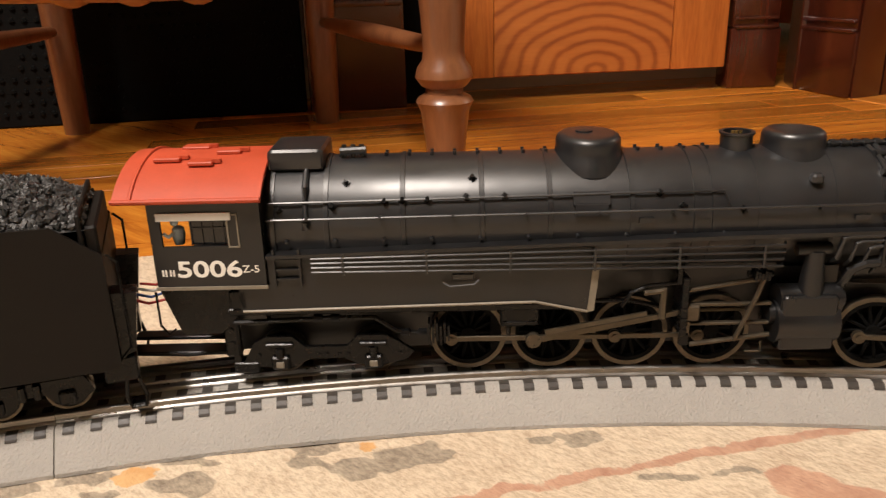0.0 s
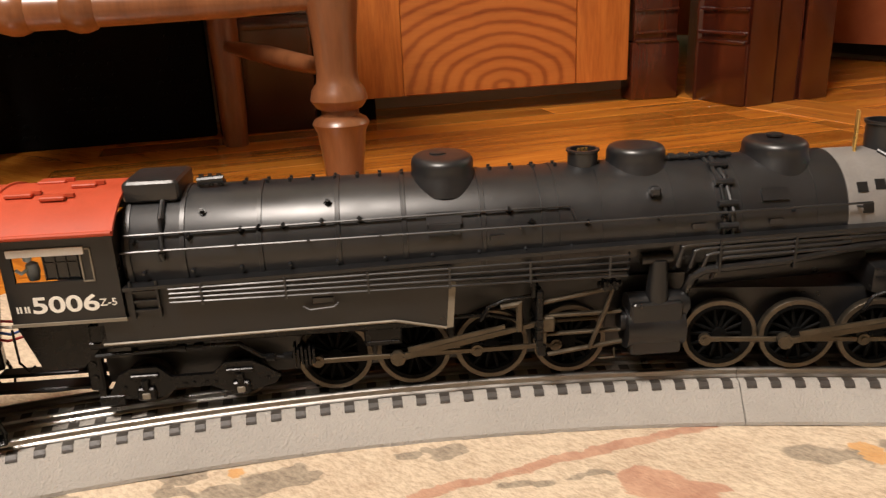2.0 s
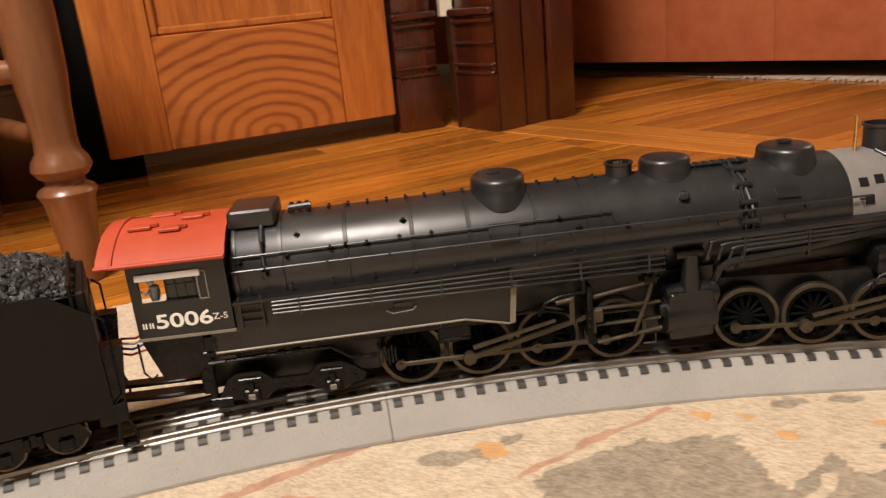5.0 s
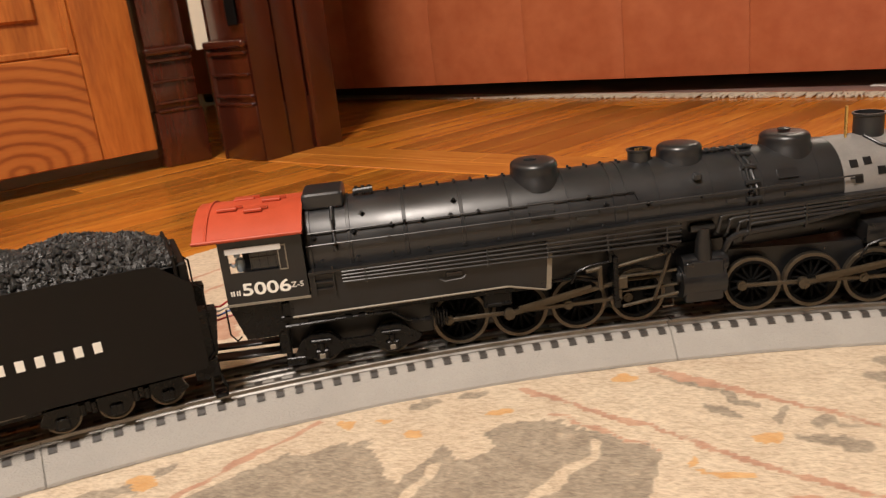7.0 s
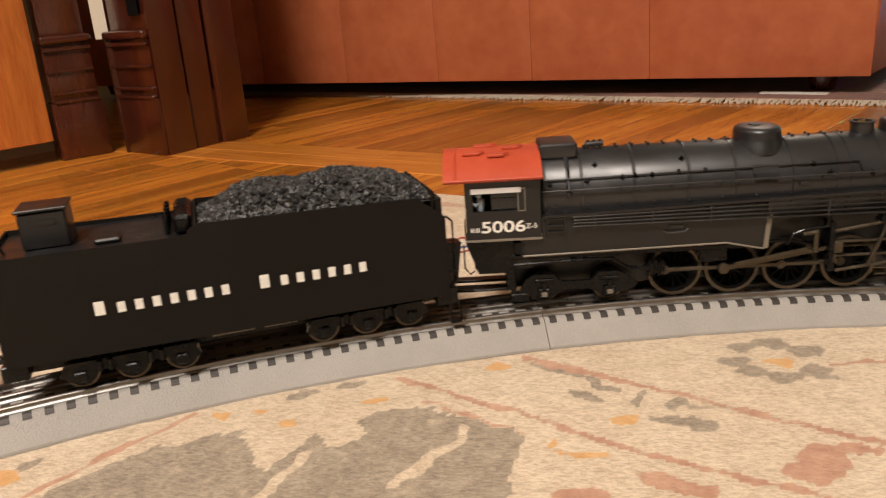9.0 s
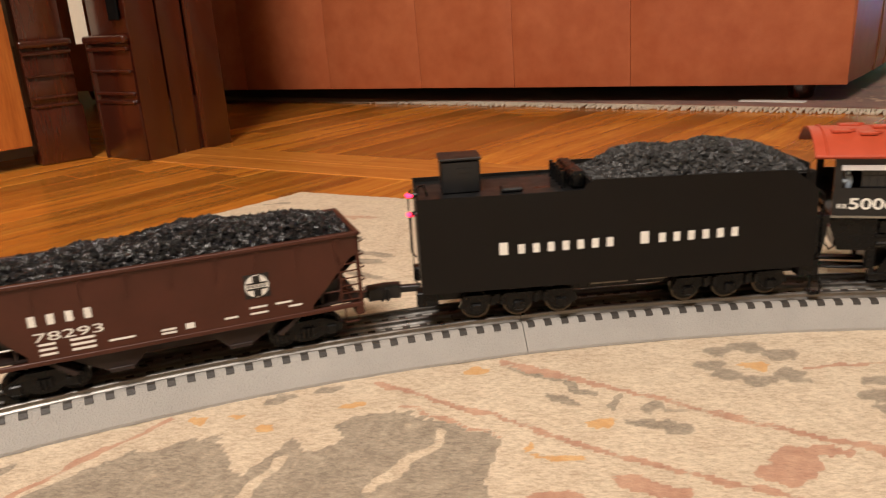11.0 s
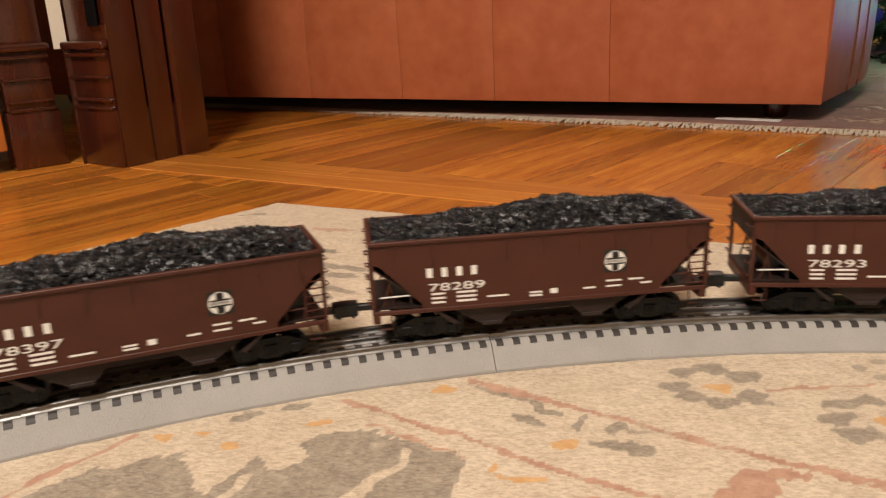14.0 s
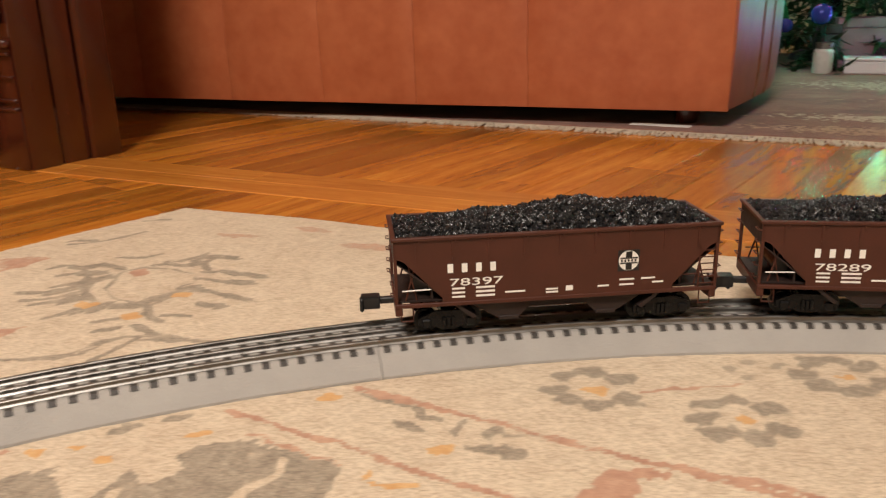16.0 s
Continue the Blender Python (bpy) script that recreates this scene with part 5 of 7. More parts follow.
    for x, dg in ((-0.138, 22), (-0.114, 24), (-0.091, 27), (-0.083, 28), (-0.072, 28), (-0.055, 30), (-0.038, 30), (-0.108, 46), (-0.052, 48), (0.03, 30), (0.098, 40), (0.04, 18), (0.066, 14), (0.13, 12)):
        plug = rod_to(bmesh.new(), on_boiler(x, dg, -0.001), on_boiler(x, dg, 0.0008), 0.0023, 0.0019, 4)
        rod_to(plug, on_boiler(x, dg, 0.0006), on_boiler(x, dg, 0.0026), 0.0012, 0.0009, 8)
        part("washout_plug", plug, M_CHASSIS, e)
    tagged(part("rivet", bm, M_BLACK, e), kind="stuff")
    bm = bmesh.new()
    tube_to(bm, [on_boiler(-0.142, 27, 0.0016), on_boiler(-0.02, 29, 0.0016), on_boiler(0.02, 30, 0.0016), on_boiler(0.058, 30, 0.0016), on_boiler(0.060, 18, 0.0016)], 0.0006, 6)
    part("pipe_run", bm, M_BLACK, e)
    bm = bmesh.new()
    tube_to(bm, [on_boiler(-0.143, 13, 0.0035), on_boiler(0.06, 15, 0.0035), on_boiler(0.20, 17, 0.0035)], 0.0006, 6)
    for x in np.arange(-0.125, 0.2, 0.032):
        rod_to(bm, on_boiler(float(x), 14, -0.001), on_boiler(float(x), 14, 0.0042), 0.0007, n=6)
    part("handrail", bm, M_BLACK, e)
    bm = bmesh.new()
    tube_to(bm, [on_boiler(-0.126, 62, 0.001), on_boiler(-0.126, 40, 0.0016), on_boiler(-0.126, 10, 0.0016), on_boiler(-0.126, 4, 0.001)], 0.0014, 8)
    tube_to(bm, [on_boiler(0.131, 80, 0.001), on_boiler(0.133, 50, 0.0016), on_boiler(0.134, 15, 0.0018), on_boiler(0.134, -5, 0.001)], 0.0013, 8)
    tube_to(bm, [on_boiler(0.1275, 82, 0.001), on_boiler(0.1285, 60, 0.0016), on_boiler(0.1300, 40, 0.0016), on_boiler(0.1305, 12, 0.0016), on_boiler(0.1300, -8, 0.001)], 0.0011, 8)
    for dg in (64, 44, 24, 4):
        p, q = on_boiler(0.1272, dg, 0.0018), on_boiler(0.1362, dg, 0.0018)
        rod_to(bm, p, q, 0.0016, n=8)
    tube_to(bm, [on_boiler(0.100, 84, 0.0014), on_boiler(0.128, 82, 0.002), on_boiler(0.142, 84, 0.0014)], 0.0012, 8)
    for k in range(7):
        p = on_boiler(0.107 + k * 0.005, 82, 0.0020)
        rod_to(bm, (p[0] - 0.0012, p[1], p[2]), (p[0] + 0.0012, p[1], p[2]), 0.0019, n=8)
    part("steam_pipe", bm, M_BLACK, e)
    for x, dg, w in ((0.0, 26, 0.010), (0.0, 16, 0.009), (0.024, 6, 0.004), (0.155, 30, 0.008), (0.155, 5, 0.004), (0.118, 5, 0.004)):
        bm = bmesh.new()
        p = on_boiler(x, dg, 0.0)
        m = Matrix.Translation(p) @ pose(0, 0, 0, 90 - dg - 90, 0, 0)
        bmesh.ops.create_cube(bm, size=1, matrix=m @ Matrix.Diagonal((w * 1.6, 0.003, 0.006 if dg > 14 else 0.0022, 1)))
        part("inspection_plate", bm, M_BLACK, e)
    part("generator_valve", bevel_all(box_of(0.0955, 0.1005, -0.0265, -0.0215, 0.1210, 0.1255), 0.001), M_BLACK, e)

    # domes, turret, stack
    def dome(name, x, ln, wd, top, flare=0.9):
        m = Matrix.Translation((x, 0, 0)) @ Matrix.Diagonal((ln / 2, wd / 2, 1, 1))
        b0 = BZ + BR - 0.008
        prof = [(1.16, b0), (1.08, b0 + 0.0060), (1.02, b0 + 0.0082), (1.0, b0 + 0.0105), (1.0, top - 0.0038), (0.985, top - 0.0026), (0.94, top - 0.0014), (0.86, top - 0.0006), (0.72, top - 0.0002), (0.4, top + 0.0001), (0.05, top + 0.0002)]
        return part(name, lathe_to(bmesh.new(), prof, 40, m), M_BLACK, e)

    dome("sand_dome", 0.002, 0.0295, 0.036, 0.1412)
    d2 = dome("steam_dome", 0.0960, 0.0280, 0.028, 0.1408)
    dome("sand_dome", 0.1655, 0.030, 0.034, 0.1400)
    part("dome_lid", lathe_to(bmesh.new(), [(0.004, 0.1410), (0.004, 0.1420), (0.0012, 0.1426)], 14), M_BLACK, e)
    part("dome_lid", lathe_to(bmesh.new(), [(0.004, 0.1410), (0.004, 0.1420), (0.0012, 0.1426)], 14, Matrix.Translation((0.165, 0, 0))), M_BLACK, e)
    part("smoke_vent", lathe_to(bmesh.new(), [(0.0072, 0.1300), (0.0072, 0.1385), (0.0080, 0.1389), (0.0080, 0.1398), (0.0062, 0.1398), (0.0060, 0.1350), (0.001, 0.1350)], 26, Matrix.Translation((0.070, 0, 0))), M_BLACK, e)
    bm = bmesh.new()
    for k in range(3):
        rod_to(bm, (0.068 + 0.002 * k, 0.0005 * k, 0.1352), (0.068 + 0.002 * k, 0.0005 * k, 0.1400), 0.0008, n=8)
    part("safety_valve", bm, M_BRASS, e)
    part("turret_cover", box_of(-0.1435, -0.1180, -0.0155, 0.0155, 0.1290, 0.1392, 0.003, 3), M_BLACK, e)
    bm = bmesh.new()
    rod_to(bm, (-0.112, -0.004, 0.1355), (-0.100, -0.004, 0.1360), 0.0019, n=10)
    for x in (-0.110, -0.106, -0.102):
        rod_to(bm, (x, -0.004, 0.1330), (x, -0.004, 0.1385), 0.0011, n=8)
    part("air_whistle", bm, M_BLACK_MATT, e)
    sm = part("smokebox", lathe_to(bmesh.new(), [(0.01, 0.1906), (0.0282, 0.1907), (0.0284, 0.193), (0.0284, 0.2455), (0.0275, 0.2475), (0.019, 0.2485), (0.018, 0.2505), (0.001, 0.2515)], 56, along), M_SMOKE, e, "graphite grey smokebox")
    bm = bmesh.new()
    for k in range(40):
        x = 0.197 + 0.018 * (0.5 + 0.5 * math.cos(k / 40 * math.tau)) * 1.0
        p = (0.196 + k * 0.0006, 48 + 14 * math.sin(k / 40 * math.pi * 2.6))
        q = on_boiler(p[0], p[1], -0.0006)
        bmesh.ops.create_icosphere(bm, subdivisions=1, radius=0.00055, matrix=Matrix.Translation(q))
    for x, dg in ((0.198, 32), (0.207, 34), (0.215, 20), (0.200, 12), (0.222, 15)):
        p = on_boiler(x, dg, -0.0006)
        bmesh.ops.create_cube(bm, size=1, matrix=Matrix.Translation(p) @ pose(0, 0, 0, -dg, 0, 0) @ Matrix.Diagonal((0.005, 0.0022, 0.005, 1)))
    tube_to(bm, [on_boiler(0.214, 75, 0.001), on_boiler(0.219, 55, 0.001), on_boiler(0.226, 47, 0.001), on_boiler(0.244, 46, 0.001)], 0.0011, 8)
    part("smokebox_fitting", bm, M_BLACK_MATT, sm)
    part("smokestack", lathe_to(bmesh.new(), [(0.0125, 0.1295), (0.0105, 0.1335), (0.0098, 0.1365), (0.0098, 0.1475), (0.0108, 0.1481), (0.0108, 0.1495), (0.0092, 0.1495), (0.0088, 0.1355), (0.001, 0.1355)], 32, Matrix.Translation((0.2215, 0, 0)) @ Matrix.Diagonal((0.93, 0.93, 0.975, 1))), M_BLACK, e)
    bm = bmesh.new()
    for x, y in ((0.2035, -0.005), (0.2055, -0.001), (0.2335, -0.006), (0.2345, -0.002)):
        rod_to(bm, (x, y, 0.1315), (x, y, 0.1430 if x < 0.2 else 0.1515), 0.0008, n=8)
    part("brass_whistle", bm, M_BRASS, e)
    # firebox side, running boards, pipes
    for s in (-1, 1):
        bm = bmesh.new()
        prism_to(bm, [(-0.158, 0.0686), (-0.0245, 0.0706), (-0.001, 0.0652), (0.0010, 0.0880), (0.0010, 0.0965), (-0.1440, 0.0940), (-0.1440, 0.0812), (-0.158, 0.0812)], s * 0.0315, s * 0.0295)
        part("firebox_side", bm, M_BLACK_MATT, e)
        bm = bmesh.new()
        for p, q in (((-0.157, 0.0686), (-0.0245, 0.0706)), ((-0.0245, 0.0706), (-0.001, 0.0654))):
            tube_to(bm, [(p[0], s * 0.0320, p[1]), (q[0], s * 0.0320, q[1])], 0.0007, 6)
        prism_to(bm, [(-0.001, 0.0652), (0.0020, 0.0657), (0.0040, 0.0885), (0.0009, 0.0885)], s * 0.0322, s * 0.030)
        part("firebox_edge", bm, M_GREYTRIM, e)
        bm = bmesh.new()
        y0, y1 = sorted((s * 0.0245, s * 0.0345))
        prism_to(bm, [(-0.1438, 0.0945), (0.060, 0.0993), (0.26, 0.1015), (0.26, 0.1033), (0.060, 0.1011), (-0.1438, 0.0961)], y0, y1)
        part("running_board", bm, M_BLACK_MATT, e)
        for k in range(4):
            za, zb = 0.0880 + k * 0.0021, 0.0866 + k * 0.0033
            bm = tube_to(bmesh.new(), [(-0.124, s * 0.0345, za), (-0.01, s * 0.0345, za * 0.45 + zb * 0.55), (0.0835, s * 0.0345, zb), (0.085, s * 0.031, zb)], 0.00062, 6)
            part("cooling_pipe", bm, M_BLACK_MATT, e)
        for x in np.arange(-0.11, 0.08, 0.037):
            bm = bmesh.new()
            box_to(bm, float(x) - 0.0005, float(x) + 0.0005, *sorted((s * 0.0338, s * 0.0352)), 0.0862, 0.0968)
            part("pipe_clamp", bm, M_BLACK, e)
        for k, zz in enumerate((0.0995, 0.0970, 0.0945, 0.0920)):
            x = 0.112 + 0.006 * k
            bm = tube_to(bmesh.new(), [(x - 0.004, s * 0.028, 0.086 - 0.002 * k), (x - 0.004, s * 0.0325, 0.089 - 0.001 * k), (x - 0.003, s * 0.0335, zz - 0.001), (x, s * 0.0335, zz), (0.186, s * 0.0335, zz + 0.0012), (0.225 if k < 2 else 0.19, s * 0.0335, zz + 0.0015)], 0.0009 if k else 0.0012, 7)
            part("feed_pipe", bm, M_BLACK, e)
        bm = bmesh.new()
        tube_to(bm, [(0.114, s * 0.026, 0.072), (0.116, s * 0.030, 0.082), (0.121, s * 0.0325, 0.0862), (0.16, s * 0.0325, 0.0882), (0.19, s * 0.0325, 0.0925), (0.25, s * 0.0325, 0.0955)], 0.0022, 8)
        for x in (0.127, 0.163):
            box_to(bm, x - 0.0006, x + 0.0006, *sorted((s * 0.0325, s * 0.0350)), 0.085, 0.1005)
        part("delivery_pipe", bm, M_BLACK_MATT, e)
        # cab-front steps and side hatch
        bm = bmesh.new()
        for z in (0.0840, 0.0885, 0.0930):
            box_to(bm, -0.1410, -0.1295, *sorted((s * 0.0335, s * 0.0310)), z, z + 0.0010)
        box_to(bm, -0.1412, -0.1402, *sorted((s * 0.0338, s * 0.0320)), 0.0810, 0.0985)
        box_to(bm, -0.1298, -0.1288, *sorted((s * 0.0338, s * 0.0320)), 0.0810, 0.0985)
        part("cab_step", bm, M_BLACK_MATT, e)
        bm = bmesh.new()
        tube_to(bm, [(-0.066, s * 0.0335, 0.0815), (-0.063, s * 0.0345, 0.0800), (-0.052, s * 0.0345, 0.0808), (-0.050, s * 0.0335, 0.0825)], 0.0005, 6)
        box_to(bm, -0.062, -0.052, *sorted((s * 0.0322, s * 0.0312)), 0.0820, 0.0850, 0.0004)
        part("side_handle", bm, M_BLACK, e)
        # ash pan and frame bars above the trailing truck
        bm = bmesh.new()
        box_to(bm, -0.165, 0.0, *sorted((s * 0.030, s * 0.026)), 0.0655, 0.0690, 0.0006)
        box_to(bm, -0.163, -0.155, *sorted((s * 0.0315, s * 0.029)), 0.0695, 0.0785, 0.0006)
        tube_to(bm, [(-0.163, s * 0.0285, 0.0615), (-0.118, s * 0.0285, 0.0630), (-0.098, s * 0.0285, 0.0630), (-0.088, s * 0.0285, 0.0560), (-0.078, s * 0.0285, 0.0545)], 0.0012, 7)
        for x in (-0.124, -0.116, -0.084, -0.076):
            rod_to(bm, (x - 0.002, s * 0.0285, 0.063 if x < -0.1 else 0.055), (x + 0.002, s * 0.0285, 0.063 if x < -0.1 else 0.055), 0.0020, n=8)
        for k in range(6):
            box_to(bm, -0.0735 + 0.0018 * k, -0.0725 + 0.0018 * k, *sorted((s * 0.0235, s * 0.0305)), 0.049 + 0.001 * (k % 3), 0.060 - 0.0015 * (k % 2))
        box_to(bm, -0.040, -0.022, *sorted((s * 0.0275, s * 0.021)), 0.0560, 0.0670, 0.0008)
        box_to(bm, -0.039, -0.023, *sorted((s * 0.0282, s * 0.0276)), 0.0570, 0.0590, 0.0003)
        tube_to(bm, [(-0.02, s * 0.0265, 0.0685), (0.02, s * 0.0265, 0.0680), (0.036, s * 0.0265, 0.0640)], 0.0011, 7)
        part("frame_gear", bm, M_CHASSIS, e)
    # frames and belly
    bm = bmesh.new()
    box_to(bm, -0.165, 0.080, -0.013, 0.013, 0.0400, 0.0690)
    front = part("front_frame", box_of(0.082, 0.275, -0.011, 0.011, 0.0400, 0.0705), M_BLACK_MATT, e)
    front.matrix_basis = FRONT_TURN
    for y in (-0.017, 0.017):
        part("air_reservoir", rod_to(bmesh.new(), (0.122, y * 0.9, 0.0805), (0.205, y * 0.9, 0.0825), 0.0085, n=20), M_BLACK_MATT, e)
    part("boiler_saddle", box_of(0.205, 0.262, -0.020, 0.020, 0.0700, 0.0840, 0.003, 2), M_BLACK_MATT, e).matrix_basis = FRONT_TURN
    box_to(bm, 0.0, 0.118, -0.016, 0.016, 0.0640, 0.0790)
    box_to(bm, 0.004, 0.088, -0.018, 0.018, 0.0780, 0.0900)
    box_to(bm, 0.122, 0.16, -0.012, 0.012, 0.0740, 0.0830)
    box_to(bm, -0.188, -0.150, -0.020, 0.020, 0.0560, 0.0785)
    part("frame", bm, M_BLACK_MATT, e)
    bm = bmesh.new()
    box_to(bm, -0.1895, -0.177, -0.028, 0.028, 0.0590, 0.0700, 0.001)
    for s in (-1, 1):
        tube_to(bm, [(-0.196, s * 0.031, 0.0785), (-0.196, s * 0.031, 0.062), (-0.1925, s * 0.031, 0.0575), (-0.1895, s * 0.031, 0.060)], 0.0006, 6)
        prism_to(bm, [(-0.1945, 0.0785), (-0.156, 0.0785), (-0.160, 0.066), (-0.169, 0.0565), (-0.187, 0.0565)], s * 0.029, s * 0.004)
    part("under_cab", bm, M_CHASSIS, e)
    # trailing truck
    for s in (-1, 1):
        bm = bmesh.new()
        zc = 0.0425
        outl = [(-0.1685, zc - 0.004), (-0.162, zc + 0.0075), (-0.156, zc + 0.0105), (-0.144, zc + 0.0105), (-0.138, zc + 0.0050), (-0.1185, zc + 0.0050), (-0.113, zc + 0.0105), (-0.100, zc + 0.0105), (-0.094, zc + 0.0070), (-0.087, zc + 0.002), (-0.090, zc - 0.002), (-0.100, zc - 0.0045), (-0.113, zc - 0.0045), (-0.120, zc - 0.001), (-0.136, zc - 0.001), (-0.143, zc - 0.005), (-0.158, zc - 0.005)]
        prism_to(bm, outl, s * 0.0270, s * 0.0245)
        for x in (-0.150, -0.106):
            box_to(bm, x - 0.0042, x + 0.0042, *sorted((s * 0.0292, s * 0.0250)), zc - 0.0058, zc + 0.0008, 0.0008)
            box_to(bm, x - 0.0065, x + 0.0065, *sorted((s * 0.0285, s * 0.0250)), zc + 0.0052, zc + 0.0075, 0.0005)
            rod_to(bm, (x, s * 0.0280, zc + 0.0005), (x, s * 0.0280, zc + 0.0052), 0.0019, n=8)
        for x in (-0.132, -0.128, -0.122, -0.118, -0.160, -0.0935):
            rod_to(bm, (x, s * 0.0265, zc + 0.001), (x, s * 0.0277, zc + 0.001), 0.0010, n=6)
        part("truck_frame", bm, M_CHASSIS, e).location.x = 0.0065
        bm = bmesh.new()
        box_to(bm, -0.1690, -0.1620, *sorted((s * 0.022, s * 0.0275)), 0.0430, 0.0665, 0.001)
        for z in (0.0500, 0.0570):
            rod_to(bm, (-0.1655, s * 0.0274, z), (-0.1655, s * 0.0282, z), 0.0016, n=8)
        box_to(bm, -0.1660, -0.1540, *sorted((s * 0.0275, s * 0.020)), 0.0345, 0.0400, 0.0006)
        box_to(bm, -0.1655, -0.1625, *sorted((s * 0.0270, s * 0.022)), 0.0400, 0.0440)
        part("rear_step", bm, M_CHASSIS, e)
        bm = bmesh.new()
        for x in (-0.150, -0.106):
            bm = box_of(x - 0.0019, x + 0.0019, *sorted((s * 0.0298, s * 0.0293)), 0.0380, 0.0412, 0.0004)
            part("journal_lid", bm, M_GREYTRIM, e).location.x = 0.0065
    for x in (-0.150, -0.106):
        wheelset("trailing_wheelset", x + 0.0065, RT + 0.0112, 0.0112, e, 0)
    DR = 0.0182
    REAR = (-0.0548, -0.0167, 0.0215, 0.0600)
    FRONT = (0.1365, 0.1735, 0.2105, 0.2475)
    for x in REAR + FRONT:
        wheelset("driver_wheelset", x, RT + DR, DR, e, 14, weight=0.75)
    wheelset("pilot_wheelset", 0.287, RT + 0.0095, 0.0095, e, 0)
    # cylinders with steam pipes
    for xc, turn in ((0.0990, Matrix()), (0.2790, FRONT_TURN)):
        for s in (-1, 1):
            bm = bmesh.new()
            rod_to(bm, (xc - 0.0140, s * 0.0260, 0.0565), (xc + 0.0140, s * 0.0260, 0.0565), 0.0102, n=24)
            rod_to(bm, (xc - 0.0130, s * 0.0262, 0.0672), (xc + 0.0150, s * 0.0262, 0.0672), 0.0070, n=20)
            box_to(bm, xc - 0.0125, xc + 0.0125, *sorted((s * 0.0170, s * 0.0345)), 0.0445, 0.0715, 0.0022, 3)
            box_to(bm, xc - 0.0040, xc + 0.0040, *sorted((s * 0.0340, s * 0.0350)), 0.0520, 0.0610, 0.0006)
            rod_to(bm, (xc - 0.0165, s * 0.0260, 0.0600), (xc - 0.0140, s * 0.0260, 0.0600), 0.0050, n=14)
            rod_to(bm, (xc + 0.0150, s * 0.0262, 0.0672), (xc + 0.0170, s * 0.0262, 0.0672), 0.0045, n=14)
            part("cylinder", bm, M_BLACK_MATT, e).matrix_basis = turn
            bm = bmesh.new()
            lathe_to(bm, [(0.0056, 0.0700), (0.0050, 0.079), (0.0042, 0.087), (0.0042, 0.0915)], 18, Matrix.Translation((xc + 0.001, s * 0.0285, 0)))
            rod_to(bm, (xc - 0.0075, s * 0.0285, 0.0918), (xc + 0.0075, s * 0.0285, 0.0921), 0.0028, n=12)
            part("steam_branch", bm, M_BLACK_MATT, e).matrix_basis = turn
    # slide bars, hangers and valve gear
    for xs, turn in ((0.0450, Matrix()), (0.2280, FRONT_TURN)):
        for s in (-1, 1):
            bm = bmesh.new()
            box_to(bm, xs - 0.0035, xs - 0.0005, *sorted((s * 0.0330, s * 0.0200)), 0.0520, 0.0810, 0.0005)
            box_to(bm, xs - 0.0032, xs + 0.001, *sorted((s * 0.0322, s * 0.0290)), 0.0470, 0.0530, 0.0005)
            tube_to(bm, [(xs - 0.030, s * 0.0300, 0.0665), (xs - 0.026, s * 0.0300, 0.0735), (xs - 0.018, s * 0.0300, 0.0765), (xs - 0.002, s * 0.0300, 0.0780)], 0.0010, 7)
            for z in (0.0545, 0.0600, 0.0650):
                box_to(bm, xs - 0.004, xs - 0.0008, *sorted((s * 0.0335, s * 0.0190)), z, z + 0.0012)
            box_to(bm, xs - 0.006, xs - 0.0035, *sorted((s * 0.0325, s * 0.0300)), 0.0770, 0.0900, 0.0008)
            part("gear_hanger", bm, M_CHASSIS, e).matrix_basis = turn
            bm = bmesh.new()
            box_to(bm, xs - 0.001, xs + 0.038, *sorted((s * 0.0300, s * 0.0275)), 0.0655, 0.0672, 0.0004)
            box_to(bm, xs - 0.001, xs + 0.038, *sorted((s * 0.0300, s * 0.0275)), 0.0560, 0.0576, 0.0004)
            tube_to(bm, [(xs, s * 0.0300, 0.0740), (xs + 0.032, s * 0.0300, 0.0790)], 0.0012, 7)
            tube_to(bm, [(xs + 0.002, s * 0.0305, 0.0470), (xs + 0.038, s * 0.0305, 0.0515)], 0.0012, 7)
            tube_to(bm, [(xs + 0.033, s * 0.0310, 0.0800), (xs + 0.030, s * 0.0312, 0.0700), (xs + 0.022, s * 0.0312, 0.0490)], 0.0011, 7)
            tube_to(bm, [(xs + 0.027, s * 0.0325, 0.0440), (xs + 0.034, s * 0.0325, 0.0440), (xs + 0.034, s * 0.0325, 0.0490)], 0.0006, 6)
            box_to(bm, xs - 0.013, xs - 0.010, *sorted((s * 0.0318, s * 0.0295)), 0.0600, 0.0760, 0.0006)
            tube_to(bm, [(xs - 0.0205, s * 0.0310, 0.0735), (xs - 0.012, s * 0.0310, 0.0745)], 0.0015, 7)
            part("valve_gear", bm, M_ROD, e, "oily brown steel valve gear").matrix_basis = turn
            bm = bmesh.new()
            for k in range(5):
                box_to(bm, xs + 0.028 + 0.0014 * k, xs + 0.0292 + 0.0014 * k, *sorted((s * 0.0330, s * 0.0270)), 0.0790 + 0.0004 * (k % 2), 0.0835 - 0.0006 * (k % 3))
            rod_to(bm, (xs + 0.026, s * 0.029, 0.0810), (xs + 0.037, s * 0.029, 0.0810), 0.0016, n=8)
            part("lubricator", bm, M_CHASSIS, e).matrix_basis = turn
    # side rods, main rods and crossheads that run with the wheels
    LIFT[0] = 0.0
    zc, cr = DR, 0.0080
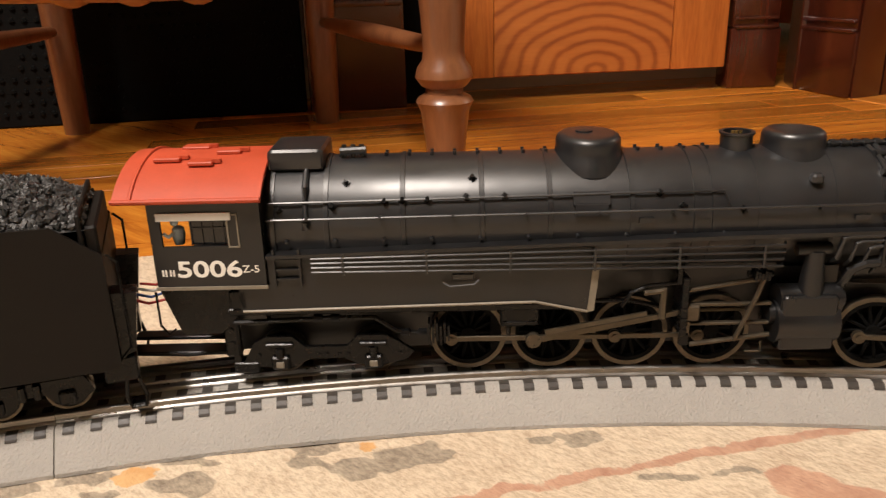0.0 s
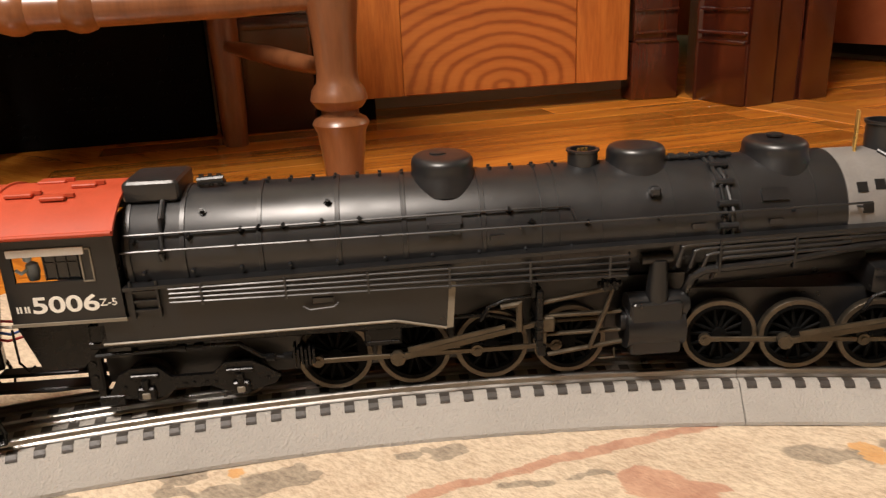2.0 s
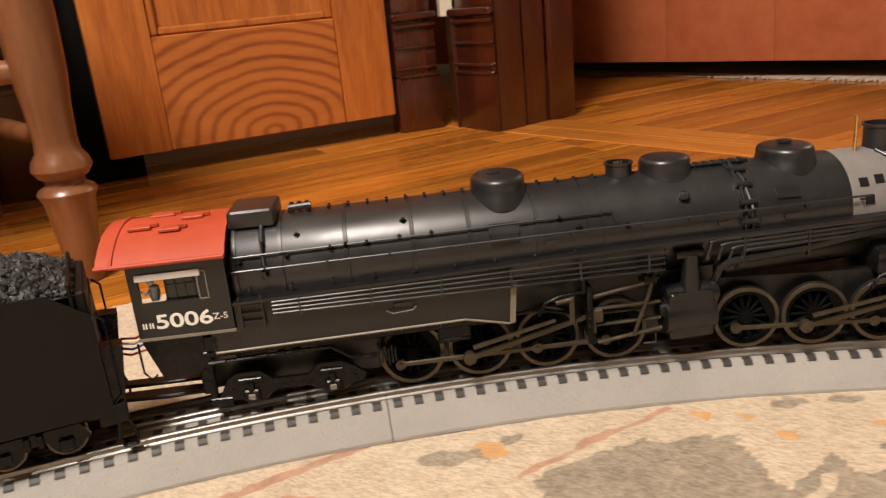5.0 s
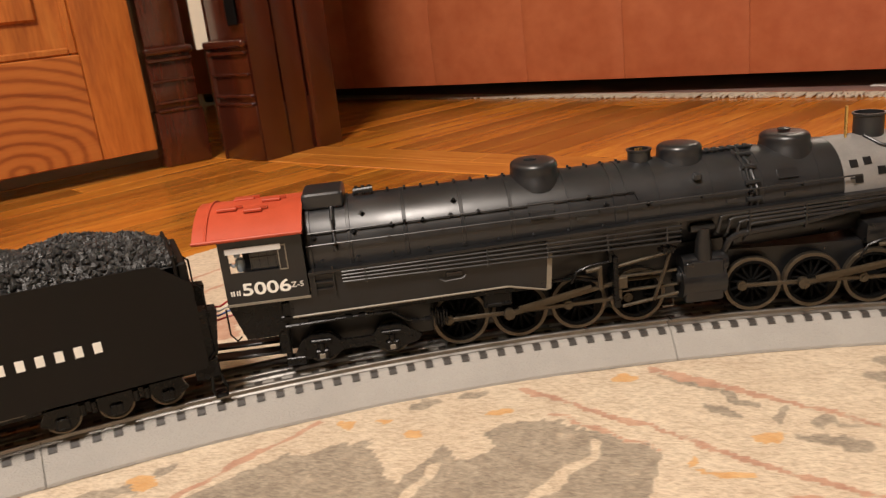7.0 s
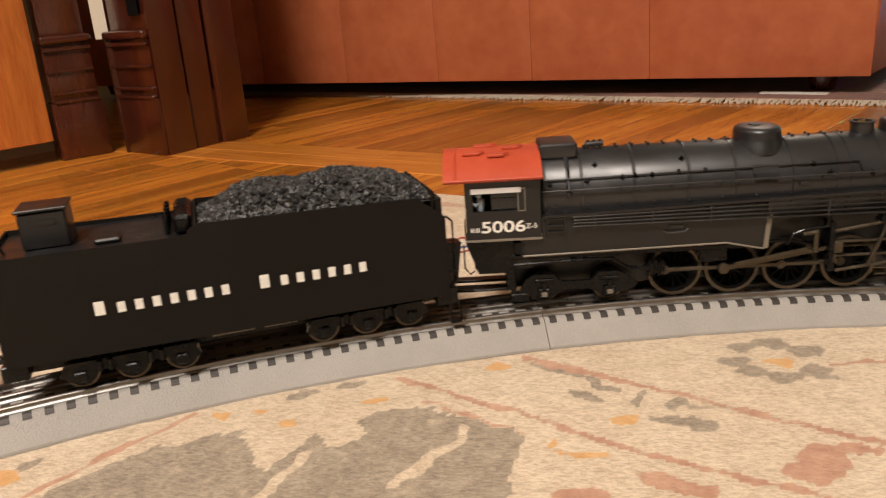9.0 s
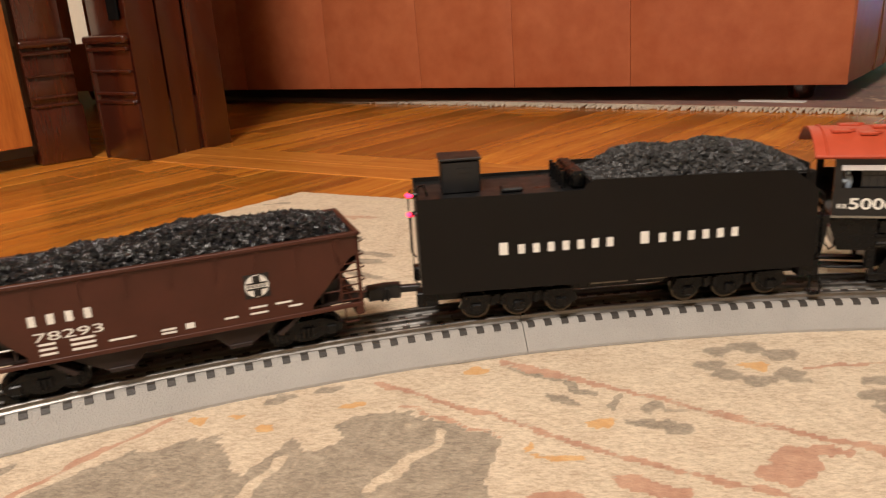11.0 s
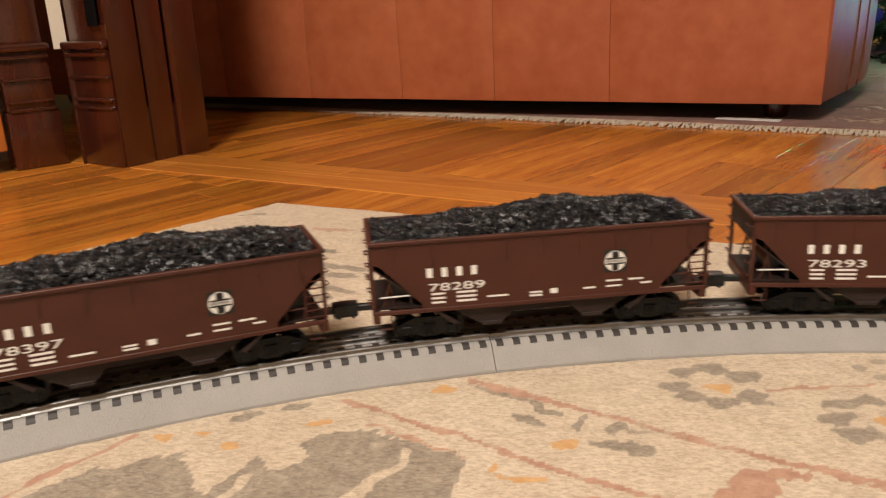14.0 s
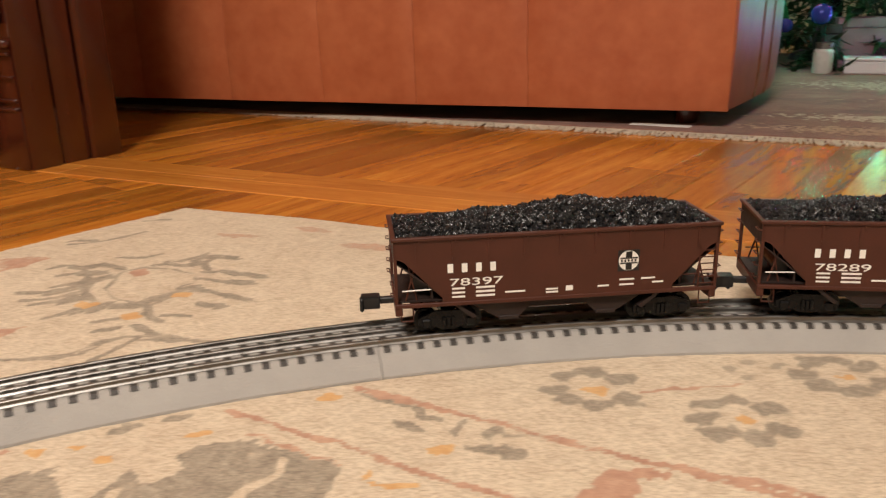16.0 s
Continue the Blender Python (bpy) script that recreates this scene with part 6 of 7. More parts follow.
    for xs in (REAR, FRONT):
        for s, ph in ((-1, 180.0), (1, 90.0)):
            y = s * 0.0248
            bm = bmesh.new()
            for i in range(3):
                a, b = xs[i] - xs[1], xs[i + 1] - xs[1]
                box_to(bm, a, b, y - 0.0007, y + 0.0007, -0.0013, 0.0013, 0.0003)
            for x in xs:
                rod_to(bm, (x - xs[1], y - 0.0012, 0), (x - xs[1], y + 0.0012, 0), 0.0030, n=14)
                rod_to(bm, (x - xs[1], y - 0.0018 * 1, 0), (x - xs[1], y + 0.0018, 0), 0.0014, n=8)
            rod = part("side_rod", bm, M_ROD, e, "oily brown steel side rod")
            MOVERS.append((rod, (xs[1], 0, zc), "side", cr, ph))
            y = s * 0.0275
            bm = bmesh.new()
            L = 0.072
            prism_to(bm, [(0, -0.0016), (0, 0.0016), (L, 0.0011), (L, -0.0011)], y - 0.0008, y + 0.0008)
            rod_to(bm, (0, y - 0.0015, 0), (0, y + 0.0015, 0), 0.0036, n=16)
            rod_to(bm, (L, y - 0.0013, 0), (L, y + 0.0013, 0), 0.0026, n=12)
            for k in range(4):
                rod_to(bm, (0.0025 * math.cos(k * 1.57), y + s * 0.0016, 0.0025 * math.sin(k * 1.57)), (0.0025 * math.cos(k * 1.57), y + s * 0.0021, 0.0025 * math.sin(k * 1.57)), 0.0006, n=6)
            rod = part("main_rod", bm, M_ROD, e, "oily brown steel main rod")
            MOVERS.append((rod, (xs[1], L, zc), "main", cr, ph))
            y = s * 0.0300
            bm = bmesh.new()
            box_to(bm, -0.0045, 0.0045, y - 0.0015, y + 0.0015, -0.0040, 0.0040, 0.0008)
            rod_to(bm, (0.004, s * 0.0265, 0), (0.026, s * 0.0265, 0), 0.0011, n=8)
            box_to(bm, -0.002, 0.0005, y - 0.0012, y + 0.0012, -0.0115, -0.0038, 0.0004)
            ch = part("crosshead", bm, M_ROD, e)
            MOVERS.append((ch, (xs[1], L, zc), "slide", cr, ph))
            y = s * 0.0305
            bm = bmesh.new()
            prism_to(bm, [(-0.001, -0.0012), (-0.001, 0.0012), (0.046, 0.0009), (0.046, -0.0009)], y - 0.0006, y + 0.0006)
            ec = part("eccentric_rod", bm, M_ROD, e)
            MOVERS.append((ec, (xs[1], 0.046, zc), "ecc", 0.0058, ph - 70))
    LIFT[0] = RT
    # front end
    bm = bmesh.new()
    box_to(bm, 0.258, 0.300, -0.026, 0.026, 0.0660, 0.0760, 0.002)
    prism_to(bm, [(0.300, 0.066), (0.316, 0.038), (0.312, 0.037), (0.292, 0.060)], -0.026, 0.026)
    part("pilot", bm, M_BLACK_MATT, e).matrix_basis = FRONT_TURN
    bm = bmesh.new()
    rod_to(bm, (0.251, 0, 0.1042), (0.257, 0, 0.1042), 0.0065, n=20)
    part("headlight", bm, M_BLACK, e)
    # wires to the tender and drawbar
    bm = bmesh.new()
    box_to(bm, -0.222, -0.165, -0.004, 0.004, 0.0410, 0.0430, 0.0005)
    box_to(bm, -0.2235, -0.165, -0.016, -0.006, 0.0385, 0.0405, 0.0006)
    tube_to(bm, [(-0.165, -0.018, 0.0415), (-0.19, -0.019, 0.0405), (-0.2235, -0.018, 0.0410)], 0.0008, 8)
    part("drawbar", bm, M_BLACK_MATT, e)
    for k, mt in enumerate((M_WIRE_R, M_WIRE_B, M_WIRE_W, M_WIRE_R)):
        bm = bmesh.new()
        y = -0.010 + 0.004 * k
        tube_to(bm, [(-0.190, y - 0.008, 0.071 + 0.001 * k), (-0.198, y - 0.010, 0.070 + 0.0022 * k), (-0.205, y - 0.009, 0.068 + 0.0015 * k), (-0.214, y - 0.006, 0.069 + 0.001 * k)], 0.0007, 6)
        part("wire", bm, mt, e)
    LIFT[0] = 0.0
    return e


def build_tender():
    LIFT[0] = RT + 0.0028                # the tank rides low over its trucks
    t = empty("coal_tender", TENDER_AT(0), "long black model coal tender with glowing red tail lamps", "model train")
    Y, x0, x1 = 0.0335, -0.1360, 0.1240
    body = part("tank", box_of(x0 + 0.002, x1 - 0.002, -Y + 0.002, Y - 0.002, 0.0590, 0.0610), M_TENDER, t, flat=True)
    for s in (-1, 1):
        bm = prism_to(bmesh.new(), [(x0, 0.0585), (x1 - 0.002, 0.0560), (x1, 0.0580), (x1, 0.1085), (0.1065, 0.1225), (-0.0230, 0.1262), (-0.0280, 0.1235), (-0.0300, 0.1200), (x0, 0.1215)], s * Y, s * (Y - 0.0014))
        part("tank_side", bm, M_TENDER, body, flat=True)
    part("tank_end", box_of(x0, x0 + 0.0014, -Y + 0.0015, Y - 0.0015, 0.0585, 0.1212), M_TENDER, body, flat=True)
    part("tank_end", box_of(x1 - 0.0014, x1, -Y + 0.0015, Y - 0.0015, 0.0585, 0.1080), M_TENDER, body, flat=True)
    part("tank_deck", box_of(x0 + 0.0016, -0.0240, -Y + 0.0016, Y - 0.0016, 0.1165, 0.1185), M_BLACK_MATT, body, flat=True)
    part("coal_board", box_of(-0.0255, -0.0235, -Y + 0.0016, Y - 0.0016, 0.1186, 0.1255), M_TENDER, body, flat=True)
    part("oil_hatch", box_of(-0.1180, -0.0925, -0.0120, 0.0120, 0.1186, 0.1400, 0.001), M_BLACK_MATT, t)
    bm = bmesh.new()
    box_to(bm, -0.1190, -0.0915, -0.0130, 0.0130, 0.1402, 0.1420, 0.0005)
    box_to(bm, -0.1078, -0.0985, -0.0126, -0.0121, 0.1325, 0.1355)
    part("hatch_lid", bm, M_BLACK_MATT, t)
    part("filler_lid", bevel_all(box_of(-0.080, -0.066, -0.020, -0.008, 0.1186, 0.1215), 0.001), M_BLACK_MATT, t)
    bm = bmesh.new()
    box_to(bm, -0.0360, -0.0258, -0.024, 0.024, 0.1186, 0.1300, 0.002)
    for k in range(5):
        rod_to(bm, (-0.040, -0.018 + k * 0.009, 0.1186), (-0.040, -0.018 + k * 0.009, 0.1300), 0.0015, n=8)
    part("stoker_housing", bm, M_CHASSIS, t)
    bm = bmesh.new()
    box_to(bm, 0.1180, 0.1235, -0.030, 0.030, 0.100, 0.1205, 0.001)
    box_to(bm, 0.1160, 0.1180, -0.0315, 0.0315, 0.1100, 0.1260, 0.0006)
    part("coal_gate", bm, M_TENDER, t)
    top = lambda x: 0.1372 - 0.0000 - 2.6 * max(0, x - 0.065) ** 2 - 1.0 * max(0, 0.03 - x) ** 2 * 3 + 0.0012 * math.sin(x * 120)
    bm = bmesh.new()
    coal_to(bm, -0.0220, 0.1185, Y - 0.003, 0.1215, top, 3600, 5, 0.0024)
    mound_to(bm, -0.0225, 0.1190, Y - 0.0020, 0.1215, top)
    tagged(part("coal_load", bm, M_COAL2, t, "heaped fine coal", flat=True), kind="stuff")
    # road name as plain blocks, and small frame details
    letter_bars((8, 7), -0.0850, 0.0815, 0.0082, 0.0062, 0.0101, t, -Y - 0.0001, M_WHITE)
    bm = bmesh.new()
    box_to(bm, x0 + 0.004, x1 - 0.004, -0.018, 0.018, 0.0480, 0.0588)
    for s in (-1, 1):
        box_to(bm, x0 - 0.004, x0 + 0.010, *sorted((s * 0.031, s * 0.020)), 0.0490, 0.0590, 0.0008)
        box_to(bm, x1 - 0.008, x1 + 0.006, *sorted((s * 0.031, s * 0.020)), 0.0480, 0.0600, 0.0008)
        prism_to(bm, [(x1 + 0.0002, 0.0900), (x1 + 0.0105, 0.0890), (x1 + 0.0065, 0.0620), (x1 + 0.0002, 0.0600)], s * 0.0305, s * 0.020)
        tube_to(bm, [(x1 + 0.0005, s * 0.0305, 0.0490), (x1 - 0.0005, s * 0.0308, 0.0400), (x1 + 0.001, s * 0.0308, 0.0350), (x1 + 0.007, s * 0.0308, 0.0350), (x1 + 0.0078, s * 0.0308, 0.0400), (x1 + 0.0055, s * 0.0305, 0.0490)], 0.0009, 6)
        box_to(bm, x1 + 0.0005, x1 + 0.0072, *sorted((s * 0.0308, s * 0.023)), 0.0350, 0.0362, 0.0003)
        tube_to(bm, [(x1 + 0.001, s * 0.031, 0.060), (x1 + 0.005, s * 0.031, 0.064), (x1 + 0.005, s * 0.031, 0.104), (x1 + 0.001, s * 0.031, 0.108)], 0.0007, 6)
        tube_to(bm, [(x0 - 0.001, s * 0.030, 0.064), (x0 - 0.004, s * 0.030, 0.068), (x0 - 0.004, s * 0.030, 0.110), (x0 - 0.001, s * 0.030, 0.114)], 0.0007, 6)
    tube_to(bm, [(x0 + 0.002, -0.02, 0.1215), (x0 + 0.002, -0.018, 0.1265), (x0 + 0.006, -0.014, 0.1265), (x0 + 0.008, -0.012, 0.1186)], 0.0006, 6)
    part("underframe", bm, M_CHASSIS, t)
    for xa, xb in ((-0.025, 0.0), (0.006, 0.026), (0.108, 0.126)):
        part("pale_tag", box_of(xa, xb, -Y + 0.004, -Y + 0.0045, 0.0548, 0.0578), M_GREYTRIM, t)
    # trucks
    LIFT[0] = RT
    for c in (-0.0725, 0.0708):
        for s in (-1, 1):
            bm = bmesh.new()
            zc = RT + 0.0100
            prism_to(bm, [(c - 0.040, zc + 0.001), (c - 0.036, zc + 0.0085), (c + 0.036, zc + 0.0085), (c + 0.040, zc + 0.001), (c + 0.034, zc - 0.003), (c + 0.024, zc - 0.003), (c + 0.020, zc + 0.002), (c + 0.010, zc + 0.002), (c + 0.005, zc - 0.003), (c - 0.005, zc - 0.003), (c - 0.010, zc + 0.002), (c - 0.020, zc + 0.002), (c - 0.024, zc - 0.003), (c - 0.034, zc - 0.003)], s * 0.0265, s * 0.0240)
            for k in (-1, 0, 1):
                x = c + k * 0.0285
                box_to(bm, x - 0.0035, x + 0.0035, *sorted((s * 0.0285, s * 0.0250)), zc - 0.0035, zc + 0.003, 0.0008)
            for k in (-0.5, 0.5):
                for q in (-0.003, 0.003):
                    rod_to(bm, (c + k * 0.0285 + q, s * 0.0270, zc + 0.0015), (c + k * 0.0285 + q, s * 0.0270, zc + 0.0080), 0.0017, n=8)
            part("truck_frame", bm, M_CHASSIS, t)
        for k in (-1, 0, 1):
            wheelset("tender_wheelset", c + k * 0.0285, RT + 0.0102, 0.0102, t, 0)
    # tail lamps and coupler
    LIFT[0] = RT + 0.0028
    for z, y in ((0.1225, -0.022), (0.1105, -0.024)):
        bm = bmesh.new()
        rod_to(bm, (x0 + 0.001, y, z), (x0 - 0.004, y, z), 0.0016, n=10)
        lamp = part("tail_lamp", bm, M_BLACK_MATT, t)
        bm = bmesh.new()
        bmesh.ops.create_icosphere(bm, subdivisions=2, radius=0.0016, matrix=Matrix.Translation((x0 - 0.0048, y, z)))
        bmesh.ops.create_icosphere(bm, subdivisions=2, radius=0.0012, matrix=Matrix.Translation((x0 - 0.003, y - 0.0018, z)))
        part("lens", bm, M_RED_LAMP, lamp, "glowing red lens")
    LIFT[0] = RT
    coupler(t, x0 - 0.004, -1)
    LIFT[0] = 0.0
    return t


def coupler(parent, x, way):
    bm = bmesh.new()
    box_to(bm, *sorted((x + way * -0.004, x + way * 0.012)), -0.0025, 0.0025, 0.0470, 0.0515, 0.0006)
    box_to(bm, *sorted((x + way * 0.010, x + way * 0.0235)), -0.0062, 0.0050, 0.0445, 0.0535, 0.0015, 2)
    box_to(bm, *sorted((x + way * 0.0215, x + way * 0.0245)), -0.0075, 0.0015, 0.0430, 0.0530, 0.0012)
    part("coupler", bm, M_BLACK_MATT, parent, "black knuckle coupler")


def build_hopper():
    LIFT[0] = RT
    h = empty("hopper_car", HOPPER_AT(0, 0), "mineral brown model hopper car heaped with shiny coal", "model train", "coal hopper cars")
    Y, E, TOP = 0.0318, 0.1132, 0.1020
    for s in (-1, 1):
        bm = bmesh.new()
        prism_to(bm, [(-E, TOP), (E, TOP), (E, 0.0895), (0.1066, 0.0868), (0.0810, 0.0600), (0.0810, 0.0540), (-0.0810, 0.0540), (-0.0810, 0.0600), (-0.1066, 0.0868), (-E, 0.0895)], s * Y, s * (Y - 0.0012))
        side = part("side_sheet", bm, M_FREIGHT, h, flat=True)
        for k in range(-4, 5):
            bm = bmesh.new()
            x = k * 0.0245
            z0 = 0.0895
            prism_to(bm, [(x - 0.0006, z0 - 0.003), (x + 0.0006, z0 - 0.003), (x + 0.0006, TOP - 0.0008), (x - 0.0006, TOP - 0.0008)], s * (Y + 0.0006), s * Y)
            rod_to(bm, (x + 0.002, s * (Y + 0.0010), 0.1002), (x + 0.002, s * (Y + 0.0022), 0.1002), 0.0006, n=6)
            part("side_stake", bm, M_FREIGHT, side)
        bm = bmesh.new()
        box_to(bm, -E - 0.0012, E + 0.0012, *sorted((s * (Y + 0.0014), s * (Y - 0.0022))), TOP - 0.0010, TOP + 0.0014, 0.0004)
        part("top_rim", bm, M_FREIGHT, h)
        bm = bmesh.new()
        box_to(bm, -E, E, *sorted((s * (Y + 0.0004), s * (Y - 0.0022))), 0.0538, 0.0566, 0.0003)
        part("side_sill", bm, M_FREIGHT, h)
        for q in (-1, 1):
            part("corner_post", box_of(*sorted((q * E, q * (E - 0.0022))), *sorted((s * Y, s * (Y - 0.0030))), 0.0566, TOP - 0.001, 0.0003), M_FREIGHT, h)
            if q > 0:
                for k in range(6):
                    part("ladder_rung", box_of(E - 0.0135, E - 0.0022, *sorted((s * (Y + 0.0004), s * (Y - 0.0004))), 0.0590 + k * 0.0048, 0.0597 + k * 0.0048), M_FREIGHT, h)
                part("ladder_stile", box_of(E - 0.0140, E - 0.0130, *sorted((s * Y, s * (Y - 0.001))), 0.0566, 0.0880), M_FREIGHT, h)
            for k in range(5):
                z = 0.062 + k * 0.0085
                part("grab_iron", tube_to(bmesh.new(), [(q * (E + 0.0003), s * (Y - 0.0015), z), (q * (E + 0.0026), s * (Y - 0.0015), z + 0.0005), (q * (E + 0.0026), s * (Y - 0.0085), z + 0.0005), (q * (E + 0.0003), s * (Y - 0.0085), z)], 0.0005, 6), M_FREIGHT, h)
            part("stirrup", tube_to(bmesh.new(), [(q * (E - 0.004), s * (Y - 0.001), 0.0540), (q * (E - 0.004), s * (Y - 0.001), 0.0440), (q * (E - 0.012), s * (Y - 0.001), 0.0440), (q * (E - 0.012), s * (Y - 0.001), 0.0540)], 0.0006, 6), M_FREIGHT, h)
            part("brake_rod", tube_to(bmesh.new(), [(q * 0.108, s * (Y - 0.002), 0.0655), (q * 0.080, s * (Y - 0.002), 0.0660)], 0.0005, 6), M_WHITE if s < 0 and q < 0 else M_FREIGHT, h)
            part("end_brace", tube_to(bmesh.new(), [(q * 0.106, s * (Y - 0.004), 0.0570), (q * 0.099, s * (Y - 0.004), 0.0820)], 0.0007, 6), M_FREIGHT, h)
            part("end_brace", tube_to(bmesh.new(), [(q * 0.098, s * (Y - 0.004), 0.0570), (q * 0.104, s * (Y - 0.004), 0.0850)], 0.0006, 6), M_FREIGHT, h)
    # ends and bays use the darkened brown, shade painted in
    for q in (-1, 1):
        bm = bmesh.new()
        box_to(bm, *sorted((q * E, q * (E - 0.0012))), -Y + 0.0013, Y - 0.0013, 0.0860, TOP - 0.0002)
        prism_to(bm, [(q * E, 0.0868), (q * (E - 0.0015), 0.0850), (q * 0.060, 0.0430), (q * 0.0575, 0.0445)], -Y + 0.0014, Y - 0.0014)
        part("slope_sheet", bm, M_FREIGHT_SHADE, h)
        bm = bmesh.new()
        box_to(bm, *sorted((q * (E + 0.0014), q * (E - 0.002))), -Y - 0.0014, Y + 0.0014, TOP - 0.0008, TOP + 0.0013, 0.0004)
        part("end_sheet", bm, M_FREIGHT, h)
        bm = bmesh.new()
        box_to(bm, *sorted((q * E, q * (E - 0.005))), -Y, Y, 0.0480, 0.0562, 0.0006)
        box_to(bm, *sorted((q * 0.108, q * 0.03)), -0.006, 0.006, 0.0480, 0.0540)
        part("brake_cylinder", rod_to(bmesh.new(), (q * 0.0945, 0.012, 0.0665), (q * 0.0945, -0.016, 0.0665), 0.0060, n=14), M_BLACK_MATT, h)
        part("end_platform", box_of(*sorted((q * (E - 0.001), q * 0.066)), -Y + 0.003, Y - 0.003, 0.0567, 0.0580), M_FREIGHT_SHADE, h)
        part("bulkhead", box_of(*sorted((q * 0.0885, q * 0.0870)), -Y + 0.004, Y - 0.006, 0.0582, 0.0700), M_FREIGHT_SHADE, h)
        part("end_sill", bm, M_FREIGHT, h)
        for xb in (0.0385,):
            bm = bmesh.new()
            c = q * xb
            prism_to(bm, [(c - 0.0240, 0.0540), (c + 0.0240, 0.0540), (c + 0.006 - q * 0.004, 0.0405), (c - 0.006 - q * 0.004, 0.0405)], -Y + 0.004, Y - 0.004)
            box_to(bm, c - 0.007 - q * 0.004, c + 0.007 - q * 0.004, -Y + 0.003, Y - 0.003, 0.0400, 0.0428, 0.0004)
            part("discharge_bay", bm, M_FREIGHT_SHADE, h)
        coupler(h, q * (E - 0.0005), q)
        for s in (-1, 1):
            bm = bmesh.new()
            c, zc = q * 0.0765, RT + 0.0088
            prism_to(bm, [(c - 0.0210, zc + 0.0035), (c - 0.010, zc + 0.0085), (c + 0.010, zc + 0.0085), (c + 0.0210, zc + 0.0035), (c + 0.0210, zc - 0.002), (c + 0.0115, zc - 0.002), (c + 0.0045, zc - 0.0050), (c - 0.0045, zc - 0.0050), (c - 0.0115, zc - 0.002), (c - 0.0210, zc - 0.002)], s * 0.0265, s * 0.0238)
            for k in (-1, 1):
                box_to(bm, c + k * 0.0153 - 0.0032, c + k * 0.0153 + 0.0032, *sorted((s * 0.0282, s * 0.0255)), zc - 0.0030, zc + 0.0032, 0.0008)
            for k in (-0.003, 0, 0.003):
                rod_to(bm, (c + k, s * 0.0268, zc - 0.003), (c + k, s * 0.0268, zc + 0.004), 0.0014, n=8)
            part("truck_frame", bm, M_CHASSIS, h)
        box = bmesh.new()
        box_to(box, q * 0.0765 - 0.005, q * 0.0765 + 0.005, -0.021, 0.021, 0.0390, 0.0480)
        part("bolster", box, M_CHASSIS, h)
    # wide sill in the shaded brown, added to darken the gap between the trucks
    part("centre_sill", box_of(-0.070, 0.070, -0.017, 0.017, 0.0435, 0.0538, 0.001), M_FREIGHT_SHADE, h)
    top = lambda x: 0.1100 + 0.0035 * math.sin(x * 34 + 0.9) + 0.0016 * math.sin(x * 95) + 0.008 * x
    bm = bmesh.new()
    coal_to(bm, -E + 0.003, E - 0.003, Y - 0.003, 0.1012, top, 3400, 8, 0.0029)
    mound_to(bm, -E + 0.0015, E - 0.0015, Y - 0.0015, 0.1005, top)
    tagged(part("coal_load", bm, M_COAL, h, "heaped shiny coal lumps", flat=True), kind="stuff")
    # emblem and markings
    bm = bmesh.new()
    box_to(bm, 0.0408, 0.0560, -Y - 0.0002, -Y, 0.0716, 0.0868)
    emb = part("emblem_ground", bm, M_BLACK_MATT, h, flat=True)
    bm = bmesh.new()
    rod_to(bm, (0.0484, -Y - 0.0002, 0.0792), (0.0484, -Y - 0.0005, 0.0792), 0.0071, n=36)
    part("emblem_disc", bm, M_WHITE, emb, flat=True)
    bm = bmesh.new()
    box_to(bm, 0.0462, 0.0506, -Y - 0.0007, -Y - 0.0005, 0.0726, 0.0768)
    box_to(bm, 0.0462, 0.0506, -Y - 0.0007, -Y - 0.0005, 0.0816, 0.0858)
    for z in (0.0769, 0.0805):
        box_to(bm, 0.0422, 0.0546, -Y - 0.0007, -Y - 0.0005, z, z + 0.0010)
    for k in range(5):
        box_to(bm, 0.0428 + 0.0024 * k, 0.0440 + 0.0024 * k, -Y - 0.0007, -Y - 0.0005, 0.0784, 0.0800)
    part("emblem_cross", bm, M_BLACK_MATT, emb, flat=True)
    for k in range(4):
        x = -0.0772 + 0.0097 * k
        part("reporting_mark", box_of(x, x + 0.0038, -Y - 0.0002, -Y, 0.0776, 0.0838), M_WHITE, h, flat=True)
    bm = bmesh.new()
    rnd = random.Random(4)
    for z in (0.0655, 0.0625, 0.0595):
        box_to(bm, -0.0745, -0.0655, -Y - 0.0002, -Y, z, z + 0.0013)
        box_to(bm, -0.0580, -0.0450, -Y - 0.0002, -Y, z, z + 0.0014)
    for xa, xb, z in ((-0.038, -0.024, 0.0610), (-0.0095, -0.001, 0.0612), (-0.0095, -0.001, 0.0590), (0.0045, 0.0095, 0.0600), (0.027, 0.035, 0.0612), (0.0425, 0.053, 0.0650), (0.0425, 0.053, 0.0612), (0.058, 0.068, 0.0650), (0.066, 0.074, 0.0618)):
        box_to(bm, xa, xb, -Y - 0.0002, -Y, z, z + (0.0035 if 0.004 < xa < 0.005 else 0.0012))
    part("small_markings", bm, M_WHITE, h, "small white capacity markings as bars", flat=True)
    LIFT[0] = 0.0
    return h


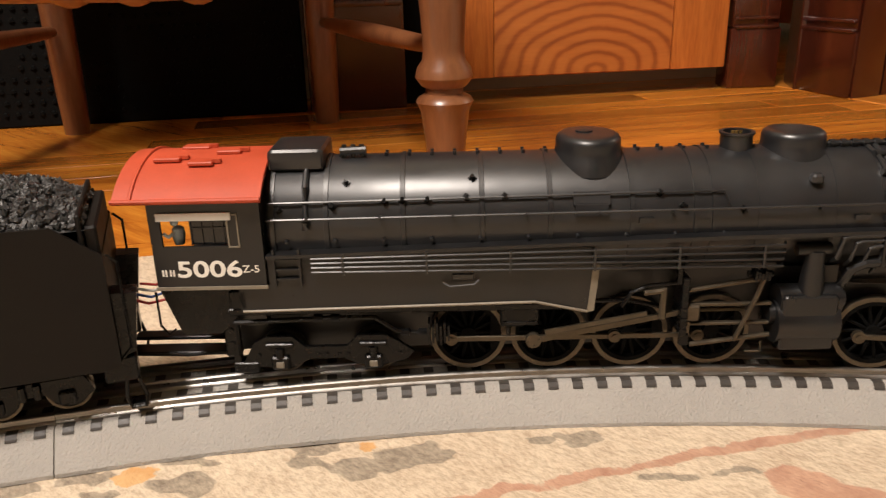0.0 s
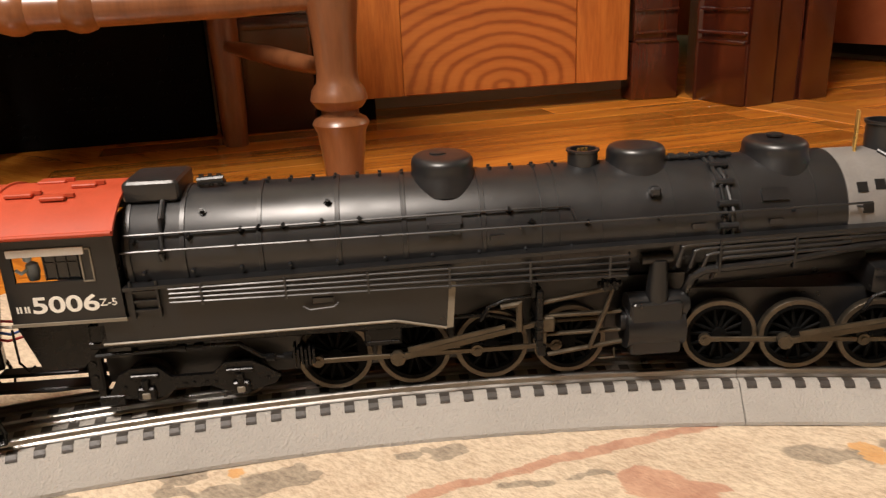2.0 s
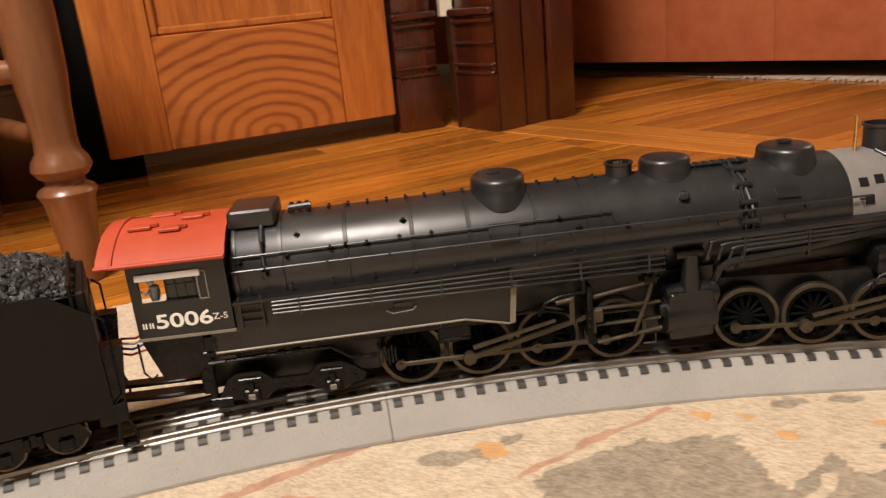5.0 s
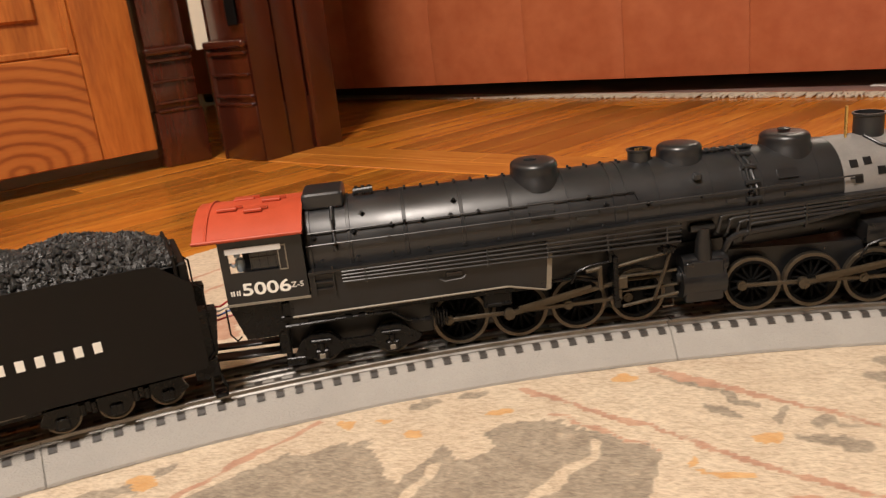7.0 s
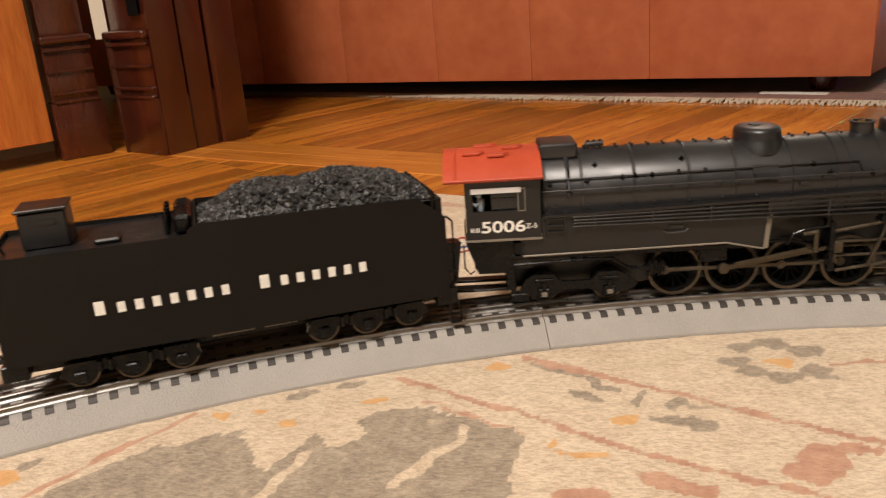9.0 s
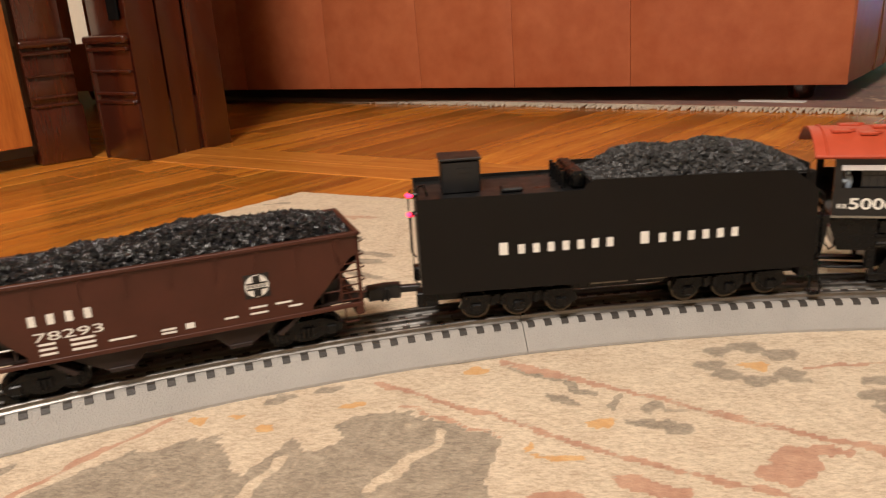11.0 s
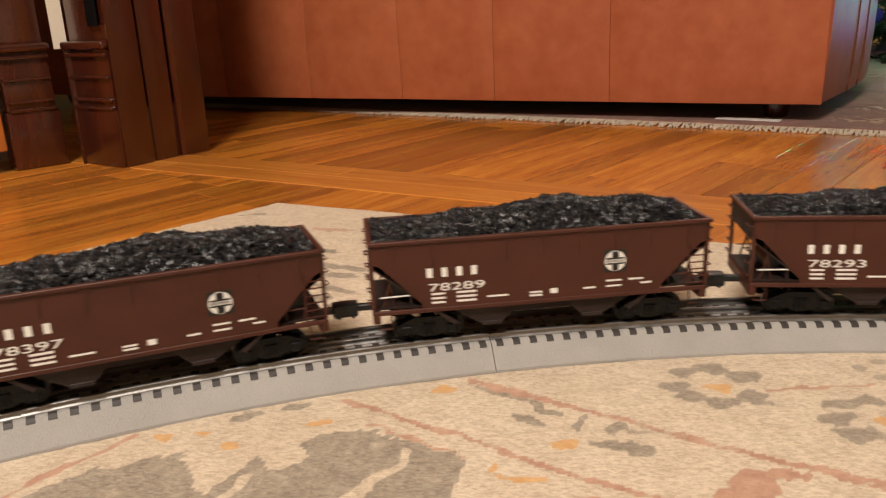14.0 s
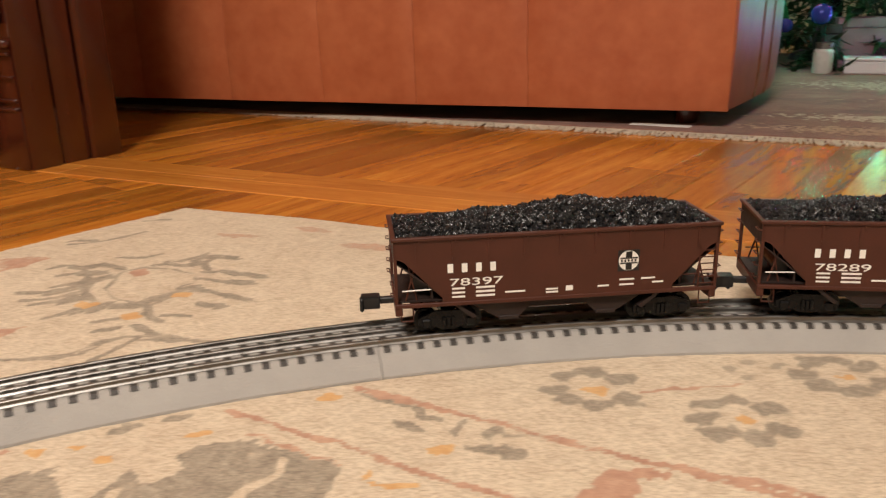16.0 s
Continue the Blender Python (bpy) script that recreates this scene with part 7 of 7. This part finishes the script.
def hopper_wheels(h):
    for q in (-1, 1):
        for k in (-1, 1):
            wheelset("hopper_wheelset", q * 0.0765 + k * 0.0153, RT + 0.0088, 0.0088, h, 0, tyre_mat=M_CHASSIS)


build_room()
build_floor()
build_rug()
build_far_rug()
build_door()
build_casings()
build_hearth()
build_chair()
build_sofa()
build_tree()
build_track()
ENGINE = build_engine()
TENDER = build_tender()
first = build_hopper()
HOPPERS = [first] + [copy_thing(first, HOPPER_AT(0, k)) for k in (1, 2)]
for h, num in zip(HOPPERS, ("78293", "78289", "78397")):
    LIFT[0] = RT
    letters("car_number", num, 0.0074, upright(-0.0578, -0.0320, 0.0682), M_WHITE, h, 0.0365, "white car number")
    LIFT[0] = 0.0
    hopper_wheels(h)


def motions():
    step = 1.0 / 15
    times = [k * step for k in range(0, 241)]
    start = gone(0)
    for ob, at in ((ENGINE, engine_at), (TENDER, TENDER_AT)):
        walk(ob, [(t, at(t)) for t in times[::3]])
    for k, h in enumerate(HOPPERS):
        walk(h, [(t, HOPPER_AT(t, k)) for t in times[::3]])
    run = [t for t in times if t >= 2.2]
    for ob, (x, y, z), kind, r, ph in MOVERS:
        rows = []
        turn = FRONT_TURN if ob.parent == ENGINE and x > 0.12 else Matrix()
        for t in [0.0] + run:
            s = RC * radians(gone(t) - start)
            if kind == "roll":
                rows.append((t, turn @ pose(x, y, z, 0, math.degrees(s / r), 0)))
                continue
            a = radians(ph) - s / 0.0182
            px, pz = x + r * math.cos(a), z + r * math.sin(a)
            if kind == "side":
                rows.append((t, turn @ pose(px, 0, pz)))
                continue
            L = y
            if kind == "ecc":
                rows.append((t, turn @ pose(px, 0, pz, 0, math.degrees(math.asin((pz - (z + 0.014)) / L)), 0)))
                continue
            dz = pz - (z + 0.0135)
            tilt = math.asin(max(-0.9, min(0.9, dz / L)))
            if kind == "main":
                rows.append((t, turn @ pose(px, 0, pz, 0, math.degrees(tilt), 0)))
            else:
                rows.append((t, turn @ pose(px + L * math.cos(tilt), 0, z + 0.0135)))
        walk(ob, rows)


motions()
